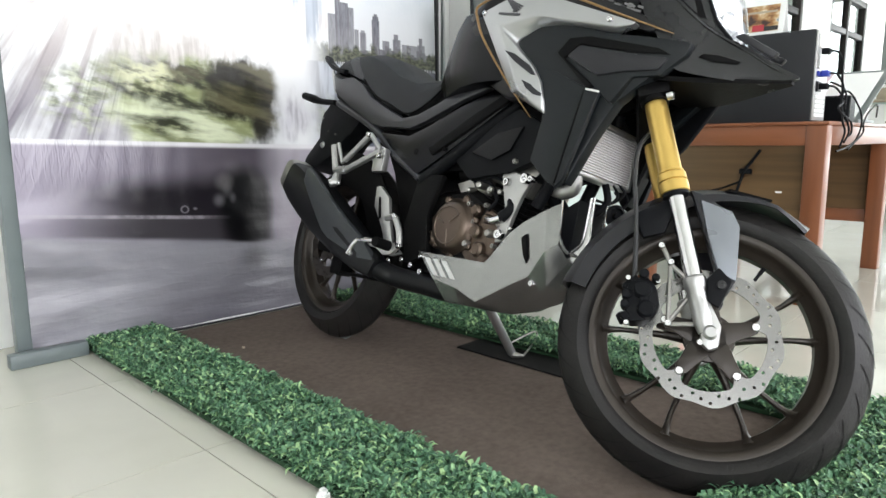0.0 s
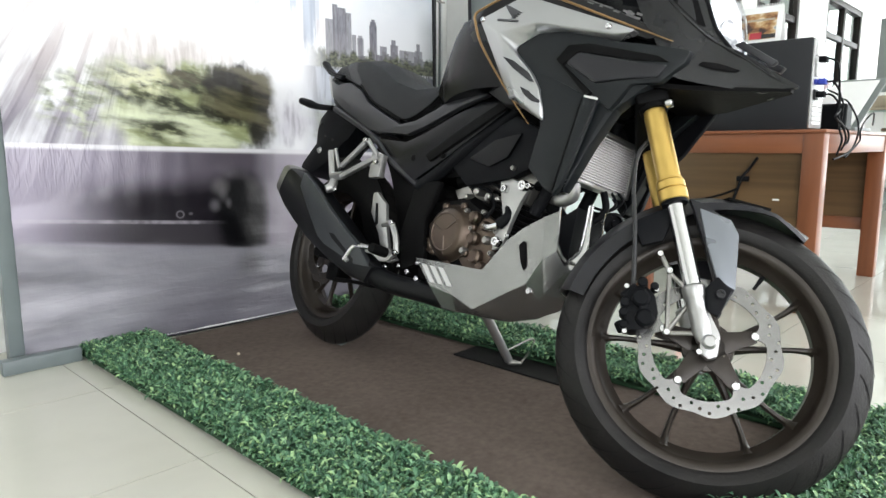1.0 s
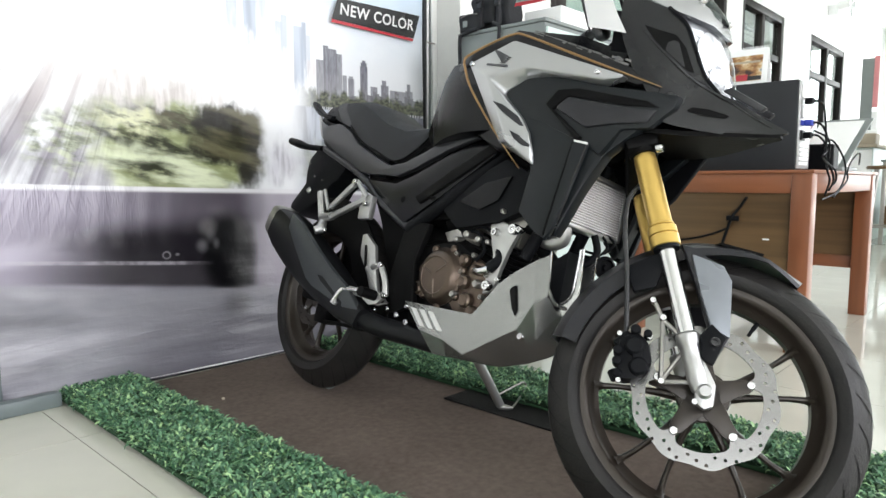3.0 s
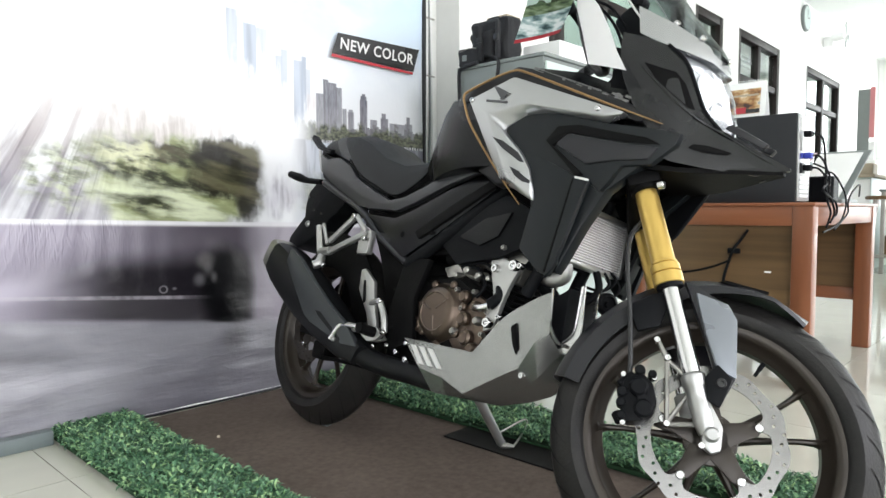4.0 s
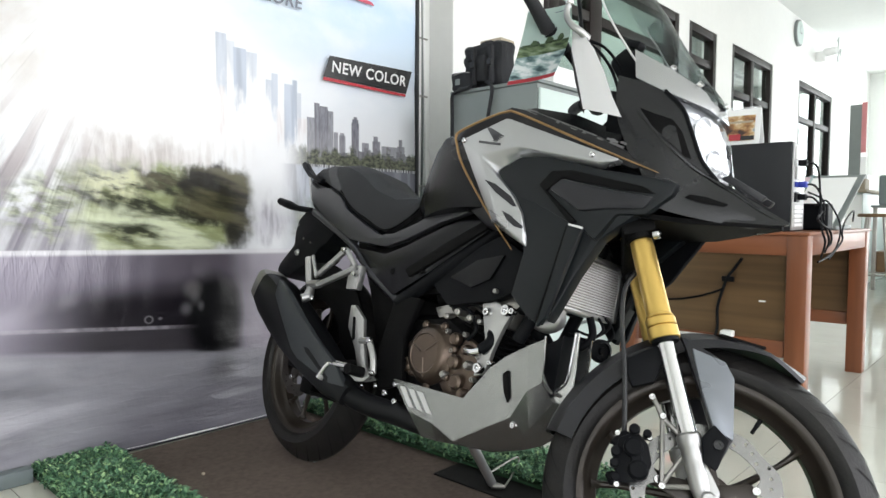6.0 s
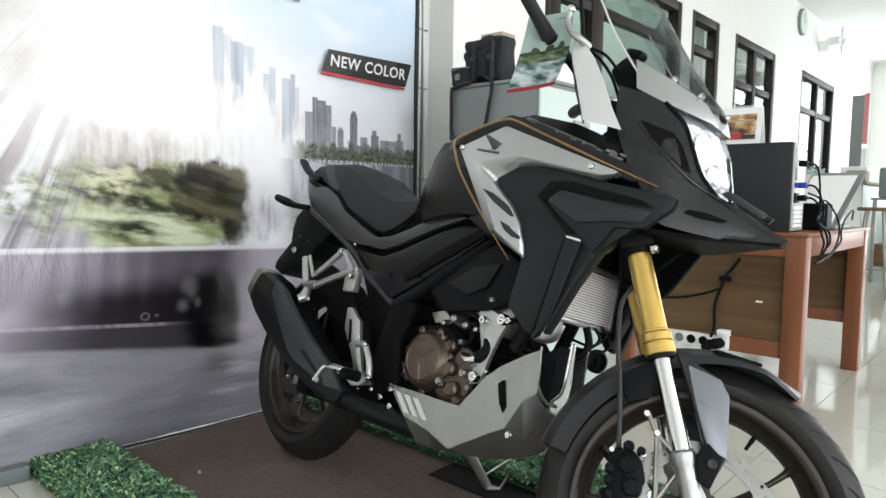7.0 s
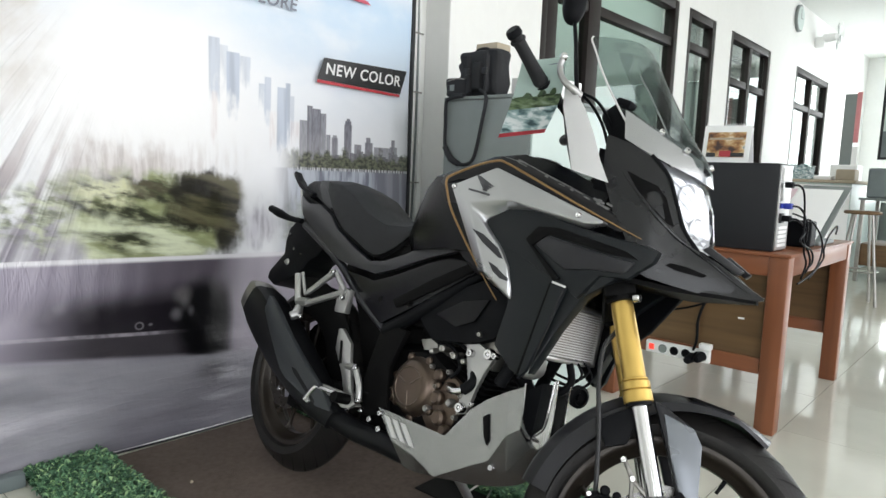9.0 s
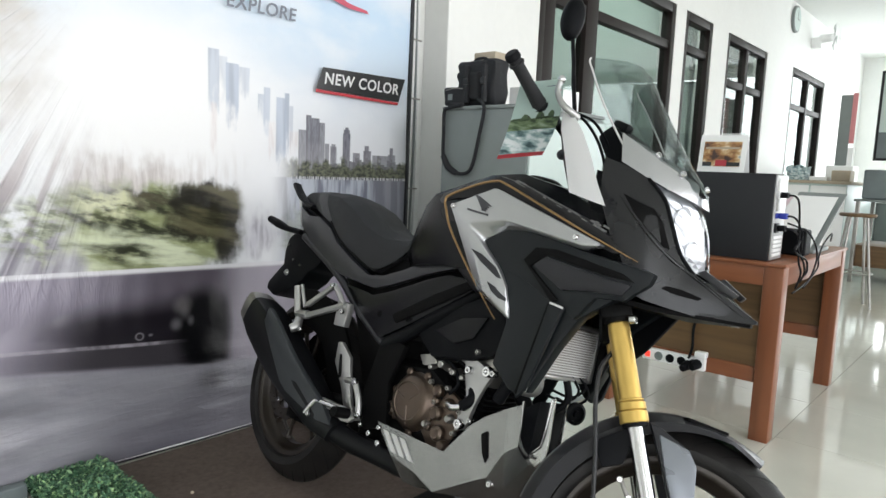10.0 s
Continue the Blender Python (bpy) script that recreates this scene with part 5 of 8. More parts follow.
# rider's foot-peg, heel plate and brake pedal
for side in (-1, 1):
    peg = new("rider_footrest")
    peg.parent = bike
    y = side * 0.148

    def rp(x, z, dy=0.0):
        return (x, y + side * dy, z)
    part("heel_plate", slab([rp(0.298, 0.508), rp(0.318, 0.512), rp(0.372, 0.478), rp(0.385, 0.44), rp(0.405, 0.395), rp(0.425, 0.355), rp(0.475, 0.325), rp(0.43, 0.312), rp(0.392, 0.345), rp(0.362, 0.39), rp(0.305, 0.45)], 0.012, 0.003, dirn=(0, -side, 0)), M_ALU, peg, "silver cast heel guard plate")
    part("heel_slot", slab([rp(0.324, 0.478, 0.003), rp(0.332, 0.478, 0.003), rp(0.352, 0.418, 0.003), rp(0.343, 0.412, 0.003)], 0.006, 0.001, dirn=(0, -side, 0)), M_DARKMETAL_FILL, peg)
    bm = bmesh.new()
    add_tube(bm, [rp(0.445, 0.425, 0.02), rp(0.478, 0.385, 0.02), rp(0.492, 0.345, 0.02)], 0.009, 8, 3)
    add_tube(bm, [rp(0.395, 0.418, 0.01), rp(0.445, 0.425, 0.02)], 0.009, 8, 3)
    part("peg_arm", bm, M_ALU, peg)
    part("foot_peg", tube([rp(0.455, 0.335, 0.0), rp(0.46, 0.34, 0.04), rp(0.465, 0.345, 0.085)], [0.012, 0.015, 0.014], 12, 4), M_DARKMETAL_FILL, peg, "ribbed black foot peg")
    part("pedal_arm", slab([rp(0.320, 0.345, 0.045), rp(0.345, 0.352, 0.045), rp(0.470, 0.352, 0.030), rp(0.495, 0.340, 0.028), rp(0.470, 0.318, 0.030), rp(0.440, 0.312, 0.034), rp(0.410, 0.328, 0.040), rp(0.330, 0.330, 0.045)], 0.014, 0.004, dirn=(0, -side, 0)), M_ALU, peg, "grey cast pedal arm")
    part("pedal", tube([rp(0.470, 0.346, 0.044), rp(0.40, 0.344, 0.050), rp(0.336, 0.340, 0.053)], [0.0055, 0.006, 0.0065], 10, 4), M_CHROME, peg, "polished steel pedal")
    part("pedal_toe", tube([rp(0.338, 0.341, 0.053), rp(0.326, 0.328, 0.056), rp(0.306, 0.296, 0.058)], [0.0075, 0.009, 0.0095], 10, 4), M_CHROME, peg)
    part("pedal_stop", rod(rp(0.322, 0.297, 0.05), rp(0.322, 0.297, 0.066), 0.007, None, 10, 0.002), M_ALU, peg)
    for x, z in ((0.45, 0.425), (0.492, 0.345), (0.432, 0.335)):
        bolt(peg, rp(x, z, 0.024), 0.0085, (0, side, 0))
for x, z, dy in ((0.40, 0.30, -0.125), (0.50, 0.30, -0.12), (0.545, 0.287, -0.12), (0.455, 0.31, -0.12)):
    bolt(bike, (x, dy, z), 0.0085)

# engine
eng = new("engine")
eng.parent = bike
eng["label"] = "single-cylinder engine with bronze-brown covers"
part("crankcase", loft([[(x, -w, z0), (x, -w, z1), (x, -w * 0.7, z1 + 0.02), (x, w * 0.7, z1 + 0.02), (x, w, z1), (x, w, z0), (x, w * 0.7, z0 - 0.02), (x, -w * 0.7, z0 - 0.02)] for x, w, z0, z1 in ((0.46, 0.06, 0.34, 0.47), (0.52, 0.095, 0.29, 0.50), (0.66, 0.10, 0.275, 0.52), (0.78, 0.09, 0.285, 0.46), (0.84, 0.06, 0.33, 0.42))]), M_DARKMETAL_FILL, eng, "dark engine case")
cm = along((0.625, -0.085, 0.425), (0.625, -0.2, 0.425))
bm = lathe([(0.078, 0), (0.078, 0.018), (0.072, 0.022), (0.068, 0.032), (0.062, 0.040), (0.050, 0.044), (0.048, 0.042), (0.0, 0.046)], cm, 48)
for k in range(3):
    a = 0.7 + k * 2.094
    add_tube(bm, [cm @ Vector((0.012 * math.cos(a), 0.012 * math.sin(a), 0.044)), cm @ Vector((0.058 * math.cos(a), 0.058 * math.sin(a), 0.040))], 0.003, 6, 2)
clutch = part("clutch_cover", bm, M_ENGINE, eng, "round bronze-brown clutch cover")
for k in range(7):
    a = k * 0.8976 + 0.3
    part("cover_boss", lathe([(0, 0), (0.011, 0), (0.011, 0.022), (0.007, 0.026), (0, 0.026)], cm @ pose(0.081 * math.cos(a), 0.081 * math.sin(a), -0.002), 12), M_ENGINE, clutch)
part("oil_filler", lathe([(0, 0), (0.020, 0), (0.020, 0.02), (0.015, 0.026), (0.012, 0.02), (0, 0.02)], along((0.545, -0.09, 0.385), (0.545, -0.2, 0.385)), 24), M_ENGINE, eng, "round bronze oil cap")
part("right_case", slab([(0.665, -0.098, 0.505), (0.73, -0.098, 0.49), (0.785, -0.094, 0.465), (0.79, -0.094, 0.40), (0.765, -0.096, 0.345), (0.70, -0.098, 0.325), (0.655, -0.10, 0.36)], 0.04, 0.012, dirn=(0, 1, 0)), M_ENGINE, eng, "bronze-brown crankcase cover")
for x, z, r in ((0.705, 0.475, 0.016), (0.75, 0.455, 0.013), (0.715, 0.42, 0.018), (0.765, 0.42, 0.011), (0.735, 0.375, 0.02), (0.69, 0.385, 0.010), (0.762, 0.352, 0.014)):
    part("case_boss", lathe([(0, 0), (r, 0), (r, 0.014), (r * 0.7, 0.02), (0, 0.018)], along((x, -0.096, z), (x, -0.2, z)), 16), M_ENGINE if r > 0.012 else M_STEEL, eng)
for x, z in ((0.672, 0.49), (0.79, 0.445), (0.785, 0.39), (0.75, 0.34), (0.70, 0.332), (0.66, 0.375), (0.735, 0.49), (0.70, 0.445)):
    bolt(eng, (x, -0.10, z), 0.0065, mat=M_STEEL, proud=0.01)
cyl = along((0.74, 0, 0.44), (0.80, 0, 0.64))
cylinder = part("cylinder", add_box(bmesh.new(), -0.06, 0.06, -0.07, 0.07, 0, 0.11, 0.01, cyl), M_DARKMETAL_FILL, eng, "dark finned cylinder")
for k in range(7):
    part("cooling_fin", add_box(bmesh.new(), -0.075, 0.075, -0.085, 0.085, 0.015 * k, 0.015 * k + 0.005, 0.002, cyl, 1), M_DARKMETAL_FILL, cylinder)
part("cylinder_head", add_box(bmesh.new(), -0.085, 0.07, -0.085, 0.085, 0.105, 0.19, 0.018, cyl), M_STEEL, eng, "grey cylinder head")
part("throttle_body", tube([(0.70, -0.03, 0.60), (0.64, -0.05, 0.585), (0.58, -0.055, 0.58)], [0.026, 0.028, 0.03], 16, 4), M_DARKMETAL_FILL, eng)
part("starter_motor", rod((0.62, -0.05, 0.535), (0.70, -0.05, 0.545), 0.03, None, 20, 0.006), M_STEEL, eng)
part("water_elbow", tube([(0.745, -0.105, 0.455), (0.775, -0.115, 0.452), (0.80, -0.112, 0.46)], 0.0095, 12, 4), M_CHROME, eng, "bright coolant elbow")
part("coolant_hose", tube([(0.80, -0.112, 0.462), (0.82, -0.10, 0.49), (0.80, -0.085, 0.53), (0.84, -0.07, 0.57), (0.93, -0.06, 0.575)], 0.014, 12, 6), M_BLACK, eng, "black coolant hose")
part("wiring", tube([(0.60, -0.09, 0.60), (0.66, -0.10, 0.555), (0.72, -0.095, 0.55), (0.76, -0.098, 0.51), (0.74, -0.10, 0.478)], 0.005, 8, 6), M_BLACK, eng)
part("wiring", tube([(0.66, -0.085, 0.58), (0.70, -0.10, 0.56), (0.745, -0.10, 0.565), (0.79, -0.09, 0.545)], 0.004, 8, 6), M_BLACK, eng)
for x, z, r in ((0.69, 0.545, 0.012), (0.735, 0.535, 0.010), (0.655, 0.53, 0.009), (0.77, 0.53, 0.008)):
    part("sensor", rod((x, -0.07, z), (x + 0.004, -0.112, z - 0.004), r, r * 0.8, 12, 0.003), M_STEEL, eng)
part("fuel_plate", slab([(0.585, -0.085, 0.545), (0.64, -0.085, 0.56), (0.66, -0.085, 0.535), (0.61, -0.085, 0.515)], 0.012, 0.003, dirn=(0, 1, 0)), M_STEEL, eng)
part("engine_mount", slab([(0.772, -0.108, 0.575), (0.80, -0.108, 0.585), (0.872, -0.108, 0.56), (0.852, -0.108, 0.52), (0.832, -0.105, 0.47), (0.818, -0.104, 0.41), (0.785, -0.104, 0.398), (0.788, -0.105, 0.44), (0.80, -0.106, 0.49), (0.785, -0.107, 0.53)], 0.014, 0.004, dirn=(0, 1, 0)), M_ALU, eng, "silver cast engine mount")
for x, z, r in ((0.858, 0.562, 0.014), (0.80, 0.552, 0.010), (0.806, 0.42, 0.013), (0.878, 0.562, 0.008), (0.84, 0.438, 0.006)):
    bolt(eng, (x, -0.109, z), r, proud=0.012)
bolt(bike, (0.823, -0.123, 0.602), 0.006, mat=M_STEEL)

# skid plate
skid = new("skid_plate")
skid.parent = bike
skid["label"] = "matte silver skid plate with pale stripes"
up = [(0.530, -0.128, 0.343), (0.657, -0.126, 0.344), (0.785, -0.122, 0.345), (0.842, -0.113, 0.428), (0.878, -0.108, 0.460), (0.930, -0.098, 0.495), (0.962, -0.086, 0.515)]
mid = [(0.612, -0.129, 0.278), (0.705, -0.129, 0.268), (0.783, -0.126, 0.245), (0.895, -0.119, 0.314), (0.926, -0.114, 0.332), (0.951, -0.103, 0.398), (0.973, -0.086, 0.420)]
low = [(0.660, -0.112, 0.226), (0.709, -0.108, 0.228), (0.790, -0.060, 0.236), (0.890, -0.060, 0.282), (0.932, -0.062, 0.300), (0.954, -0.076, 0.318), (0.987, -0.052, 0.382)]
keel = [(0.68, 0, 0.222), (0.72, 0, 0.222), (0.796, 0, 0.228), (0.886, 0, 0.256), (0.940, 0, 0.280), (0.978, 0, 0.312), (1.010, 0, 0.388)]
for side in (-1, 1):
    rows = [[(x, -side * y, z) for x, y, z in r] for r in (up, mid, low, keel)]
    bm = loft(rows, closed=False)
    bmesh.ops.solidify(bm, geom=bm.faces[:], thickness=0.006 if side < 0 else -0.006)
    sk = part("skid_side", bm, M_SILVER, skid)
    sk.data.set_sharp_from_angle(angle=radians(11))
    for k in range(3):
        x0 = 0.565 + 0.034 * k
        q = [(x0 + dx, side * 0.1312, z) for dx, z in ((0, 0.330), (0.018, 0.330), (0.066, 0.2875), (0.048, 0.2875))]
        part("stripe", slab(q, 0.004, 0, dirn=(0, -side, 0)), M_STRIPE, skid, "pale silver stripe", smooth=False)
    part("skid_vent", slab([(0.884, side * 0.117, 0.420), (0.897, side * 0.1155, 0.432), (0.917, side * 0.1155, 0.376), (0.913, side * 0.116, 0.361), (0.899, side * 0.117, 0.380)], 0.010, 0.002, dirn=(0, -side, 0)), M_DARKMETAL_FILL, skid)
    for x, y, z in ((0.548, 0.131, 0.330), (0.930, 0.100, 0.318)):
        bolt(skid, (x, side * y, z), 0.007, (0, side, 0))
part("skid_lip", tube([(0.968, -0.082, 0.437), (0.974, -0.062, 0.410), (0.985, -0.045, 0.402), (1.0, -0.02, 0.398), (1.02, 0.0, 0.392), (1.0, 0.02, 0.398), (0.985, 0.045, 0.402), (0.974, 0.062, 0.410), (0.968, 0.082, 0.437)], 0.005, 8, 4), M_SILVER, skid)
for side in (-1, 1):
    part("skid_front", slab([(0.997, side * 0.03, 0.542), (1.006, side * 0.03, 0.544), (1.012, side * 0.028, 0.45), (1.012, side * 0.03, 0.40), (0.985, side * 0.04, 0.37), (0.972, side * 0.05, 0.392), (0.992, side * 0.036, 0.418), (1.0, side * 0.032, 0.445)], 0.006, 0.002, dirn=(0, -side, 0)), M_SILVER, skid, "slim silver front bar")
    part("skid_rim", tube([(0.961, side * 0.086, 0.522), (0.966, side * 0.082, 0.47), (0.969, side * 0.078, 0.432), (0.978, side * 0.056, 0.408), (0.992, side * 0.040, 0.420), (1.0, side * 0.034, 0.445), (1.0, side * 0.032, 0.54)], 0.0028, 8, 6), M_CHROME, skid, "bright edge of the opening")
# Black block added to keep the opening's inside dark.
part("skid_dark_fill", loft([[(0.94, y, 0.50), (0.985, y, 0.53), (0.985, y, 0.40), (0.94, y, 0.36)] for y in (-0.055, 0.055)]), M_BLACK, skid, "black block filling the dark opening")
part("horn", lathe([(0, 0), (0.022, 0), (0.027, 0.005), (0.027, 0.014), (0.020, 0.018), (0.018, 0.012), (0.009, 0.012), (0.008, 0.018), (0, 0.018)], along((1.005, 0.055, 0.515), (1.10, 0.02, 0.515)), 28), M_BLACK, bike, "round black horn")

# radiator
rad = new("radiator")
rad.parent = bike
rad["label"] = "bright finned aluminium radiator"
rm = Matrix.Translation((0.974, 0, 0.652))
for k in range(19):
    part("radiator_fin", add_box(bmesh.new(), -0.014, 0.016, -0.112, 0.112, -0.054 + 0.006 * k, -0.0512 + 0.006 * k, 0, rm), M_FIN, rad, "", smooth=False)
part("radiator_core", add_box(bmesh.new(), -0.011, 0.010, -0.112, 0.112, -0.056, 0.060, 0, rm), M_STEEL, rad, "", smooth=False)
part("radiator_tank", add_box(bmesh.new(), -0.018, 0.018, -0.118, 0.118, 0.061, 0.074, 0.005, rm), M_ALU, rad)
part("radiator_tank", add_box(bmesh.new(), -0.018, 0.018, -0.118, 0.118, -0.068, -0.056, 0.005, rm), M_ALU, rad)
part("radiator_end", add_box(bmesh.new(), -0.019, 0.019, 0.113, 0.128, -0.066, 0.073, 0.004, rm), M_ALU, rad)
part("radiator_bracket", slab([(0.985, 0.128, 0.70), (1.01, 0.132, 0.69), (1.0, 0.132, 0.63), (0.985, 0.128, 0.60)], 0.004, 0.001, dirn=(0, 1, 0)), M_DARKMETAL_FILL, rad)
part("radiator_pipe", tube([(0.97, -0.07, 0.585), (0.965, -0.06, 0.555), (0.93, -0.055, 0.545), (0.89, -0.05, 0.555)], 0.017, 12, 5), M_ALU, rad)
part("radiator_hose", tube([(0.985, 0.03, 0.585), (1.0, 0.03, 0.545), (0.985, 0.02, 0.515), (0.95, 0.01, 0.50)], 0.009, 10, 5), M_BLACK, rad)
part("radiator_fan", lathe([(0, -0.01), (0.07, -0.01), (0.075, 0.01), (0, 0.012)], rm @ pose(-0.03, 0, 0, 0, 90), 24), M_BLACK, rad)

for k, (y, dz) in enumerate(((0.05, 0.0), (0.075, 0.012), (0.095, -0.006))):
    part("radiator_wire", tube([(0.98, y, 0.60), (1.005, y + 0.01, 0.565 + dz), (0.985, y - 0.01, 0.535 + dz), (0.94, y - 0.03, 0.54 + dz)], 0.0035, 8, 5), M_BLACK, rad)

# tank
def tank_ring(x, hw, z0, z1, top, shoulder):
    return [(x, -hw * 0.85, z0), (x, -hw, (z0 + z1) / 2), (x, -hw * 0.97, z1), (x, -shoulder, top - 0.012), (x, 0, top), (x, shoulder, top - 0.012), (x, hw * 0.97, z1), (x, hw, (z0 + z1) / 2), (x, hw * 0.85, z0)]


part("fuel_tank", loft([tank_ring(0.468, 0.095, 0.775, 0.825, 0.850, 0.05), tank_ring(0.512, 0.152, 0.770, 0.836, 0.870, 0.08), tank_ring(0.545, 0.172, 0.775, 0.890, 0.925, 0.10), tank_ring(0.572, 0.184, 0.78, 0.938, 0.972, 0.11), tank_ring(0.615, 0.200, 0.785, 0.968, 1.010, 0.12), tank_ring(0.68, 0.212, 0.79, 0.965, 1.038, 0.13), tank_ring(0.74, 0.215, 0.79, 0.955, 1.055, 0.13), tank_ring(0.84, 0.205, 0.79, 0.955, 1.062, 0.13), tank_ring(0.96, 0.175, 0.80, 0.935, 1.035, 0.12), tank_ring(1.08, 0.135, 0.80, 0.91, 0.985, 0.10)]), M_GLOSSBLACK, bike, "gloss black fuel tank")
part("filler_cap", lathe([(0, 0), (0.05, 0), (0.05, 0.008), (0.04, 0.014), (0, 0.014)], pose(0.80, 0, 1.058, 0, 3), 32), M_DARKMETAL_FILL, bike)


def tank_cover(side):
    """The silver tank shroud: a pale upper face, a lip that turns under it, a leg that runs down and a narrow back strip."""
    o = [(0.746, 0.256, 0.931), (0.847, 0.222, 0.988), (1.118, 0.148, 0.897), (1.069, 0.160, 0.882), (0.953, 0.190, 0.901), (0.896, 0.205, 0.897), (0.851, 0.218, 0.868), (0.846, 0.220, 0.857), (0.900, 0.208, 0.804), (0.928, 0.200, 0.764), (0.944, 0.185, 0.696), (0.845, 0.205, 0.746)]
    c = [(0.809, 0.252, 0.894), (0.899, 0.228, 0.914), (1.077, 0.168, 0.890), (0.880, 0.221, 0.745), (0.938, 0.192, 0.706)]
    bm = bmesh.new()
    v = [bm.verts.new((x, side * y, z)) for x, y, z in o + c]
    for f in ((0, 1, 12), (1, 13, 12), (1, 2, 14, 13), (14, 2, 3), (13, 14, 3, 4), (13, 4, 5), (12, 13, 5, 6), (12, 6, 7), (12, 7, 8), (12, 8, 15), (15, 8, 9), (15, 9, 16), (16, 9, 10), (0, 12, 15, 11), (11, 15, 16, 10)):
        bm.faces.new([v[k] for k in f])
    bmesh.ops.recalc_face_normals(bm, faces=bm.faces)
    creases = [e for e in bm.edges if len(e.link_faces) == 2 and e.calc_face_angle(0) > 0.15]
    bmesh.ops.bevel(bm, geom=creases, offset=0.004, segments=2, profile=0.5, affect="EDGES", clamp_overlap=True)
    rim = [e for e in bm.edges if len(e.link_faces) == 1]
    ext = bmesh.ops.extrude_edge_only(bm, edges=rim)
    for q in ext["geom"]:
        if isinstance(q, bmesh.types.BMVert):
            q.co.y -= side * 0.022
    return part("tank_cover", bm, M_TANKSILVER, bike, "satin silver tank shroud with folded edges")


def on_cover(x, z, tri, proud=0.002):
    """A place on the plane through three points of the cover, a little proud of it."""
    (x0, y0, z0), (x1, y1, z1), (x2, y2, z2) = tri
    d = (x1 - x0) * (z2 - z0) - (x2 - x0) * (z1 - z0)
    a, b = ((x - x0) * (z2 - z0) - (x2 - x0) * (z - z0)) / d, ((x1 - x0) * (z - z0) - (x - x0) * (z1 - z0)) / d
    return (x, -(y0 + a * (y1 - y0) + b * (y2 - y0)) - proud, z)


LEG = ((0.809, 0.252, 0.894), (0.900, 0.208, 0.804), (0.880, 0.221, 0.745))
FACE = ((0.746, 0.256, 0.931), (0.847, 0.222, 0.988), (0.809, 0.252, 0.894))
for side in (-1, 1):
    tank_cover(side)
for o1 in ([(0.834, 0.836), (0.858, 0.829), (0.894, 0.805), (0.912, 0.782), (0.902, 0.783), (0.862, 0.810)], [(0.884, 0.770), (0.908, 0.760), (0.932, 0.742), (0.932, 0.735), (0.915, 0.738), (0.898, 0.750)]):
    panel("shroud_vent", [on_cover(x, z, LEG, 0.003) for x, z in o1], M_DARKGREY, "", 0.008, 0.001)
for side in (-1, 1):
    part("gold_trim", tube([(0.905, side * 0.188, 0.690), (0.848, side * 0.207, 0.752), (0.796, side * 0.230, 0.818), (0.752, side * 0.248, 0.879), (0.731, side * 0.256, 0.924), (0.724, side * 0.256, 0.941), (0.732, side * 0.254, 0.955), (0.788, side * 0.235, 0.987), (0.838, side * 0.222, 1.004), (0.872, side * 0.214, 0.999), (0.995, side * 0.182, 0.950), (1.085, side * 0.156, 0.914), (1.188, side * 0.118, 0.876)], [0.0013, 0.002, 0.0026, 0.003, 0.0032, 0.0032, 0.0032, 0.003, 0.003, 0.003, 0.003, 0.0026, 0.001], 8, 5), M_GOLDPAINT, bike, "gold pinstripe round the tank cover")
panel("tank_flank", [(0.600, -0.165, 0.80), (0.592, -0.172, 0.86), (0.612, -0.188, 0.93), (0.66, -0.21, 0.972), (0.74, -0.225, 0.985), (0.84, -0.21, 1.022), (0.90, -0.195, 1.010), (1.05, -0.15, 0.955), (1.19, -0.11, 0.885), (1.13, -0.128, 0.885), (0.90, -0.19, 0.96), (0.76, -0.235, 0.93), (0.83, -0.205, 0.80), (0.86, -0.19, 0.735), (0.80, -0.165, 0.742), (0.69, -0.15, 0.80)], M_FLANK, "black tank flank", 0.03, 0.008)
DECAL0, DECAL1 = Vector((0.880, -0.1985, 1.010)), Vector((1.112, -0.1305, 0.925))
for k, (f0, f1, low, high) in enumerate(((0.0, 0.10, 0.004, 0.007), (0.0, 0.03, 0.0, 0.007), (0.02, 0.11, 0.0, 0.002), (0.22, 0.30, 0.004, 0.006), (0.31, 0.34, 0.0, 0.006), (0.36, 0.44, 0.003, 0.006), (0.46, 0.52, 0.0, 0.002), (0.47, 0.56, 0.004, 0.006), (0.58, 0.61, 0.0, 0.006), (0.62, 0.70, 0.003, 0.006), (0.72, 0.78, 0.0, 0.003), (0.80, 0.90, 0.005, 0.009), (0.84, 0.87, 0.0, 0.011), (0.88, 0.97, 0.0, 0.004), (0.92, 0.99, 0.008, 0.012))):
    p, q = DECAL0.lerp(DECAL1, f0), DECAL0.lerp(DECAL1, f1)
    lean = Vector((0.55, 0.06, 1.0))
    panel("tank_decal", [tuple(p + lean * low), tuple(p + lean * high), tuple(q + lean * high), tuple(q + lean * low)], M_DECAL, "plain grey bar of the tank lettering" if k == 0 else "", 0.003, 0)
for k in range(4):
    a0, b0 = (0.801 + 0.008 * k, 0.966 - 0.0085 * k), (0.858 - 0.004 * k, 0.9405 - 0.0045 * k)
    quad = [a0, (a0[0] + 0.016, a0[1] - 0.0045), b0, (b0[0] - 0.012, b0[1] + 0.0005), (a0[0] + 0.010, a0[1] - 0.0095)]
    panel("emblem", [on_cover(x, z, FACE, 0.0025) for x, z in quad], M_EMBLEM, "dark wing-shaped emblem" if k == 0 else "", 0.004, 0)
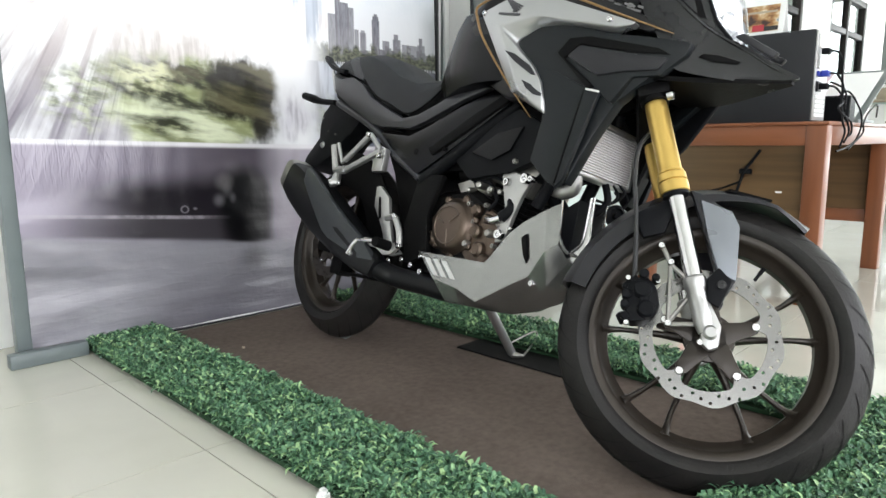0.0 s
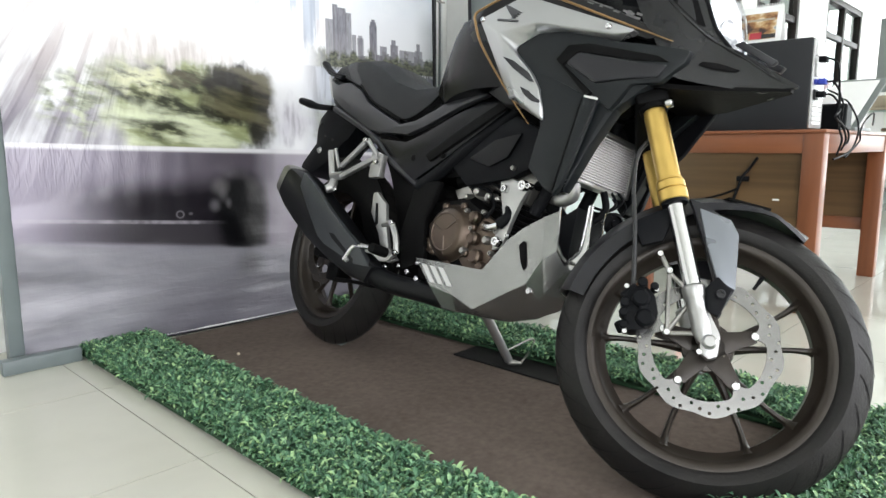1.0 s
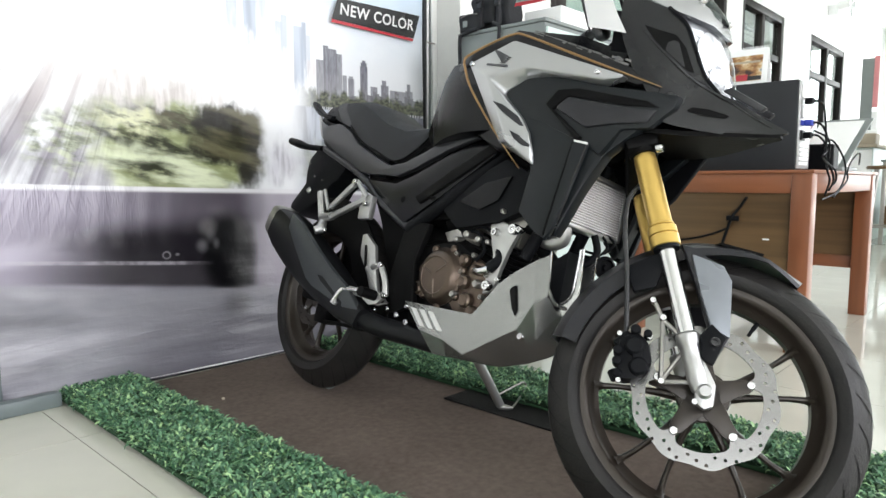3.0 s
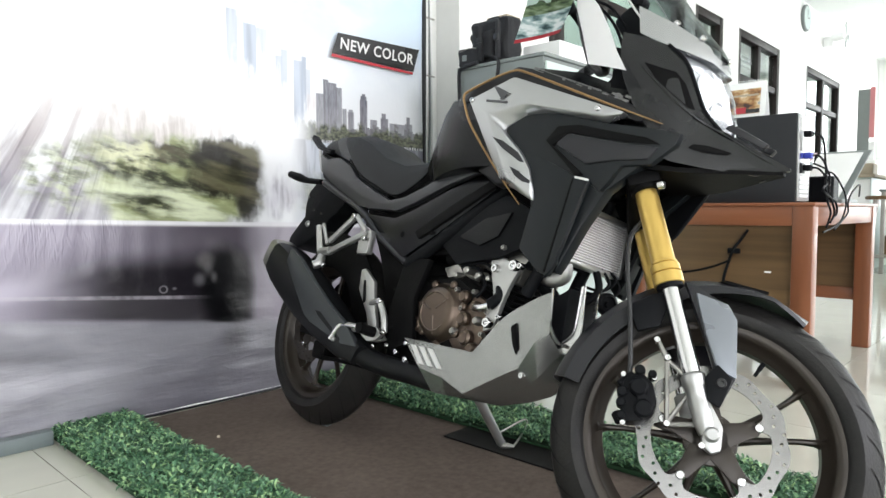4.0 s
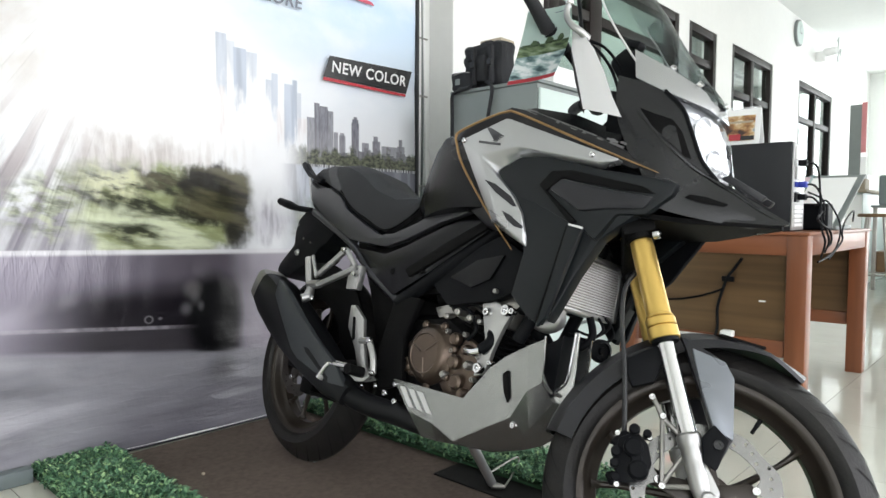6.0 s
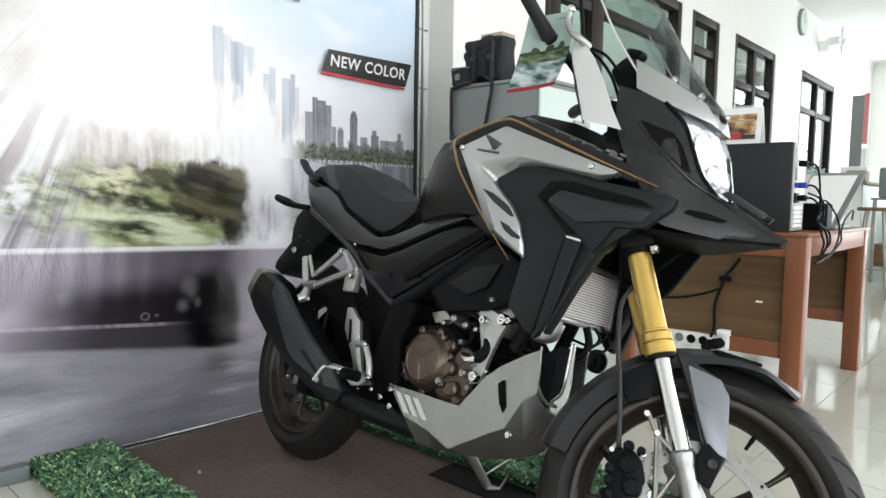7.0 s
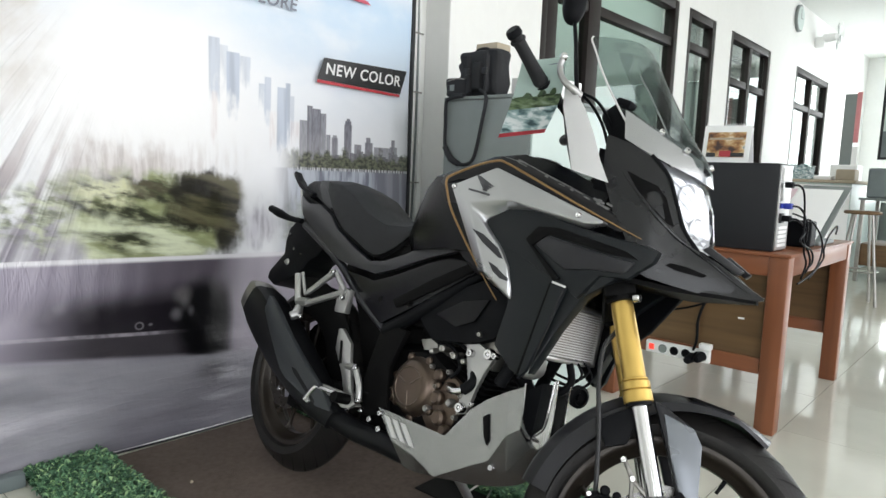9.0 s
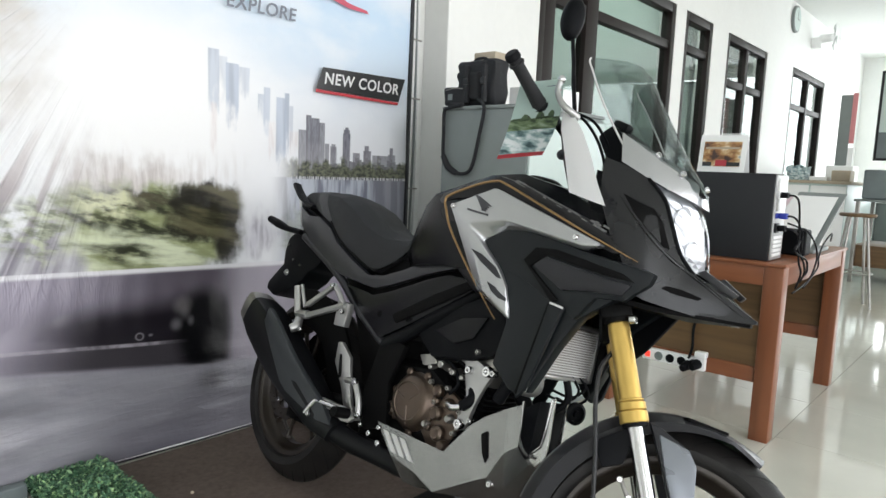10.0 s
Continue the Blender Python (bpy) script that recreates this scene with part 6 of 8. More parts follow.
panel("emblem", [on_cover(x, z, FACE, 0.0025) for x, z in ((0.797, 0.929), (0.855, 0.9215), (0.856, 0.9165), (0.798, 0.924))], M_EMBLEM, "", 0.004, 0)
for x, y, z in ((1.062, -0.172, 0.903), (0.757, -0.256, 0.929)):
    bolt(bike, (x, y, z), 0.006, proud=0.005)

# shrouds beside the radiator
panel("shroud", [(0.837, -0.218, 0.866), (0.880, -0.208, 0.898), (0.954, -0.188, 0.907), (1.069, -0.154, 0.880), (1.183, -0.121, 0.866), (1.226, -0.108, 0.858), (1.218, -0.108, 0.833), (1.173, -0.118, 0.790), (1.118, -0.134, 0.786), (1.080, -0.142, 0.729), (1.049, -0.150, 0.749), (1.017, -0.160, 0.756), (0.928, -0.188, 0.793), (0.877, -0.204, 0.819)], M_SHROUD, "matte black side shroud", 0.02, 0.007)
# Dark plate laid on the shroud as the shade of its recess.
panel("shroud_recess_shade", [(0.952, -0.193, 0.835), (0.975, -0.187, 0.868), (1.02, -0.173, 0.872), (1.165, -0.127, 0.846), (1.19, -0.119, 0.832), (1.12, -0.14, 0.836), (1.0, -0.176, 0.855), (0.968, -0.187, 0.825), (1.04, -0.162, 0.765), (1.03, -0.166, 0.757)], M_DARKMETAL_FILL, "", 0.012, 0.002)
panel("shroud_blade", [(0.975, -0.188, 0.828), (1.0, -0.181, 0.852), (1.12, -0.146, 0.832), (1.188, -0.122, 0.826), (1.170, -0.124, 0.800), (1.10, -0.146, 0.795), (1.045, -0.162, 0.786)], M_DARKGREY, "", 0.018, 0.006)
panel("shroud_lower", [(0.872, -0.204, 0.822), (0.937, -0.187, 0.802), (1.020, -0.163, 0.764), (1.050, -0.154, 0.756), (1.030, -0.155, 0.655), (0.992, -0.158, 0.538), (0.965, -0.163, 0.548), (0.918, -0.178, 0.592), (0.935, -0.184, 0.686), (0.922, -0.193, 0.755)], M_SHROUD, "black lower shroud", 0.02, 0.006)
panel("shroud_edge", [(1.028, -0.170, 0.756), (1.062, -0.162, 0.750), (1.012, -0.166, 0.556), (0.994, -0.168, 0.533)], M_SHROUD, "graphite shroud edge", 0.012, 0.003)
# Pale strip painted as the highlight on the upper edge.
panel("shroud_edge_glint", [(1.032, -0.1715, 0.7565), (1.063, -0.1635, 0.7512), (1.062, -0.1635, 0.7465), (1.032, -0.1715, 0.752)], M_STRIPE, "thin highlight painted along the shroud edge", 0.004, 0.001)
# Thin dark strip as the shade between shroud and edge.
panel("shroud_gap_shade", [(1.026, -0.1695, 0.752), (1.030, -0.1695, 0.752), (0.996, -0.1695, 0.545), (0.992, -0.1695, 0.545)], M_DARKMETAL_FILL, "", 0.006, 0)
panel("shroud_inner", [(1.045, -0.150, 0.765), (1.10, -0.135, 0.805), (1.17, -0.115, 0.805), (1.085, -0.127, 0.735), (1.045, -0.135, 0.655), (1.012, -0.140, 0.575), (1.00, -0.142, 0.548)], M_SHROUD, "black inner shroud", 0.03, 0.006)

# nose, beak and lamp
nose = new("nose_fairing")
nose.parent = bike
nose["label"] = "black nose fairing with pointed beak"
UP = [(1.060, -0.128, 1.098), (1.115, -0.118, 1.080), (1.163, -0.104, 1.056), (1.203, -0.092, 1.015), (1.226, -0.080, 0.965), (1.246, -0.066, 0.915), (1.278, -0.050, 0.878), (1.305, -0.042, 0.864), (1.36, -0.014, 0.830), (1.395, -0.001, 0.807)]
LOW = [(1.085, -0.136, 0.985), (1.115, -0.130, 0.925), (1.145, -0.122, 0.885), (1.168, -0.115, 0.845), (1.182, -0.110, 0.812), (1.205, -0.098, 0.803), (1.25, -0.072, 0.797), (1.295, -0.047, 0.793), (1.345, -0.02, 0.79), (1.395, -0.001, 0.802)]
for side in (-1, 1):
    rows = []
    for f, out in ((0, 0.0), (0.25, 0.007), (0.5, 0.010), (0.75, 0.008), (1, 0.0)):
        rows.append([(u[0] + (w[0] - u[0]) * f, side * (-(u[1] + (w[1] - u[1]) * f) + out * max(0.1, 1 - i / 8)), u[2] + (w[2] - u[2]) * f) for i, (u, w) in enumerate(zip(UP, LOW))])
    bm = loft(rows, closed=False)
    bmesh.ops.recalc_face_normals(bm, faces=bm.faces)
    bmesh.ops.solidify(bm, geom=bm.faces[:], thickness=0.005)
    part("nose_side", bm, M_NOSE, nose)
    # Dark plates, slightly proud, stand in for shade in duct and recess.
    part("nose_duct_shade", slab([(x, side * y, z) for x, y, z in ((1.231, 0.086, 0.834), (1.242, 0.085, 0.841), (1.268, 0.070, 0.840), (1.303, 0.048, 0.831), (1.296, 0.050, 0.825), (1.257, 0.074, 0.828))], 0.010, 0.002, dirn=(0, -side, 0)), M_DARKMETAL_FILL, nose)
    part("nose_recess_shade", slab([(x, side * y, z) for x, y, z in ((1.124, 0.1275, 1.018), (1.158, 0.1180, 1.004), (1.190, 0.1040, 0.994), (1.209, 0.0940, 0.970), (1.231, 0.0810, 0.915), (1.220, 0.0890, 0.918), (1.193, 0.1065, 0.942), (1.160, 0.1200, 0.972))], 0.006, 0.0015, dirn=(0, -side, 0)), M_DARKMETAL_FILL, nose)
    part("nose_ridge", tube([(x, side * y, z) for x, y, z in ((1.108, 0.131, 1.022), (1.152, 0.121, 0.978), (1.193, 0.104, 0.936), (1.233, 0.077, 0.900), (1.266, 0.057, 0.879), (1.307, 0.040, 0.855), (1.345, 0.021, 0.830), (1.384, 0.007, 0.807))], [0.001, 0.003, 0.0045, 0.0045, 0.004, 0.0035, 0.003, 0.001], 8, 5), M_NOSE, nose)
    part("nose_fin", slab([(x, side * y, z) for x, y, z in ((1.285, 0.058, 0.880), (1.30, 0.054, 0.888), (1.362, 0.024, 0.852), (1.352, 0.026, 0.842))], 0.012, 0.003, dirn=(0, -side, 0)), M_DARKGREY, nose)
part("beak", loft([[(1.18, -0.105, 0.81), (1.18, -0.10, 0.86), (1.18, 0.10, 0.86), (1.18, 0.105, 0.81)], [(1.28, -0.055, 0.80), (1.28, -0.05, 0.872), (1.28, 0.05, 0.872), (1.28, 0.055, 0.80)], [(1.345, -0.022, 0.796), (1.345, -0.02, 0.838), (1.345, 0.02, 0.838), (1.345, 0.022, 0.796)], [(1.40, -0.003, 0.803), (1.40, -0.003, 0.808), (1.40, 0.003, 0.808), (1.40, 0.003, 0.803)]]), M_NOSE, nose)
part("beak_under", loft([[(1.10, -0.12, 0.80), (1.10, 0.12, 0.80), (1.10, 0.12, 0.79), (1.10, -0.12, 0.79)], [(1.23, -0.075, 0.795), (1.23, 0.075, 0.795), (1.23, 0.075, 0.785), (1.23, -0.075, 0.785)], [(1.39, -0.006, 0.80), (1.39, 0.006, 0.80), (1.39, 0.006, 0.794), (1.39, -0.006, 0.794)]]), M_DARKMETAL_FILL, nose)
part("inner_cowl", loft([[(1.04, -0.10, 0.82), (1.04, -0.12, 1.07), (1.04, 0.12, 1.07), (1.04, 0.10, 0.82)], [(1.16, -0.09, 0.82), (1.16, -0.085, 1.045), (1.16, 0.085, 1.045), (1.16, 0.09, 0.82)], [(1.21, -0.06, 0.86), (1.21, -0.055, 1.01), (1.21, 0.055, 1.01), (1.21, 0.06, 0.86)]]), M_BLACK, nose)
part("left_flap", slab([(1.05, 0.13, 0.80), (1.20, 0.095, 0.80), (1.12, 0.12, 0.70), (1.04, 0.125, 0.62), (1.0, 0.13, 0.64)], 0.01, 0.003, dirn=(0, 1, 0)), M_BLACK, nose)
part("visor", loft([[(1.087, -0.125, 1.155), (1.080, 0, 1.160), (1.087, 0.125, 1.155), (1.101, 0.125, 1.089), (1.101, -0.125, 1.089)], [(1.168, -0.100, 1.106), (1.178, 0, 1.112), (1.168, 0.100, 1.106), (1.155, 0.104, 1.062), (1.155, -0.104, 1.062)], [(1.215, -0.070, 1.070), (1.224, 0, 1.076), (1.215, 0.070, 1.070), (1.206, 0.080, 1.040), (1.206, -0.080, 1.040)], [(1.233, -0.035, 1.046), (1.238, 0, 1.049), (1.233, 0.035, 1.046), (1.236, 0.045, 1.030), (1.236, -0.045, 1.030)]]), M_TANKSILVER, nose, "satin silver headlamp visor")
part("dash", add_box(bmesh.new(), -0.03, 0.03, -0.085, 0.085, -0.05, 0.05, 0.015, pose(1.04, 0, 1.14, 0, -35)), M_BLACK, nose, "black instrument pod")
part("screen_pad", add_box(bmesh.new(), -0.022, 0.022, -0.125, -0.095, -0.010, 0.010, 0.008, pose(1.075, 0, 1.172, 0, 20)), M_BLACK, nose)
lamp = new("headlamp")
lamp.parent = bike
lamp["label"] = "clear faceted headlamp"
LAMP = [(1.163, 0.102, 1.200, 1.056), (1.203, 0.090, 1.238, 1.022), (1.226, 0.078, 1.264, 0.968), (1.246, 0.064, 1.278, 0.912), (1.270, 0.046, 1.278, 0.884)]
lens_rows = []
for k in range(13):
    q = min(k / 3, 3.999)
    n, w = int(q), q - int(q)
    ex, ey, mx, mz = [LAMP[n][c] * (1 - w) + LAMP[n + 1][c] * w for c in range(4)]
    lens_rows.append([(mx - (mx - ex) * abs(s) ** 1.8, s * ey, mz) for s in (-1, -0.8, -0.6, -0.4, -0.2, 0, 0.2, 0.4, 0.6, 0.8, 1)])
part("lens", loft(lens_rows, closed=False), M_LENS, lamp, "clear lamp glass")
part("reflector", loft([[(x - 0.018 + 0.007 * ((i + j) % 2), y * 0.96, z) for j, (x, y, z) in enumerate(r)] for i, r in enumerate(lens_rows)], closed=False), M_REFLECTOR, lamp, "bright faceted lamp reflector", smooth=False)
for y, z, r in ((-0.040, 0.990, 0.027), (0.040, 0.990, 0.027), (-0.026, 0.928, 0.021), (0.026, 0.928, 0.021)):
    part("lamp_bowl", lathe([(0.004, -0.004), (r * 0.5, 0.0), (r * 0.8, 0.006), (r, 0.014), (r + 0.001, 0.013), (r * 0.85, 0.004), (0.0, -0.008)], along((1.213 if z > 0.95 else 1.238, y, z), (1.3, y * 1.25, z - 0.008)), 20), M_REFLECTOR, lamp)
    part("bulb", lathe([(0, 0.012), (0.006, 0.010), (0.008, 0.0), (0.008, -0.006), (0, -0.006)], along((1.215 if z > 0.95 else 1.240, y, z), (1.3, y * 1.25, z - 0.008)), 14), M_CHROME, lamp)
part("lamp_bezel", tube([(1.163, -0.105, 1.058), (1.203, -0.093, 1.018), (1.226, -0.081, 0.966), (1.247, -0.067, 0.914), (1.277, -0.05, 0.876)], 0.004, 8, 5), M_BLACK, lamp)

# windscreen
secs = []
for x, hw, z in ((1.240, 0.066, 1.058), (1.228, 0.092, 1.080), (1.19, 0.118, 1.125), (1.145, 0.130, 1.185), (1.10, 0.135, 1.25), (1.058, 0.128, 1.315), (1.036, 0.120, 1.345), (1.026, 0.112, 1.358)):
    secs.append([(x - 0.085 * (abs(s) ** 2.2) * min(1, hw / 0.12), s * hw, z - 0.012 * s * s) for s in (-1, -0.75, -0.5, -0.25, 0, 0.25, 0.5, 0.75, 1)])
bm = loft(secs, closed=False)
bmesh.ops.solidify(bm, geom=bm.faces[:], thickness=0.003)
# Pale tubes put the edge glint of the clear screen into colour.
for s in (0, 8):
    part("screen_edge_glint", tube([q[s] for q in secs], 0.0022, 8, 4), M_STRIPE, bike, "pale tube drawn as the glint along the screen edge")
screen = part("windscreen", bm, M_SCREEN, bike, "smoked clear windscreen")
part("screen_base", loft([[(x - 0.085 * (abs(s) ** 2.2), s * hw, z) for s in (-1, -0.5, 0, 0.5, 1)] for x, hw, z in ((1.244, 0.060, 1.050), (1.222, 0.08, 1.078), (1.20, 0.08, 1.10))], closed=False), M_BLACK, bike, "black screen base")
for y, x, z in ((-0.085, 1.16, 1.115), (0.085, 1.16, 1.115), (-0.06, 1.212, 1.082), (0.06, 1.212, 1.082)):
    bolt(bike, (x, y, z), 0.007, (0.8, math.copysign(0.3, y), 0.5))

# handlebar and controls
bar = new("handlebar")
bar.parent = bike
bar["label"] = "handlebar with black rubber grips, turned left"
gi, ge = Vector((0.913, -0.213, 1.190)), Vector((0.906, -0.325, 1.255))
part("grip", tube([ge, ge.lerp(gi, 0.08), ge.lerp(gi, 0.5), gi], [0.0165, 0.0140, 0.0145, 0.0180], 18, 5), M_SEAT, bar, "black rubber grip")
for f in (0.10, 0.94):
    part("grip_flange", lathe([(0.012, -0.003), (0.0175, -0.003), (0.0185, 0.0), (0.0175, 0.003), (0.012, 0.003)], along(ge.lerp(gi, f), gi), 20), M_SEAT, bar)
part("bar_end", rod(ge + (ge - gi).normalized() * 0.016, ge - (ge - gi).normalized() * 0.002, 0.0165, 0.018, 18, 0.003), M_BLACK, bar)
part("switch_pod", tube([gi, gi + Vector((0.004, 0.02, -0.012)), gi + Vector((0.006, 0.05, -0.028))], [0.022, 0.026, 0.022], 14, 4), M_BLACK, bar)
part("bar_tube", tube([gi, (0.93, -0.14, 1.16), (0.945, -0.07, 1.11), (0.93, 0.0, 1.09), (0.86, 0.07, 1.12), (0.76, 0.16, 1.19), (0.66, 0.24, 1.22)], 0.011, 12, 6), M_DARKMETAL_FILL, bar)
part("grip", tube([(0.72, 0.195, 1.205), (0.66, 0.24, 1.22), (0.62, 0.275, 1.228)], 0.0165, 16, 4), M_SEAT, bar)
part("brake_lever", tube([(1.002, -0.185, 1.168), (0.999, -0.208, 1.174), (0.986, -0.219, 1.184), (0.968, -0.221, 1.204), (0.960, -0.221, 1.225), (0.962, -0.219, 1.243)], [0.010, 0.0080, 0.0075, 0.0070, 0.0065, 0.0070], 10, 5), M_ALU, bar, "polished brake lever")
bm = bmesh.new()
bmesh.ops.create_uvsphere(bm, u_segments=14, v_segments=10, radius=0.0095, matrix=Matrix.Translation((0.963, -0.219, 1.247)))
part("lever_ball", bm, M_CHROME, bar)
for dx in (0, 0.022):
    part("cable", tube([(0.925 + dx, -0.13, 1.215 - dx * 0.5), (0.965 + dx, -0.10, 1.19), (1.005 + dx, -0.085, 1.14), (1.03 + dx, -0.07, 1.08)], 0.0036, 8, 6), M_BLACK, bar, "black control cable")
mir = new("mirror")
mir.parent = bike
mir["label"] = "round-cornered black rear-view mirror on a stem"
part("mirror_stem", tube([(0.76, 0.16, 1.20), (0.697, 0.16, 1.399), (0.655, 0.185, 1.49), (0.618, 0.2, 1.575)], 0.0065, 10, 5), M_BLACK, mir)
bm = bmesh.new()
add_lathe(bm, [(0, 0.034), (0.02, 0.032), (0.04, 0.024), (0.05, 0.012), (0.052, 0.0), (0.048, -0.004), (0, -0.004)], Matrix.Translation((0.600, 0.2, 1.642)) @ Matrix.Rotation(radians(-40), 4, "Z") @ Matrix.Rotation(radians(90), 4, "Y") @ Matrix.Diagonal((1.35, 0.72, 1, 1)), 32)
part("mirror_shell", bm, M_BLACK, mir)

# side stand
stand = new("side_stand")
stand.parent = bike
inv = BIKE.inverted()
foot_l, top_l = inv @ Vector((0.938, -0.722, 0.028)), Vector((0.605, 0.082, 0.250))
part("stand_leg", tube([top_l, top_l.lerp(foot_l, 0.5), foot_l], [0.015, 0.014, 0.013], 14, 3), M_ALU, stand, "bare metal side stand leg")
part("stand_foot", tube([inv @ Vector(q) for q in ((0.934, -0.722, 0.024), (0.945, -0.738, 0.022), (0.957, -0.756, 0.021))], [0.010, 0.009, 0.004], 10, 4), M_STEEL, stand, "worn steel stand foot")
part("stand_loop", tube([inv @ Vector(q) for q in ((0.925, -0.712, 0.054), (1.060, -0.706, 0.063), (1.088, -0.706, 0.056), (1.078, -0.712, 0.044), (1.000, -0.740, 0.028), (0.957, -0.754, 0.023))], 0.0032, 8, 6), M_STEEL, stand, "bent steel wire loop")

# ---- display mat ----
tagged(mesh_object("carpet", box(0.09, 1.24, -1.74, 0.34, 0.001, 0.007, 0.002), M_CARPET), "worn brown carpet mat lying on the tiles", "carpet")
tagged(mesh_object("rubber_mat", box(0.905, 1.06, -0.95, -0.52, 0.0072, 0.0125, 0.002, pose(0, 0, 0)), M_RUBBERMAT), "small black rubber mat under the side stand", "mat")


def leaf_strip(x0, x1, y0, y1, seed, count):
    """A strip of artificial box leaves: a dark backing and many small folded leaves on sprigs."""
    rnd = random.Random(seed)
    verts, faces = [], []
    for _ in range(count):
        cx, cy = rnd.uniform(x0 + 0.008, x1 - 0.008), rnd.uniform(y0 + 0.008, y1 - 0.008)
        edge = min(cx - x0, x1 - cx, cy - y0, y1 - cy)
        top = 0.036 + 0.016 * noise.noise(Vector((cx * 14, cy * 14, seed))) + (0 if edge > 0.02 else -0.012)
        z = 0.012 + max(0.004, top) * rnd.uniform(0.45, 1.05)
        yaw, pitch, size = rnd.uniform(0, 6.283), rnd.uniform(0.15, 1.1), rnd.uniform(0.016, 0.029)
        d = Vector((math.cos(yaw) * math.cos(pitch), math.sin(yaw) * math.cos(pitch), math.sin(pitch)))
        s = Vector((-math.sin(yaw), math.cos(yaw), rnd.uniform(-0.4, 0.4))).normalized()
        u = s.cross(d) * -1
        c = Vector((cx, cy, z - 0.004))
        w = size * rnd.uniform(0.12, 0.18)
        low = pitch - rnd.uniform(0.7, 1.5)
        e = Vector((math.cos(yaw) * math.cos(low), math.sin(yaw) * math.cos(low), math.sin(low)))
        a, tip = c + d * size * 0.42, c + d * size * 0.62 + e * size * 0.46
        b = c + d * size * 0.68 + e * size * 0.12
        pts = [c, a + s * w + u * w * 0.3, a, a - s * w + u * w * 0.3, b + s * w * 0.75 + u * w * 0.2, b, b - s * w * 0.75 + u * w * 0.2, tip]
        n = len(verts)
        verts += [tuple(p) for p in pts]
        faces += [(n, n + 2, n + 1), (n, n + 3, n + 2), (n + 1, n + 2, n + 5, n + 4), (n + 2, n + 3, n + 6, n + 5), (n + 4, n + 5, n + 7), (n + 5, n + 6, n + 7)]
    g = thing("grass_strip", Matrix(), "strip of green artificial leaves edging the carpet", "artificial grass", "leaf strips round the carpet")
    back = part("backing", box(x0 + 0.006, x1 - 0.006, y0 + 0.006, y1 - 0.006, 0.0075, 0.020, 0.003), M_GRASSBASE, g, smooth=False)
    me = bpy.data.meshes.new("leaves")
    me.from_pydata(verts, [], faces)
    me.materials.append(M_LEAVES)
    lv = new("leaves", me)
    lv.parent = g
    tagged(lv, "small glossy green plastic leaves", kind="stuff")
    return g


leaf_strip(0.060, 0.310, -1.74, 0.375, 3, 30000)
leaf_strip(1.02, 1.265, -1.74, 0.32, 4, 22000)
leaf_strip(0.310, 1.02, -1.80, -1.50, 5, 10000)

bm = bmesh.new()
bmesh.ops.create_icosphere(bm, subdivisions=3, radius=0.012, matrix=Matrix.Translation((0.060, -0.961, 0.010)))
for v in bm.verts:
    v.co += 0.006 * noise.noise_vector(v.co * 160)
    v.co.z = max(v.co.z, 0.0005)
tagged(mesh_object("paper_scrap", bm, M_WHITE), "small crumpled white scrap on the tiles", "scrap")



def crumb(x, y, z, r, mat, name, label):
    """A small torn scrap lying on the carpet."""
    bm = bmesh.new()
    bmesh.ops.create_icosphere(bm, subdivisions=2, radius=r, matrix=Matrix.Translation((x, y, z + r * 0.4)))
    for v in bm.verts:
        v.co += r * 0.7 * noise.noise_vector(v.co * 120)
        v.co.z = max(v.co.z, z)
    return tagged(mesh_object(name, bm, mat), label, "scrap")


crumb(0.726, -0.165, 0.0072, 0.014, M_GREYBOX, "plastic_scrap", "small dull plastic scrap beside the rear tyre")
crumb(0.424, -0.010, 0.0072, 0.006, M_BEIGE, "paper_crumb", "tiny pale paper crumb on the brown carpet")

# ---- banner with its frame ----
ban = thing("banner_stand", pose(0, 0.375, 0), "large printed vinyl banner on a grey steel frame", "banner")
bm = bmesh.new()
nx, nz = 120, 150
zt = 2.55
grid = []
for j in range(nz + 1):
    row = []
    for i in range(nx + 1):
        f, g = i / nx, j / nz
        x = -0.085 + 1.80 * f
        z = 0.006 + 0.012 * max(0, 1 - f * 5) + (zt - 0.008) * g
        low = max(0, 1 - z / 0.75)
        left = max(0, 1 - f * 4)
        y = 0.008 * left * math.sin(z * 38 + 3 * noise.noise(Vector((f * 6, z * 5, 1)))) * (0.4 + low)
        y += 0.005 * noise.noise(Vector((x * 7, z * 16, 0))) * (0.25 + low) + 0.010 * noise.noise(Vector((x * 2.2, z * 1.6, 3)))
        y += 0.0022 * math.sin(x * 62 + 5 * noise.noise(Vector((x * 3, z * 2, 7)))) * (math.exp(-((z - 0.62) / 0.10) ** 2) + 0.8 * max(0, 1 - f * 2.2) * math.exp(-((z - 1.0) / 0.35) ** 2)) + 0.004 * low * noise.noise(Vector((x * 5, z * 38, 2))) - 0.02 * low * math.sin(math.pi * f)
        row.append(bm.verts.new((x, y, z)))
    grid.append(row)
for j in range(nz):
    for i in range(nx):
        bm.faces.new((grid[j][i], grid[j][i + 1], grid[j + 1][i + 1], grid[j + 1][i]))
sheet = part("banner_sheet", bm, M_BANNER, ban, "glossy vinyl print of a city skyline, trees and a speeding car")
part("frame_post", box(-0.125, -0.083, 0.0, 0.045, 0.0, zt, 0.004), M_GREYMETAL, ban, "grey steel post")
part("frame_post", box(1.716, 1.734, -0.012, 0.035, 0.0, zt, 0.003), M_FRAMEDARK, ban, "thin black edge strip")
part("frame_foot", box(-0.16, 0.06, -0.06, -0.015, 0.0, 0.045, 0.005), M_GREYMETAL, ban, "grey steel foot bar")
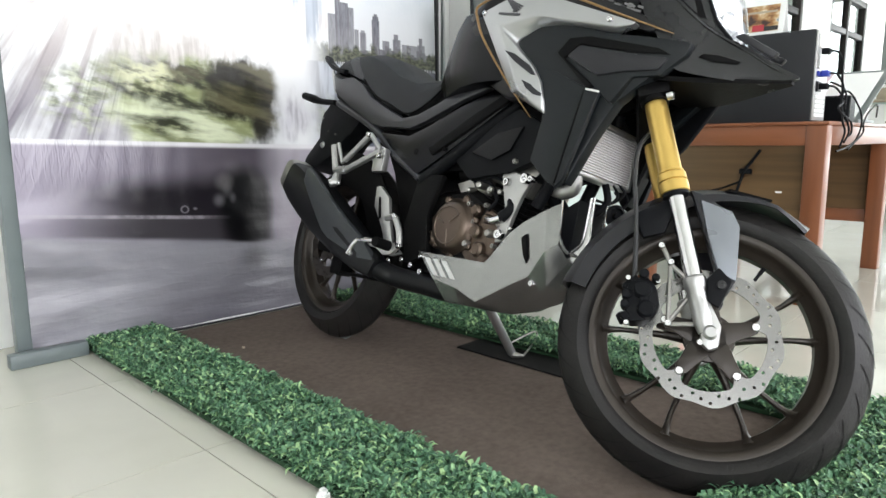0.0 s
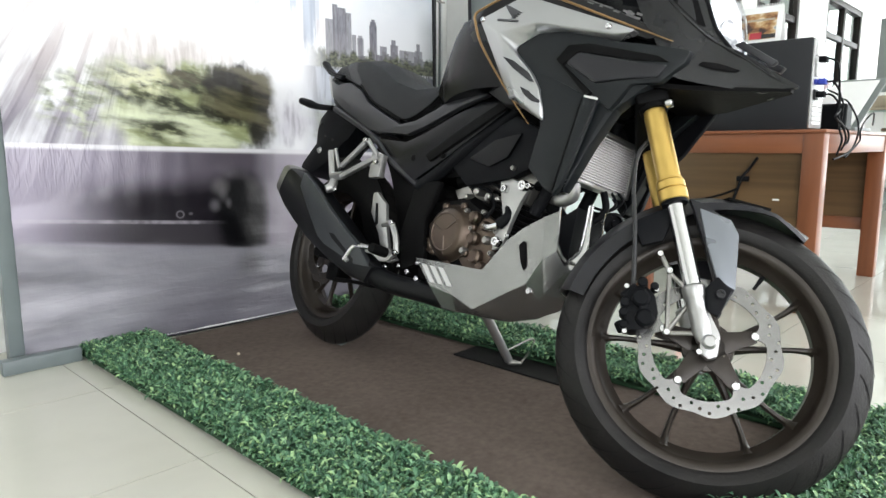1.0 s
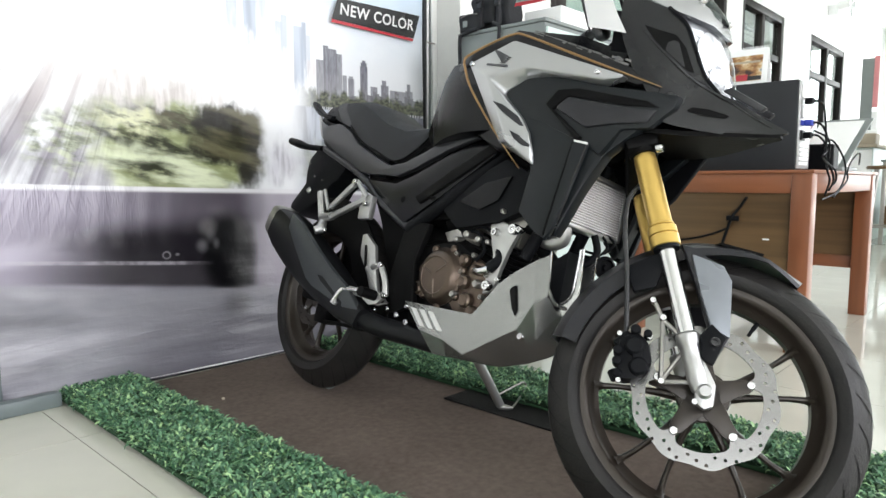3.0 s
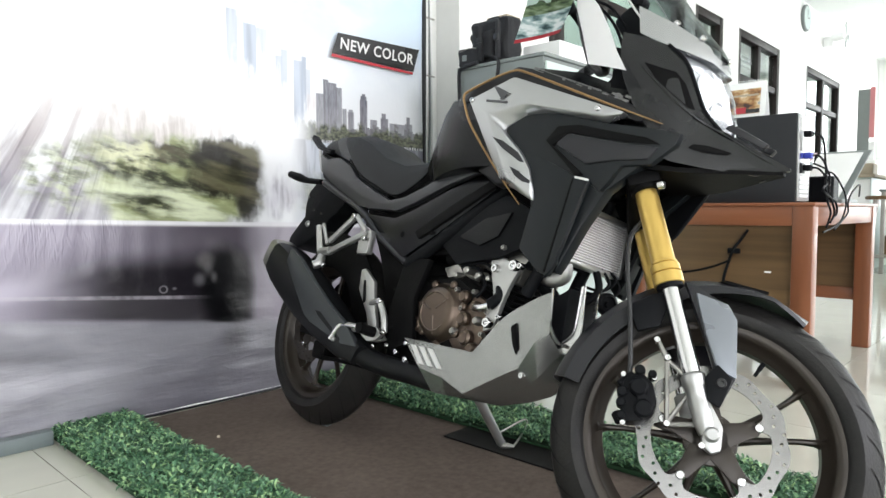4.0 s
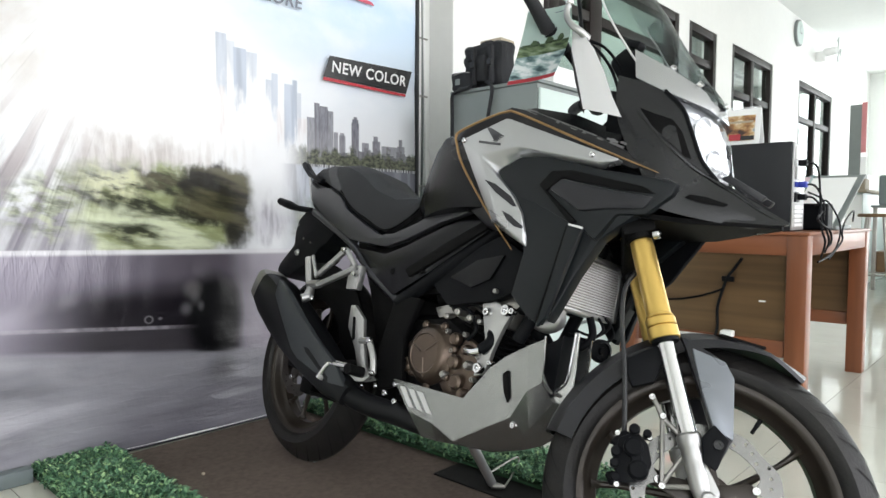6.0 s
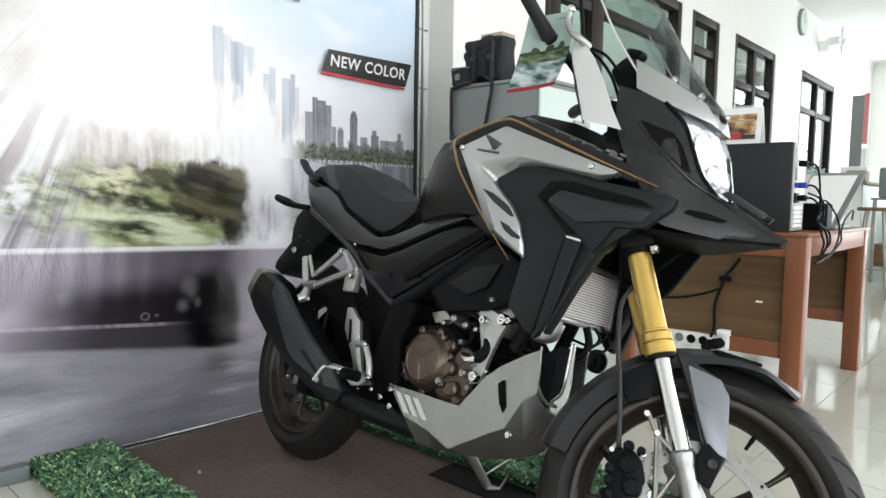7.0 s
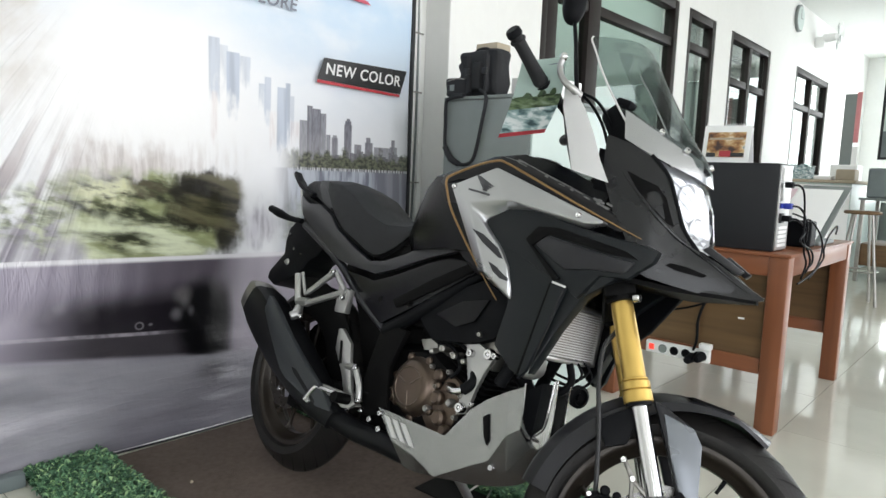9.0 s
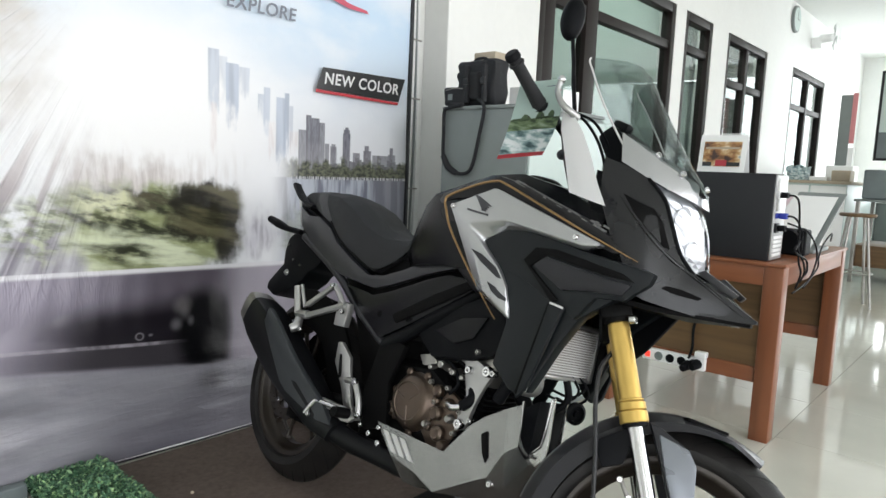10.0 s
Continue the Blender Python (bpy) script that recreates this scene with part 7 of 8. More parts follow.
part("frame_rail", box(-0.083, 1.716, 0.012, 0.04, zt, zt + 0.04, 0.004), M_GREYMETAL, ban)
part("hem", tube([(0.05, -0.004, 0.012), (0.4, -0.022, 0.010), (0.9, -0.024, 0.009), (1.4, -0.012, 0.009), (1.70, -0.002, 0.010)], 0.003, 8, 6), M_FRAMEDARK, ban, "dark hem cord")
# The white tube thickens where the fold's glint is drawn in.
part("fold", tube([(0.02, -0.010, 0.026), (0.2, -0.020, 0.022), (0.42, -0.028, 0.019), (0.50, -0.030, 0.019), (0.64, -0.031, 0.018), (0.74, -0.031, 0.018), (1.4, -0.020, 0.018), (1.70, -0.008, 0.019)], [0.0006, 0.0006, 0.0009, 0.003, 0.003, 0.0012, 0.0008, 0.0006], 8, 6), M_TAGWHITE, ban, "pale folded lower edge of the vinyl with its glint drawn in")


def lettering(body, m, size, mat, name, label, parent, depth=0.0008, shear=0.0, spread=1.0, bold=0.0):
    cu = bpy.data.curves.new(name, "FONT")
    cu.body, cu.size, cu.extrude, cu.shear, cu.space_character = body, size, depth, shear, spread
    cu.align_x, cu.align_y, cu.offset = "CENTER", "CENTER", bold
    tmp = bpy.data.objects.new(name, cu)
    scene.collection.objects.link(tmp)
    bpy.context.view_layer.update()
    me = bpy.data.meshes.new_from_object(tmp.evaluated_get(bpy.context.evaluated_depsgraph_get()))
    bpy.data.objects.remove(tmp)
    me.materials.clear()
    me.materials.append(mat)
    ob = new(name, me)
    ob.parent, ob.matrix_basis = parent, m
    ob["label"] = label
    return ob


tilt = Matrix.Rotation(radians(90), 4, "X")
part("print_tag", slab([(1.165, -0.016, 1.372), (1.200, -0.016, 1.463), (1.680, -0.016, 1.472), (1.642, -0.016, 1.364)], 0.002, 0, dirn=(0, 1, 0)), M_TAGBLACK, ban, "printed black tag", smooth=False)
part("print_tag_edge", slab([(1.163, -0.0165, 1.358), (1.166, -0.0165, 1.371), (1.640, -0.0165, 1.361), (1.636, -0.0165, 1.350)], 0.002, 0, dirn=(0, 1, 0)), M_TAGRED, ban, "printed red line", smooth=False)
lettering("NEW COLOR", pose(1.420, -0.0175, 1.418) @ tilt, 0.067, M_TAGWHITE, "lettering", "white words NEW COLOR", ban, shear=0.12, spread=1.10, bold=0.0009)
lettering("EXPLORE", pose(0.905, -0.0165, 1.640) @ tilt, 0.069, M_TAGGREY, "lettering", "grey word EXPLORE", ban, shear=0.12, spread=1.10, bold=0.0009)
part("print_mark", slab([(1.16, -0.016, 1.76), (1.20, -0.016, 1.79), (1.33, -0.016, 1.745), (1.43, -0.016, 1.735), (1.445, -0.016, 1.722), (1.33, -0.016, 1.725)], 0.002, 0, dirn=(0, 1, 0)), M_TAGPINK, ban, "printed pink-red swoosh", smooth=False)
# cables and conduit on the wall beside the banner
for x, r, mat in ((1.935, 0.006, M_FRAMEDARK), (1.955, 0.009, M_WHITE), (1.978, 0.006, M_GREYBOX), (2.0, 0.008, M_WHITE)):
    pts = [(x + 0.010 * math.sin(z * 3.1 + x * 40), YB - 0.012, z) for z in (0.1, 0.5, 0.9, 1.3, 1.7, 2.1, 2.5, 2.9)]
    tagged(mesh_object("wall_cable", tube(pts, r, 8, 5), mat, True), "thin cable running down the white wall", "cable", "cables on the wall")
for z in (0.95, 1.42, 1.72):
    tagged(mesh_object("cable_tie", box(1.925, 2.015, YB - 0.024, YB - 0.002, z, z + 0.008, 0.002), M_STEEL), "small metal tie holding the wall cables", "cable tie", "ties on the wall cables")

# ---- filing cabinet and what stands on it ----
cab = thing("filing_cabinet", Matrix(), "tall pale mint steel filing cabinet, shade coloured into its side", "cabinet")
# The grey of side and top carries the shade in its colour.
part("body", box(1.602, 2.20, -0.405, 0.04, 0.0, 1.315, 0.006), M_GREYBOX, cab, "steel side with its shade put into the grey")
part("top", box(1.598, 2.205, -0.412, 0.043, 1.315, 1.330, 0.004), M_GREYBOX, cab)
for k in range(4):
    dr = part("drawer", box(1.607, 2.197, -0.418, -0.4055, 0.03 + 0.32 * k, 0.335 + 0.32 * k, 0.004), M_MINT, cab, "pale mint drawer front")
    part("handle", box(1.84, 1.96, -0.432, -0.4185, 0.20 + 0.32 * k, 0.222 + 0.32 * k, 0.005), M_STEEL, dr, "steel handle")
bag = thing("shoulder_bag", Matrix(), "small black nylon shoulder bag with strap on the cabinet", "bag")


def soft_pouch(x0, x1, y0, y1, z0, z1, bulge, seed):
    """A stuffed nylon pouch: a rounded block with sagging, wrinkled sides."""
    bm = box(x0, x1, y0, y1, z0, z1, min(x1 - x0, y1 - y0, z1 - z0) * 0.3)
    bmesh.ops.subdivide_edges(bm, edges=bm.edges[:], cuts=3, use_grid_fill=True)
    for v in bm.verts:
        n = noise.noise_vector(Vector((v.co.x * 22, v.co.y * 22, v.co.z * 22 + seed)))
        v.co += Vector((n.x, n.y, n.z * 0.6)) * bulge
        v.co.z = max(v.co.z, z0)
    return bm


part("bag_body", soft_pouch(1.66, 1.76, -0.15, 0.035, 1.331, 1.490, 0.011, 1), M_NYLON, bag)
part("bag_flap", soft_pouch(1.648, 1.768, -0.145, 0.015, 1.455, 1.525, 0.010, 2), M_NYLON, bag)
part("bag_pocket", soft_pouch(1.625, 1.668, -0.055, 0.060, 1.333, 1.415, 0.008, 3), M_NYLON, bag, "small front pocket")
part("bag_pocket", soft_pouch(1.632, 1.672, -0.120, -0.045, 1.36, 1.475, 0.008, 6), M_NYLON, bag)
part("bag_pocket", soft_pouch(1.655, 1.75, -0.195, -0.125, 1.335, 1.530, 0.011, 4), M_NYLON, bag)
part("bag_handle", tube([(1.70, -0.02, 1.505), (1.70, -0.05, 1.535), (1.70, -0.10, 1.538), (1.70, -0.13, 1.515)], 0.006, 8, 5), M_NYLON, bag)
for y0 in (-0.075, -0.165):
    part("bag_webbing", soft_pouch(1.618, 1.640, y0, y0 + 0.016, 1.345, 1.50, 0.004, 7), M_NYLON, bag)
    part("bag_buckle", box(1.612, 1.622, y0 - 0.004, y0 + 0.020, 1.42, 1.445, 0.002), M_FRAMEDARK, bag)
part("zip", tube([(1.622, -0.045, 1.405), (1.618, 0.0, 1.408), (1.624, 0.05, 1.402)], 0.0022, 6, 4), M_STEEL, bag)
part("strap", tube([(1.64, 0.05, 1.345), (1.590, -0.076, 1.334), (1.590, 0.002, 1.322), (1.590, 0.024, 1.304), (1.590, 0.023, 1.216), (1.590, 0.020, 1.121), (1.590, -0.012, 1.073), (1.590, -0.056, 1.050), (1.590, -0.113, 1.051), (1.590, -0.146, 1.090), (1.590, -0.174, 1.212), (1.590, -0.192, 1.317), (1.64, -0.12, 1.36)], 0.0075, 8, 5), M_NYLON, bag, "black webbing strap")
part("strap_pad", tube([(1.590, 0.020, 1.121), (1.590, -0.012, 1.073), (1.590, -0.056, 1.050)], [0.012, 0.014, 0.012], 10, 5), M_NYLON, bag, "padded strap end")
part("label_patch", box(1.6215, 1.6235, 0.01, 0.035, 1.36, 1.385), M_GREYBOX, bag, smooth=False)
tin = thing("cardboard_box", Matrix(), "small beige cardboard box behind the bag", "box")
part("carton", box(1.83, 1.92, -0.05, 0.06, 1.331, 1.555, 0.004), M_BEIGE, tin)
part("lid", box(1.825, 1.925, -0.055, 0.065, 1.555, 1.592, 0.004), M_BEIGE, tin)
tagged(mesh_object("paper_ream", box(1.83, 2.1, -0.33, -0.14, 1.331, 1.43, 0.003), M_WHITE), "stack of white paper on the cabinet", "paper")

# ---- desk ----
desk = thing("desk", Matrix(), "red-brown varnished wooden desk with plywood panels", "desk")
part("desktop", box(2.275, 3.46, -1.205, -0.41, 0.728, 0.742, 0.003), M_WOODH, desk)
for x0, y0 in ((2.282, -1.198), (3.378, -1.198), (2.282, -0.492), (3.378, -0.492)):
    part("leg", box(x0, x0 + 0.075, y0, y0 + 0.075, 0, 0.728, 0.004), M_WOOD, desk)
for x0, x1, y0, y1 in ((2.286, 2.311, -1.123, -0.492), (3.424, 3.449, -1.123, -0.492), (2.357, 3.378, -1.194, -1.169), (2.357, 3.378, -0.445, -0.42)):
    part("apron", box(x0, x1, y0, y1, 0.648, 0.728, 0.003), M_WOODH, desk)
for x0, x1, y0, y1 in ((2.30, 2.315, -1.12, -0.505), (3.42, 3.435, -1.12, -0.505), (2.36, 3.375, -0.455, -0.44)):
    part("side_board", box(x0 + 0.003, x1 - 0.003, y0, y1, 0.30, 0.650, 0), M_PANEL, desk, smooth=False)
    part("lower_rail", box(x0 - 0.008, x1 + 0.004, y0, y1, 0.24, 0.305, 0.003), M_WOODH, desk)

pc = thing("computer_tower", Matrix(), "black computer tower lying with cabled silver back", "computer")
part("case", box(2.33, 2.50, -1.118, -0.66, 0.743, 1.10, 0.004), M_PCSIDE, pc)
part("back_plate", box(2.335, 2.495, -1.126, -1.1185, 0.748, 1.095, 0.002), M_ALUSHEET, pc, "silver back plate with ports")
for z0, z1, x0, x1, mat in ((1.03, 1.08, 2.35, 2.45, M_WHITE), (0.95, 1.0, 2.35, 2.40, M_ALUSHEET), (0.92, 0.94, 2.35, 2.42, M_BLUE), (0.86, 0.90, 2.35, 2.40, M_PCSIDE)):
    part("port", box(x0, x1, -1.134, -1.1265, z0, z1, 0.001), mat, pc)
for k in range(5):
    part("slot_cover", box(2.35, 2.46, -1.131, -1.1265, 0.762 + 0.018 * k, 0.774 + 0.018 * k, 0.001), M_WHITE, pc)
for k, (z, col, zx) in enumerate(((1.015, M_BLACK, 2.37), (0.93, M_BLUE, 2.38), (0.88, M_BLACK, 2.37))):
    c = thing("computer_cable", Matrix(), "black cable hanging from the computer's back over the desk edge", "cable", "cables behind the computer")
    part("plug", box(zx - 0.015, zx + 0.02, -1.165, -1.135, z - 0.012, z + 0.012, 0.004), col, c)
    part("lead", tube([(zx, -1.16, z), (zx + 0.03, -1.185, z - 0.005), (zx + 0.07 + 0.035 * k, -1.192, z - 0.05), (zx + 0.10 - 0.04 * k, -1.196 - 0.004 * k, 0.81 - 0.01 * k), (zx + 0.05 + 0.06 * k, -1.214, 0.745), (zx + 0.05 + 0.05 * k, -1.226, 0.70), (zx + 0.01 + 0.05 * k, -1.221, 0.64 + 0.02 * k)], 0.0042, 8, 6), M_BLACK, c)
calr = thing("desk_calendar", pose(2.42, -0.865, 1.101, 0, 0, 0) @ Matrix.Diagonal((0.85, 0.80, 0.87, 1)), "white spiral desk calendar with a colour photo on the computer", "calendar")
bm = slab([(0.0, 0.125, 0.0), (0.0, -0.125, 0.0), (0.03, -0.125, 0.185), (0.03, 0.125, 0.185)], 0.003, 0, dirn=(1, 0, 0))
part("page", bm, M_WHITE, calr, smooth=False)
part("back_page", slab([(0.09, 0.125, 0.0), (0.09, -0.125, 0.0), (0.036, -0.125, 0.185), (0.036, 0.125, 0.185)], 0.003, 0, dirn=(-1, 0, 0)), M_WHITE, calr, smooth=False)
part("photo", slab([(0.0015, 0.10, 0.028), (0.0015, -0.10, 0.028), (0.0215, -0.10, 0.152), (0.0215, 0.10, 0.152)], 0.0015, 0, dirn=(-1, 0, 0)), M_PHOTO, calr, "warm coloured photo", smooth=False)
for a0, a1, z0, z1, mat in ((-0.03, 0.03, 0.03, 0.06, M_TAGRED), (-0.10, -0.03, 0.03, 0.05, M_TAGBLACK), (0.05, 0.10, 0.03, 0.05, M_TAGBLACK), (-0.09, 0.09, 0.115, 0.125, M_BEIGE)):
    part("photo_patch", slab([(0.0005 + z0 * 0.155 - 0.0045, a1, z0), (0.0005 + z0 * 0.155 - 0.0045, a0, z0), (0.0005 + z1 * 0.155 - 0.0045, a0, z1), (0.0005 + z1 * 0.155 - 0.0045, a1, z1)], 0.001, 0, dirn=(-1, 0, 0)), mat, calr, smooth=False)
for k in range(20):
    part("ring", lathe([(0.006, -0.0008), (0.0075, -0.0008), (0.0075, 0.0008), (0.006, 0.0008)], pose(0.033, -0.115 + 0.0121 * k, 0.188, 90), 10, True), M_WHITE, calr)

strip = thing("power_strip", Matrix(), "white power strip with lit red switch and black plugs", "power strip")
part("strip_body", box(2.262, 2.29, -0.93, -0.645, 0.245, 0.30, 0.006), M_WHITE, strip)
part("switch", box(2.258, 2.263, -0.685, -0.662, 0.26, 0.285, 0.002), M_SWITCH, strip, "lit red switch")
for k in range(4):
    y = -0.725 - 0.052 * k
    part("socket", lathe([(0, 0), (0.019, 0), (0.019, 0.003), (0.014, 0.003), (0.013, 0.001), (0, 0.001)], along((2.2625, y, 0.272), (2.2, y, 0.272)), 20), M_GREYBOX if k < 1 else M_BLACK, strip)
for y, z in ((-0.86, 0.262), (-0.90, 0.275)):
    part("plug", rod((2.262, y, z), (2.205, y + 0.004, z - 0.006), 0.022, 0.016, 16, 0.004), M_BLACK, strip, "black mains plug")
part("adapter", box(2.25, 2.288, -0.935, -0.885, 0.302, 0.330, 0.006), M_WHITE, strip, "white adapter")
cbl = thing("mains_cable", Matrix(), "black mains cable looping up the desk panel", "cable")
part("lead", tube([(2.235, -0.87, 0.30), (2.28, -0.865, 0.34), (2.29, -0.86, 0.42), (2.293, -0.88, 0.50), (2.285, -0.90, 0.55), (2.293, -0.92, 0.58), (2.285, -0.955, 0.63)], 0.006, 8, 6), M_BLACK, cbl)
part("lead", tube([(2.292, -0.885, 0.50), (2.29, -0.80, 0.465), (2.29, -0.70, 0.44), (2.292, -0.60, 0.43)], 0.0045, 8, 6), M_BLACK, cbl)
part("cable_clip", box(2.282, 2.298, -0.925, -0.875, 0.53, 0.552, 0.004), M_BLACK, cbl)
tagged(mesh_object("sticker", box(2.2995, 2.302, -1.045, -1.02, 0.455, 0.462), M_WHITE), "tiny white paper scrap on the desk panel", "sticker")

# ---- papers hung on the motorcycle ----
bro = thing("brochure", BIKE, "curved printed leaflet hooked behind the throttle grip", "leaflet")
rows_b = []
for k in range(21):
    f = k / 20
    lx, ly, lz = 0.862 + 0.010 * f + 0.006 * math.sin(f * 3), -0.240 - 0.030 * f, 1.238 - 0.195 * f
    rx, ry, rz = 0.951 + 0.020 * f + 0.018 * math.sin(f * 3.14), -0.200 - 0.035 * f, 1.258 - 0.193 * f
    rows_b.append([(lx + (rx - lx) * g, ly + (ry - ly) * g + 0.014 * math.sin(math.pi * g), lz + (rz - lz) * g + 0.006 * math.sin(math.pi * g)) for g in (0, 0.2, 0.4, 0.6, 0.8, 1)])


def on_leaflet(g, f, proud=0.0016):
    """A place on the leaflet, g across and f down."""
    k = min(int(f * 20), 19)
    w = f * 20 - k
    n = min(int(g * 5), 4)
    h = g * 5 - n
    p = [Vector(rows_b[k + b][n + a]) for b in (0, 1) for a in (0, 1)]
    q = (p[0] * (1 - h) + p[1] * h) * (1 - w) + (p[2] * (1 - h) + p[3] * h) * w
    return q + Vector((0.35, -0.9, 0.1)).normalized() * proud


for nm, a, b, mat, lb in (("page_top", 0, 10, M_MINTPAPER, "pale mint sky print"), ("page_middle", 10, 13, M_GREENPRINT, "green meadow print"), ("page_lower", 13, 19, M_BLUEPRINT, "blue-grey print of parked cars"), ("page_foot", 19, 20, M_TAGRED, "red foot strip")):
    bm = loft(rows_b[a:b + 1], closed=False)
    bmesh.ops.solidify(bm, geom=bm.faces[:], thickness=0.0012)
    part(nm, bm, mat, bro, lb)
rnd = random.Random(5)


def blot(cx, cf, rw, rh, mat, n=9):
    """A small ragged printed shape on the leaflet."""
    ring = []
    for k in range(n):
        a = 2 * math.pi * k / n
        s = rnd.uniform(0.65, 1.15)
        ring.append(on_leaflet(min(max(cx + rw * s * math.cos(a), 0.02), 0.98), min(max(cf + rh * s * math.sin(a), 0.01), 0.99)))
    bm = bmesh.new()
    bm.faces.new([bm.verts.new(q) for q in ring])
    bmesh.ops.solidify(bm, geom=bm.faces[:], thickness=-0.0004)
    part("printed_shape", bm, mat, bro, smooth=False)


for cx, cf, rw, rh, mat in ((0.2, 0.505, 0.16, 0.02, M_TREEPRINT), (0.62, 0.50, 0.2, 0.02, M_TREEPRINT), (0.25, 0.485, 0.085, 0.050, M_TREEPRINT), (0.52, 0.475, 0.085, 0.050, M_TREEPRINT), (0.78, 0.455, 0.085, 0.052, M_TREEPRINT), (0.30, 0.50, 0.035, 0.035, M_TAGBLACK), (0.56, 0.495, 0.035, 0.035, M_TAGBLACK), (0.82, 0.48, 0.035, 0.035, M_TAGBLACK), (0.70, 0.09, 0.16, 0.008, M_TAGGREY), (0.90, 0.16, 0.05, 0.028, M_TAGPINK)):
    blot(cx, cf, rw, rh, mat)
crd = thing("paper_card", BIKE, "folded white card standing between tank and handlebar", "card")
rows_c = [[(0.972, -0.203, 1.185), (0.985, -0.200, 1.180), (1.003, -0.198, 1.170)], [(0.981, -0.205, 1.137), (1.010, -0.204, 1.136), (1.038, -0.199, 1.130)], [(1.012, -0.207, 1.069), (1.042, -0.205, 1.072), (1.073, -0.195, 1.072)], [(1.028, -0.207, 1.03), (1.065, -0.203, 1.026), (1.098, -0.191, 1.02)], [(1.042, -0.205, 0.993), (1.085, -0.200, 0.982), (1.126, -0.185, 0.973)]]
bm = loft(rows_c, closed=False)
bmesh.ops.solidify(bm, geom=bm.faces[:], thickness=0.002)
part("card_face", bm, M_CARDPAPER, crd)
part("card_edge", loft([[(x, y + 0.004, z), (x, y + 0.006, z), (x - w, y + 0.03, z + 0.004), (x - w, y + 0.028, z + 0.004)] for x, y, z, w in ((0.972, -0.203, 1.195, 0.010), (0.981, -0.205, 1.137, 0.022), (1.012, -0.207, 1.069, 0.026), (1.042, -0.205, 0.993, 0.02))]), M_BLACK, crd, "dark folded back of the card")

# ---- far end of the showroom ----
clk = thing("wall_clock", pose(8.85, YB - 0.001, 3.14, 90), "round pale wall clock high on the wall", "clock")
part("clock_body", lathe([(0, 0.035), (0.15, 0.035), (0.165, 0.03), (0.165, 0.0), (0, 0.0)], Matrix(), 36), M_GREYBOX, clk)
part("clock_face", lathe([(0, 0.037), (0.145, 0.037), (0.145, 0.0355), (0, 0.0355)], Matrix(), 36), M_MINT, clk)
part("hand_long", box(-0.005, 0.005, 0, 0.11, 0.0375, 0.039), M_TAGBLACK, clk, smooth=False)
part("hand_short", box(0, 0.07, -0.005, 0.005, 0.0375, 0.039), M_TAGBLACK, clk, smooth=False)
ctr = thing("side_counter", Matrix(), "white counter with a beige top under the window", "counter")
part("counter_top", box(8.42, 10.6, -0.30, 0.56, 1.085, 1.12, 0.004), M_BEIGE, ctr)
part("counter_body", box(8.47, 10.55, -0.26, 0.54, 0.0, 1.085, 0.004), M_MINT, ctr)
for k in range(2):
    part("counter_door", box(8.458, 8.4695, -0.25 + 0.4 * k, 0.13 + 0.4 * k, 0.08, 1.06, 0.003), M_WHITE, ctr)
for x, y, sx, sy, sz, mt, nm, lb, ct in ((8.5, -0.27, 0.25, 0.2, 0.13, M_BEIGE, "carton", "open beige cardboard carton on the counter", "box"), (8.55, -0.02, 0.3, 0.2, 0.05, M_WHITE, "folder_pile", "pile of white folders on the counter", "folders"), (8.5, 0.22, 0.3, 0.2, 0.16, M_BLUEPRINT, "plastic_bag", "crumpled blue and white plastic bag on the counter", "bag"), (9.0, -0.2, 0.35, 0.3, 0.2, M_WHITE, "carton", "white cardboard carton at the back of the counter", "box")):
    bm = box(x, x + sx, y, y + sy, 1.1205, 1.1205 + sz, 0.012)
    if nm == "plastic_bag":
        bmesh.ops.subdivide_edges(bm, edges=bm.edges[:], cuts=3, use_grid_fill=True)
        for v in bm.verts:
            if v.co.z > 1.13:
                v.co += 0.05 * noise.noise_vector(v.co * 14)
                v.co.z = max(v.co.z, 1.125)
    tagged(mesh_object(nm, bm, mt), lb, ct)
for x, y, ang in ((6.3, -0.76, 20), (9.6, -1.15, -10)):
    ch = thing("stool", pose(x, y, 0, 0, 0, ang), "chrome stool with a thin brown round seat", "stool", "stools at the far end")
    part("seat", lathe([(0, 0.80), (0.14, 0.80), (0.15, 0.815), (0.14, 0.83), (0, 0.832)], Matrix(), 28), M_PANEL, ch, "thin brown seat")
    for k in range(4):
        q = k * math.pi / 2 + 0.78
        part("leg", rod((0.20 * math.cos(q), 0.20 * math.sin(q), 0), (0.09 * math.cos(q), 0.09 * math.sin(q), 0.80), 0.012, 0.012, 10), M_STEEL, ch)
    part("foot_ring", lathe([(0.150, 0.30), (0.158, 0.292), (0.166, 0.30), (0.158, 0.308)], Matrix(), 28, True), M_STEEL, ch)
shw = thing("display_table", Matrix(), "dark glazed display table with plastic bins", "table")
part("table_top", box(8.0, 9.0, -1.9, -0.42, 0.905, 0.93, 0.004), M_GREYBOX, shw)
for x, y in ((8.03, -1.87), (8.97, -1.87), (8.03, -0.46), (8.97, -0.46)):
    part("leg", box(x - 0.02, x + 0.02, y - 0.02, y + 0.02, 0.0, 0.905, 0.003), M_STEEL, shw)
part("under_shelf", box(8.05, 8.95, -1.85, -0.45, 0.18, 0.42, 0.005), M_PANEL, shw, "brown boxed shelf")
for k in range(3):
    tagged(mesh_object("plastic_bin", box(8.1, 8.5, -0.75 - 0.36 * k, -0.47 - 0.36 * k, 0.9305, 1.26, 0.02), M_GREYMETAL), "grey translucent plastic bin on the display table", "bin", "bins on the display table")
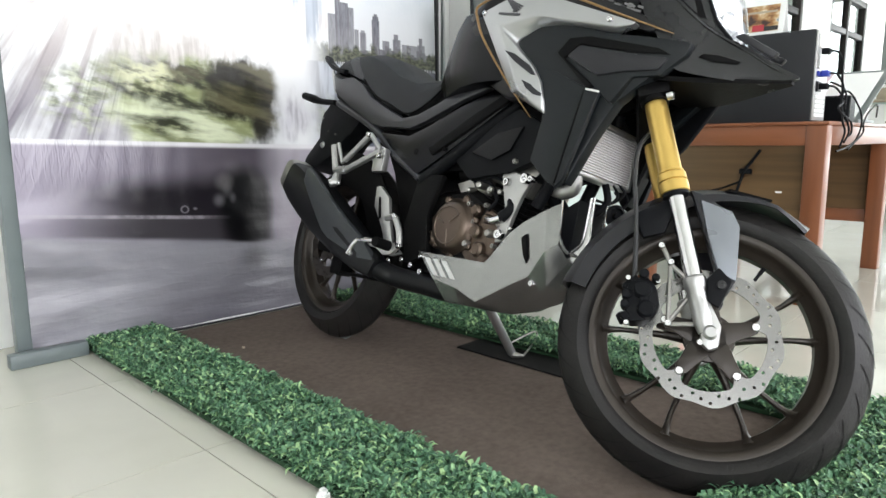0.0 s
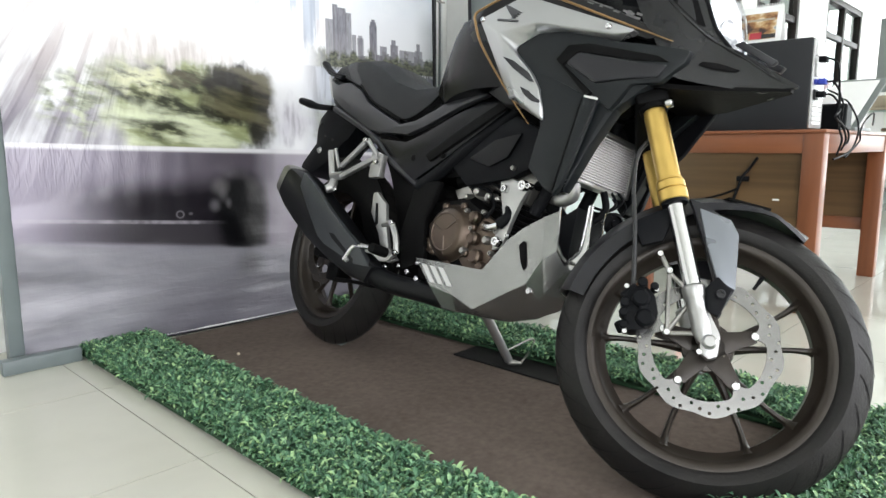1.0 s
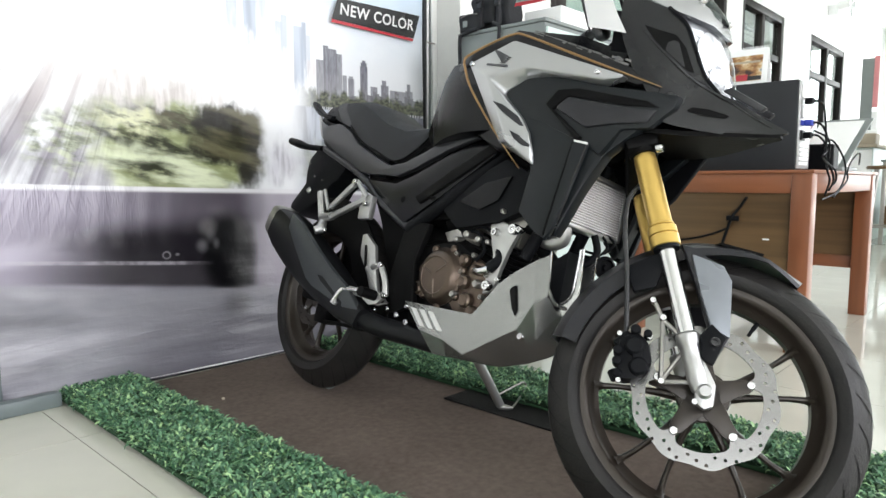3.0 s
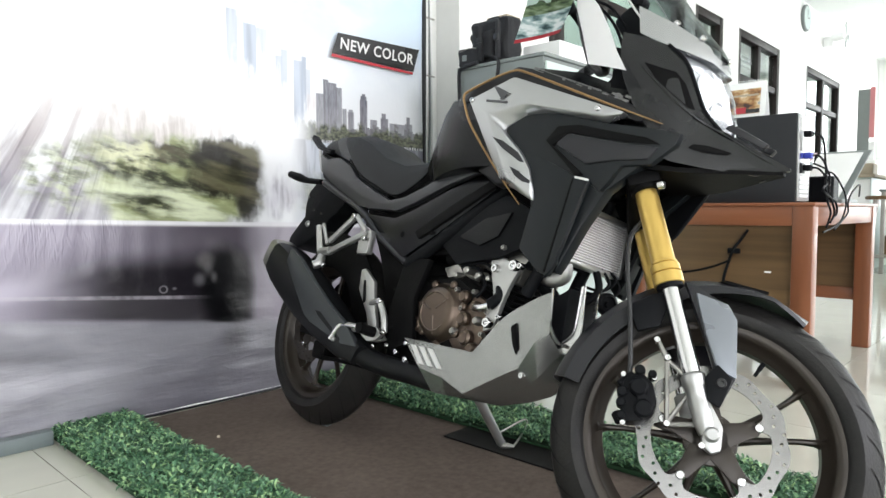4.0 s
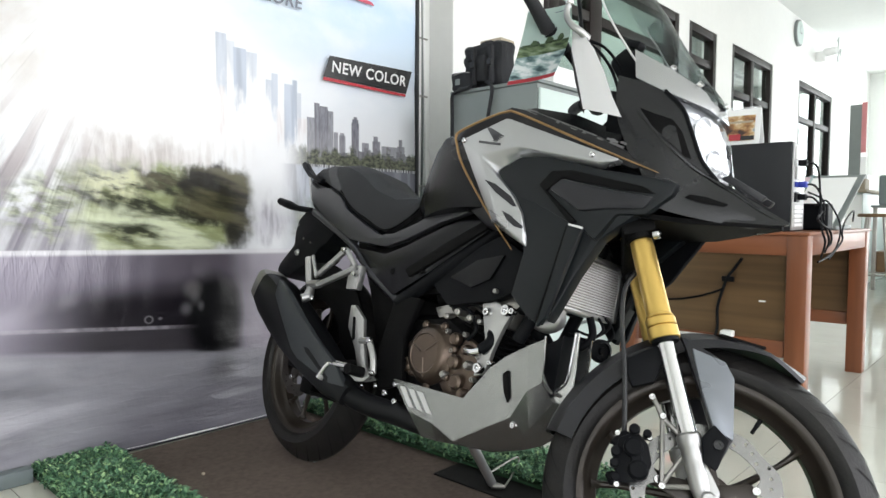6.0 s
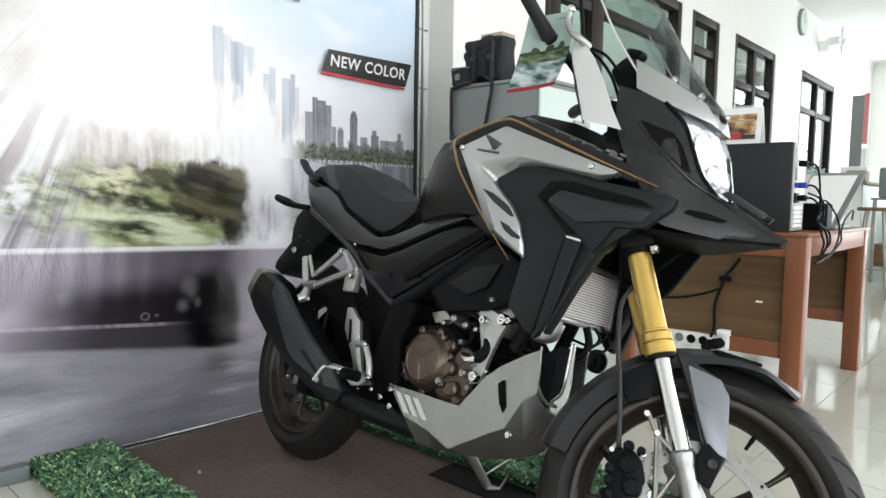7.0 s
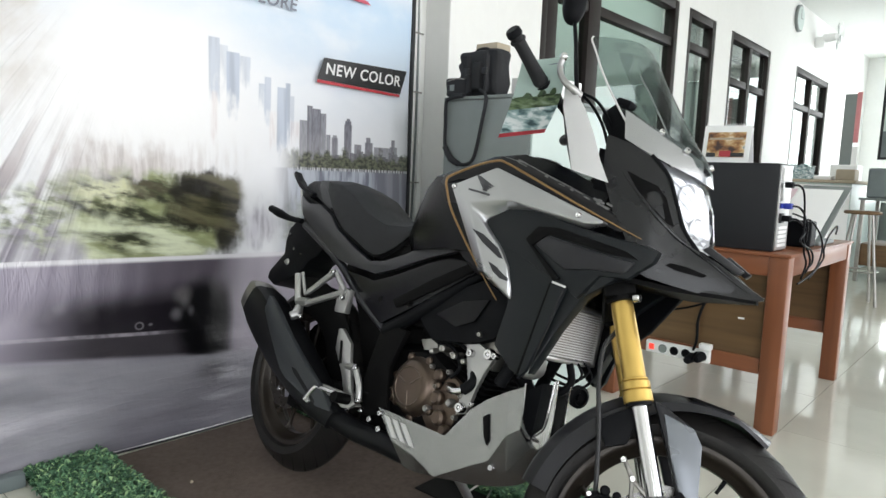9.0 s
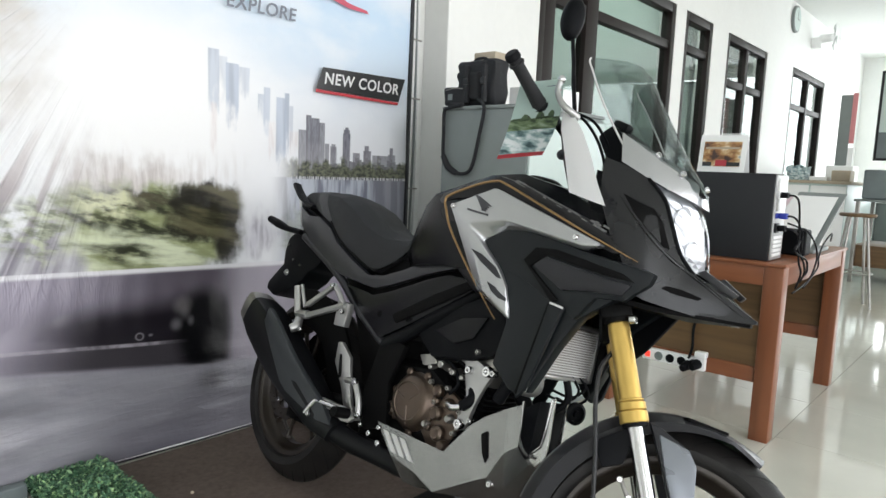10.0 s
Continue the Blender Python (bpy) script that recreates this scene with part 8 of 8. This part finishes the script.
fan = thing("wall_fan", pose(9.8, YB - 0.001, 3.05), "white wall fan at rest high on the wall", "fan")
part("bracket", box(-0.05, 0.05, -0.12, 0.0, -0.12, 0.02, 0.01), M_WHITE, fan)
part("motor", rod((0, -0.10, 0), (-0.05, -0.26, 0), 0.06, 0.05, 20, 0.01), M_WHITE, fan)
for k in range(3):
    part("blade", slab([(q[0], -0.27 + 0.02 * math.sin(3 * q[0]), q[1]) for q in ((0.03 * math.cos(k * 2.094 - 0.5), 0.03 * math.sin(k * 2.094 - 0.5)), (0.18 * math.cos(k * 2.094 - 0.35), 0.18 * math.sin(k * 2.094 - 0.35)), (0.18 * math.cos(k * 2.094 + 0.35), 0.18 * math.sin(k * 2.094 + 0.35)), (0.03 * math.cos(k * 2.094 + 0.5), 0.03 * math.sin(k * 2.094 + 0.5)))], 0.004, 0, dirn=(0, -1, 0)), M_GREYBOX, fan)
for r in (0.08, 0.14, 0.20):
    part("guard_ring", lathe([(r - 0.003, 0), (r, 0.003), (r + 0.003, 0), (r, -0.003)], pose(0, -0.30, 0, 90), 32, True), M_WHITE, fan)
scr = thing("display_board", pose(9.3, -0.35, 0), "dark framed glass display board on a stand", "board")
for y0, y1, z0, z1 in ((-0.03, 0.0, 1.40, 2.50), (-1.30, -1.27, 1.40, 2.50), (-1.27, -0.03, 2.47, 2.50), (-1.27, -0.03, 1.40, 1.43)):
    part("board_frame", box(-0.02, 0.02, y0, y1, z0, z1, 0.004), M_FRAMEDARK, scr)
part("board_glass", box(-0.006, 0.006, -1.27, -0.03, 1.75, 2.47), M_MINT, scr, smooth=False)
part("board_panel", box(-0.012, 0.012, -1.27, -0.03, 1.43, 1.75), M_GREYMETAL, scr, smooth=False)
for y in (-0.35, -1.0):
    part("post", rod((0, y, 0), (0, y, 1.40), 0.022, None, 10), M_STEEL, scr)
    part("post_foot", box(-0.2, 0.2, y - 0.03, y + 0.03, 0.0, 0.03, 0.005), M_STEEL, scr)
bn = thing("roll_up_banner", pose(9.1, 0.0, 0), "narrow red and grey roll-up banner", "banner")
part("red_panel", box(0.0, 0.012, -0.155, -0.10, 1.60, 2.22, 0.001), M_PALERED, bn, smooth=False)
part("grey_panel", box(0.0, 0.012, -0.10, 0.03, 0.3, 2.2, 0.001), M_GREYBOX, bn, smooth=False)
part("white_panel", box(0.0, 0.012, -0.16, -0.10, 0.3, 1.55, 0.001), M_WHITE, bn, smooth=False)
part("base", box(-0.12, 0.12, -0.2, 0.1, 0, 0.3, 0.01), M_WHITE, bn)
low_t = thing("low_cabinet", Matrix(), "grey glazed low cabinet at the far end", "cabinet")
part("body", box(10.6, 11.8, -1.6, -0.1, 0.0, 0.85, 0.006), M_GREYBOX, low_t)
part("top", box(10.55, 11.85, -1.65, -0.05, 0.85, 0.88, 0.004), M_WHITE, low_t)
ppr = thing("paper_tray", pose(2.75, -1.0, 0.7422), "grey document holder with leaning papers on the desk", "papers")
part("holder_foot", box(0.12, 0.42, -0.17, 0.10, 0.0, 0.02, 0.005), M_GREYBOX, ppr)
part("holder_back", slab([(0.16, -0.17, 0.02), (0.16, 0.06, 0.02), (0.72, 0.06, 0.28), (0.72, -0.17, 0.28)], 0.006, 0.001), M_GREYBOX, ppr, "grey tilted board", smooth=False)
part("sheet", slab([(0.14, -0.15, 0.03), (0.14, 0.05, 0.03), (0.62, 0.05, 0.262), (0.62, -0.15, 0.262)], 0.002, 0), M_WHITE, ppr, smooth=False)
part("sheet", slab([(0.0, 0.02, 0.06), (0.0, 0.2, 0.06), (0.45, 0.2, 0.26), (0.45, 0.02, 0.26)], 0.002, 0), M_PINKPAPER, ppr, "pale pink sheet", smooth=False)
tagged(mesh_object("router", box(2.70, 2.80, -1.17, -1.05, 0.7425, 0.86, 0.01), M_BLACK), "small black box among the cables on the desk", "router")
tagged(mesh_object("paper_cup", lathe([(0, 0), (0.03, 0), (0.036, 0.09), (0.033, 0.09), (0.028, 0.004), (0, 0.004)], pose(3.3, -1.08, 0.7425), 20), M_WHITE), "white paper cup on the desk", "cup")
for pts in ([(2.70, -1.12, 0.85), (2.62, -1.18, 0.87), (2.74, -1.20, 0.80), (2.72, -1.216, 0.735), (2.62, -1.222, 0.67), (2.48, -1.222, 0.64), (2.34, -1.22, 0.625)], [(3.3, -1.15, 0.78), (3.1, -1.19, 0.83), (2.9, -1.2, 0.79), (2.76, -1.215, 0.74), (2.73, -1.222, 0.70), (2.60, -1.224, 0.66), (2.5, -1.222, 0.63)], [(2.42, -1.16, 0.90), (2.52, -1.19, 0.87), (2.50, -1.2, 0.80), (2.56, -1.18, 0.755), (2.80, -1.14, 0.752), (3.1, -1.12, 0.752)]):
    tagged(mesh_object("desk_cable", tube(pts, 0.0038, 8, 6), M_BLACK, True), "loose black cable drooping over the desk edge", "cable", "loose cables on the desk")

# ---- floor tiles, nearest ones singly ----
floor = thing("floor", Matrix(), "cream glazed floor tiles with thin grey joints", "floor", kind="structure")
part("grout_bed", box(X0, X1, Y0, YB, -0.12, -0.0025), M_GROUT, floor, smooth=False)
tile_me = bpy.data.meshes.new("tile")
bm = box(0.0014, 0.5986, 0.0014, 0.5986, -0.0024, 0.0)
bm.to_mesh(tile_me)
bm.free()
tile_me.materials.append(M_TILE)
near = set()
for i in range(-2, 9):
    for j in range(-6, 1):
        ob = new("tile", tile_me)
        ob.parent, ob.location = floor, (0.6 * i, 0.6 * j, 0)
        near.add((i, j))
bm = bmesh.new()
verts, faces = [], []
for i in range(-7, 23):
    for j in range(-11, 1):
        if (i, j) not in near:
            n = len(verts)
            a, b = max(0.6 * i + 0.001, X0), min(0.6 * i + 0.599, X1)
            c, d = max(0.6 * j + 0.001, Y0), min(0.6 * j + 0.599, YB)
            if b > a and d > c:
                verts += [(a, c, 0), (b, c, 0), (b, d, 0), (a, d, 0)]
                faces.append((n, n + 1, n + 2, n + 3))
me = bpy.data.meshes.new("far_tiles")
me.from_pydata(verts, [], faces)
me.materials.append(M_TILE)
ob = new("far_tiles", me)
ob.parent = floor
tagged(ob, "more cream floor tiles", kind="stuff")
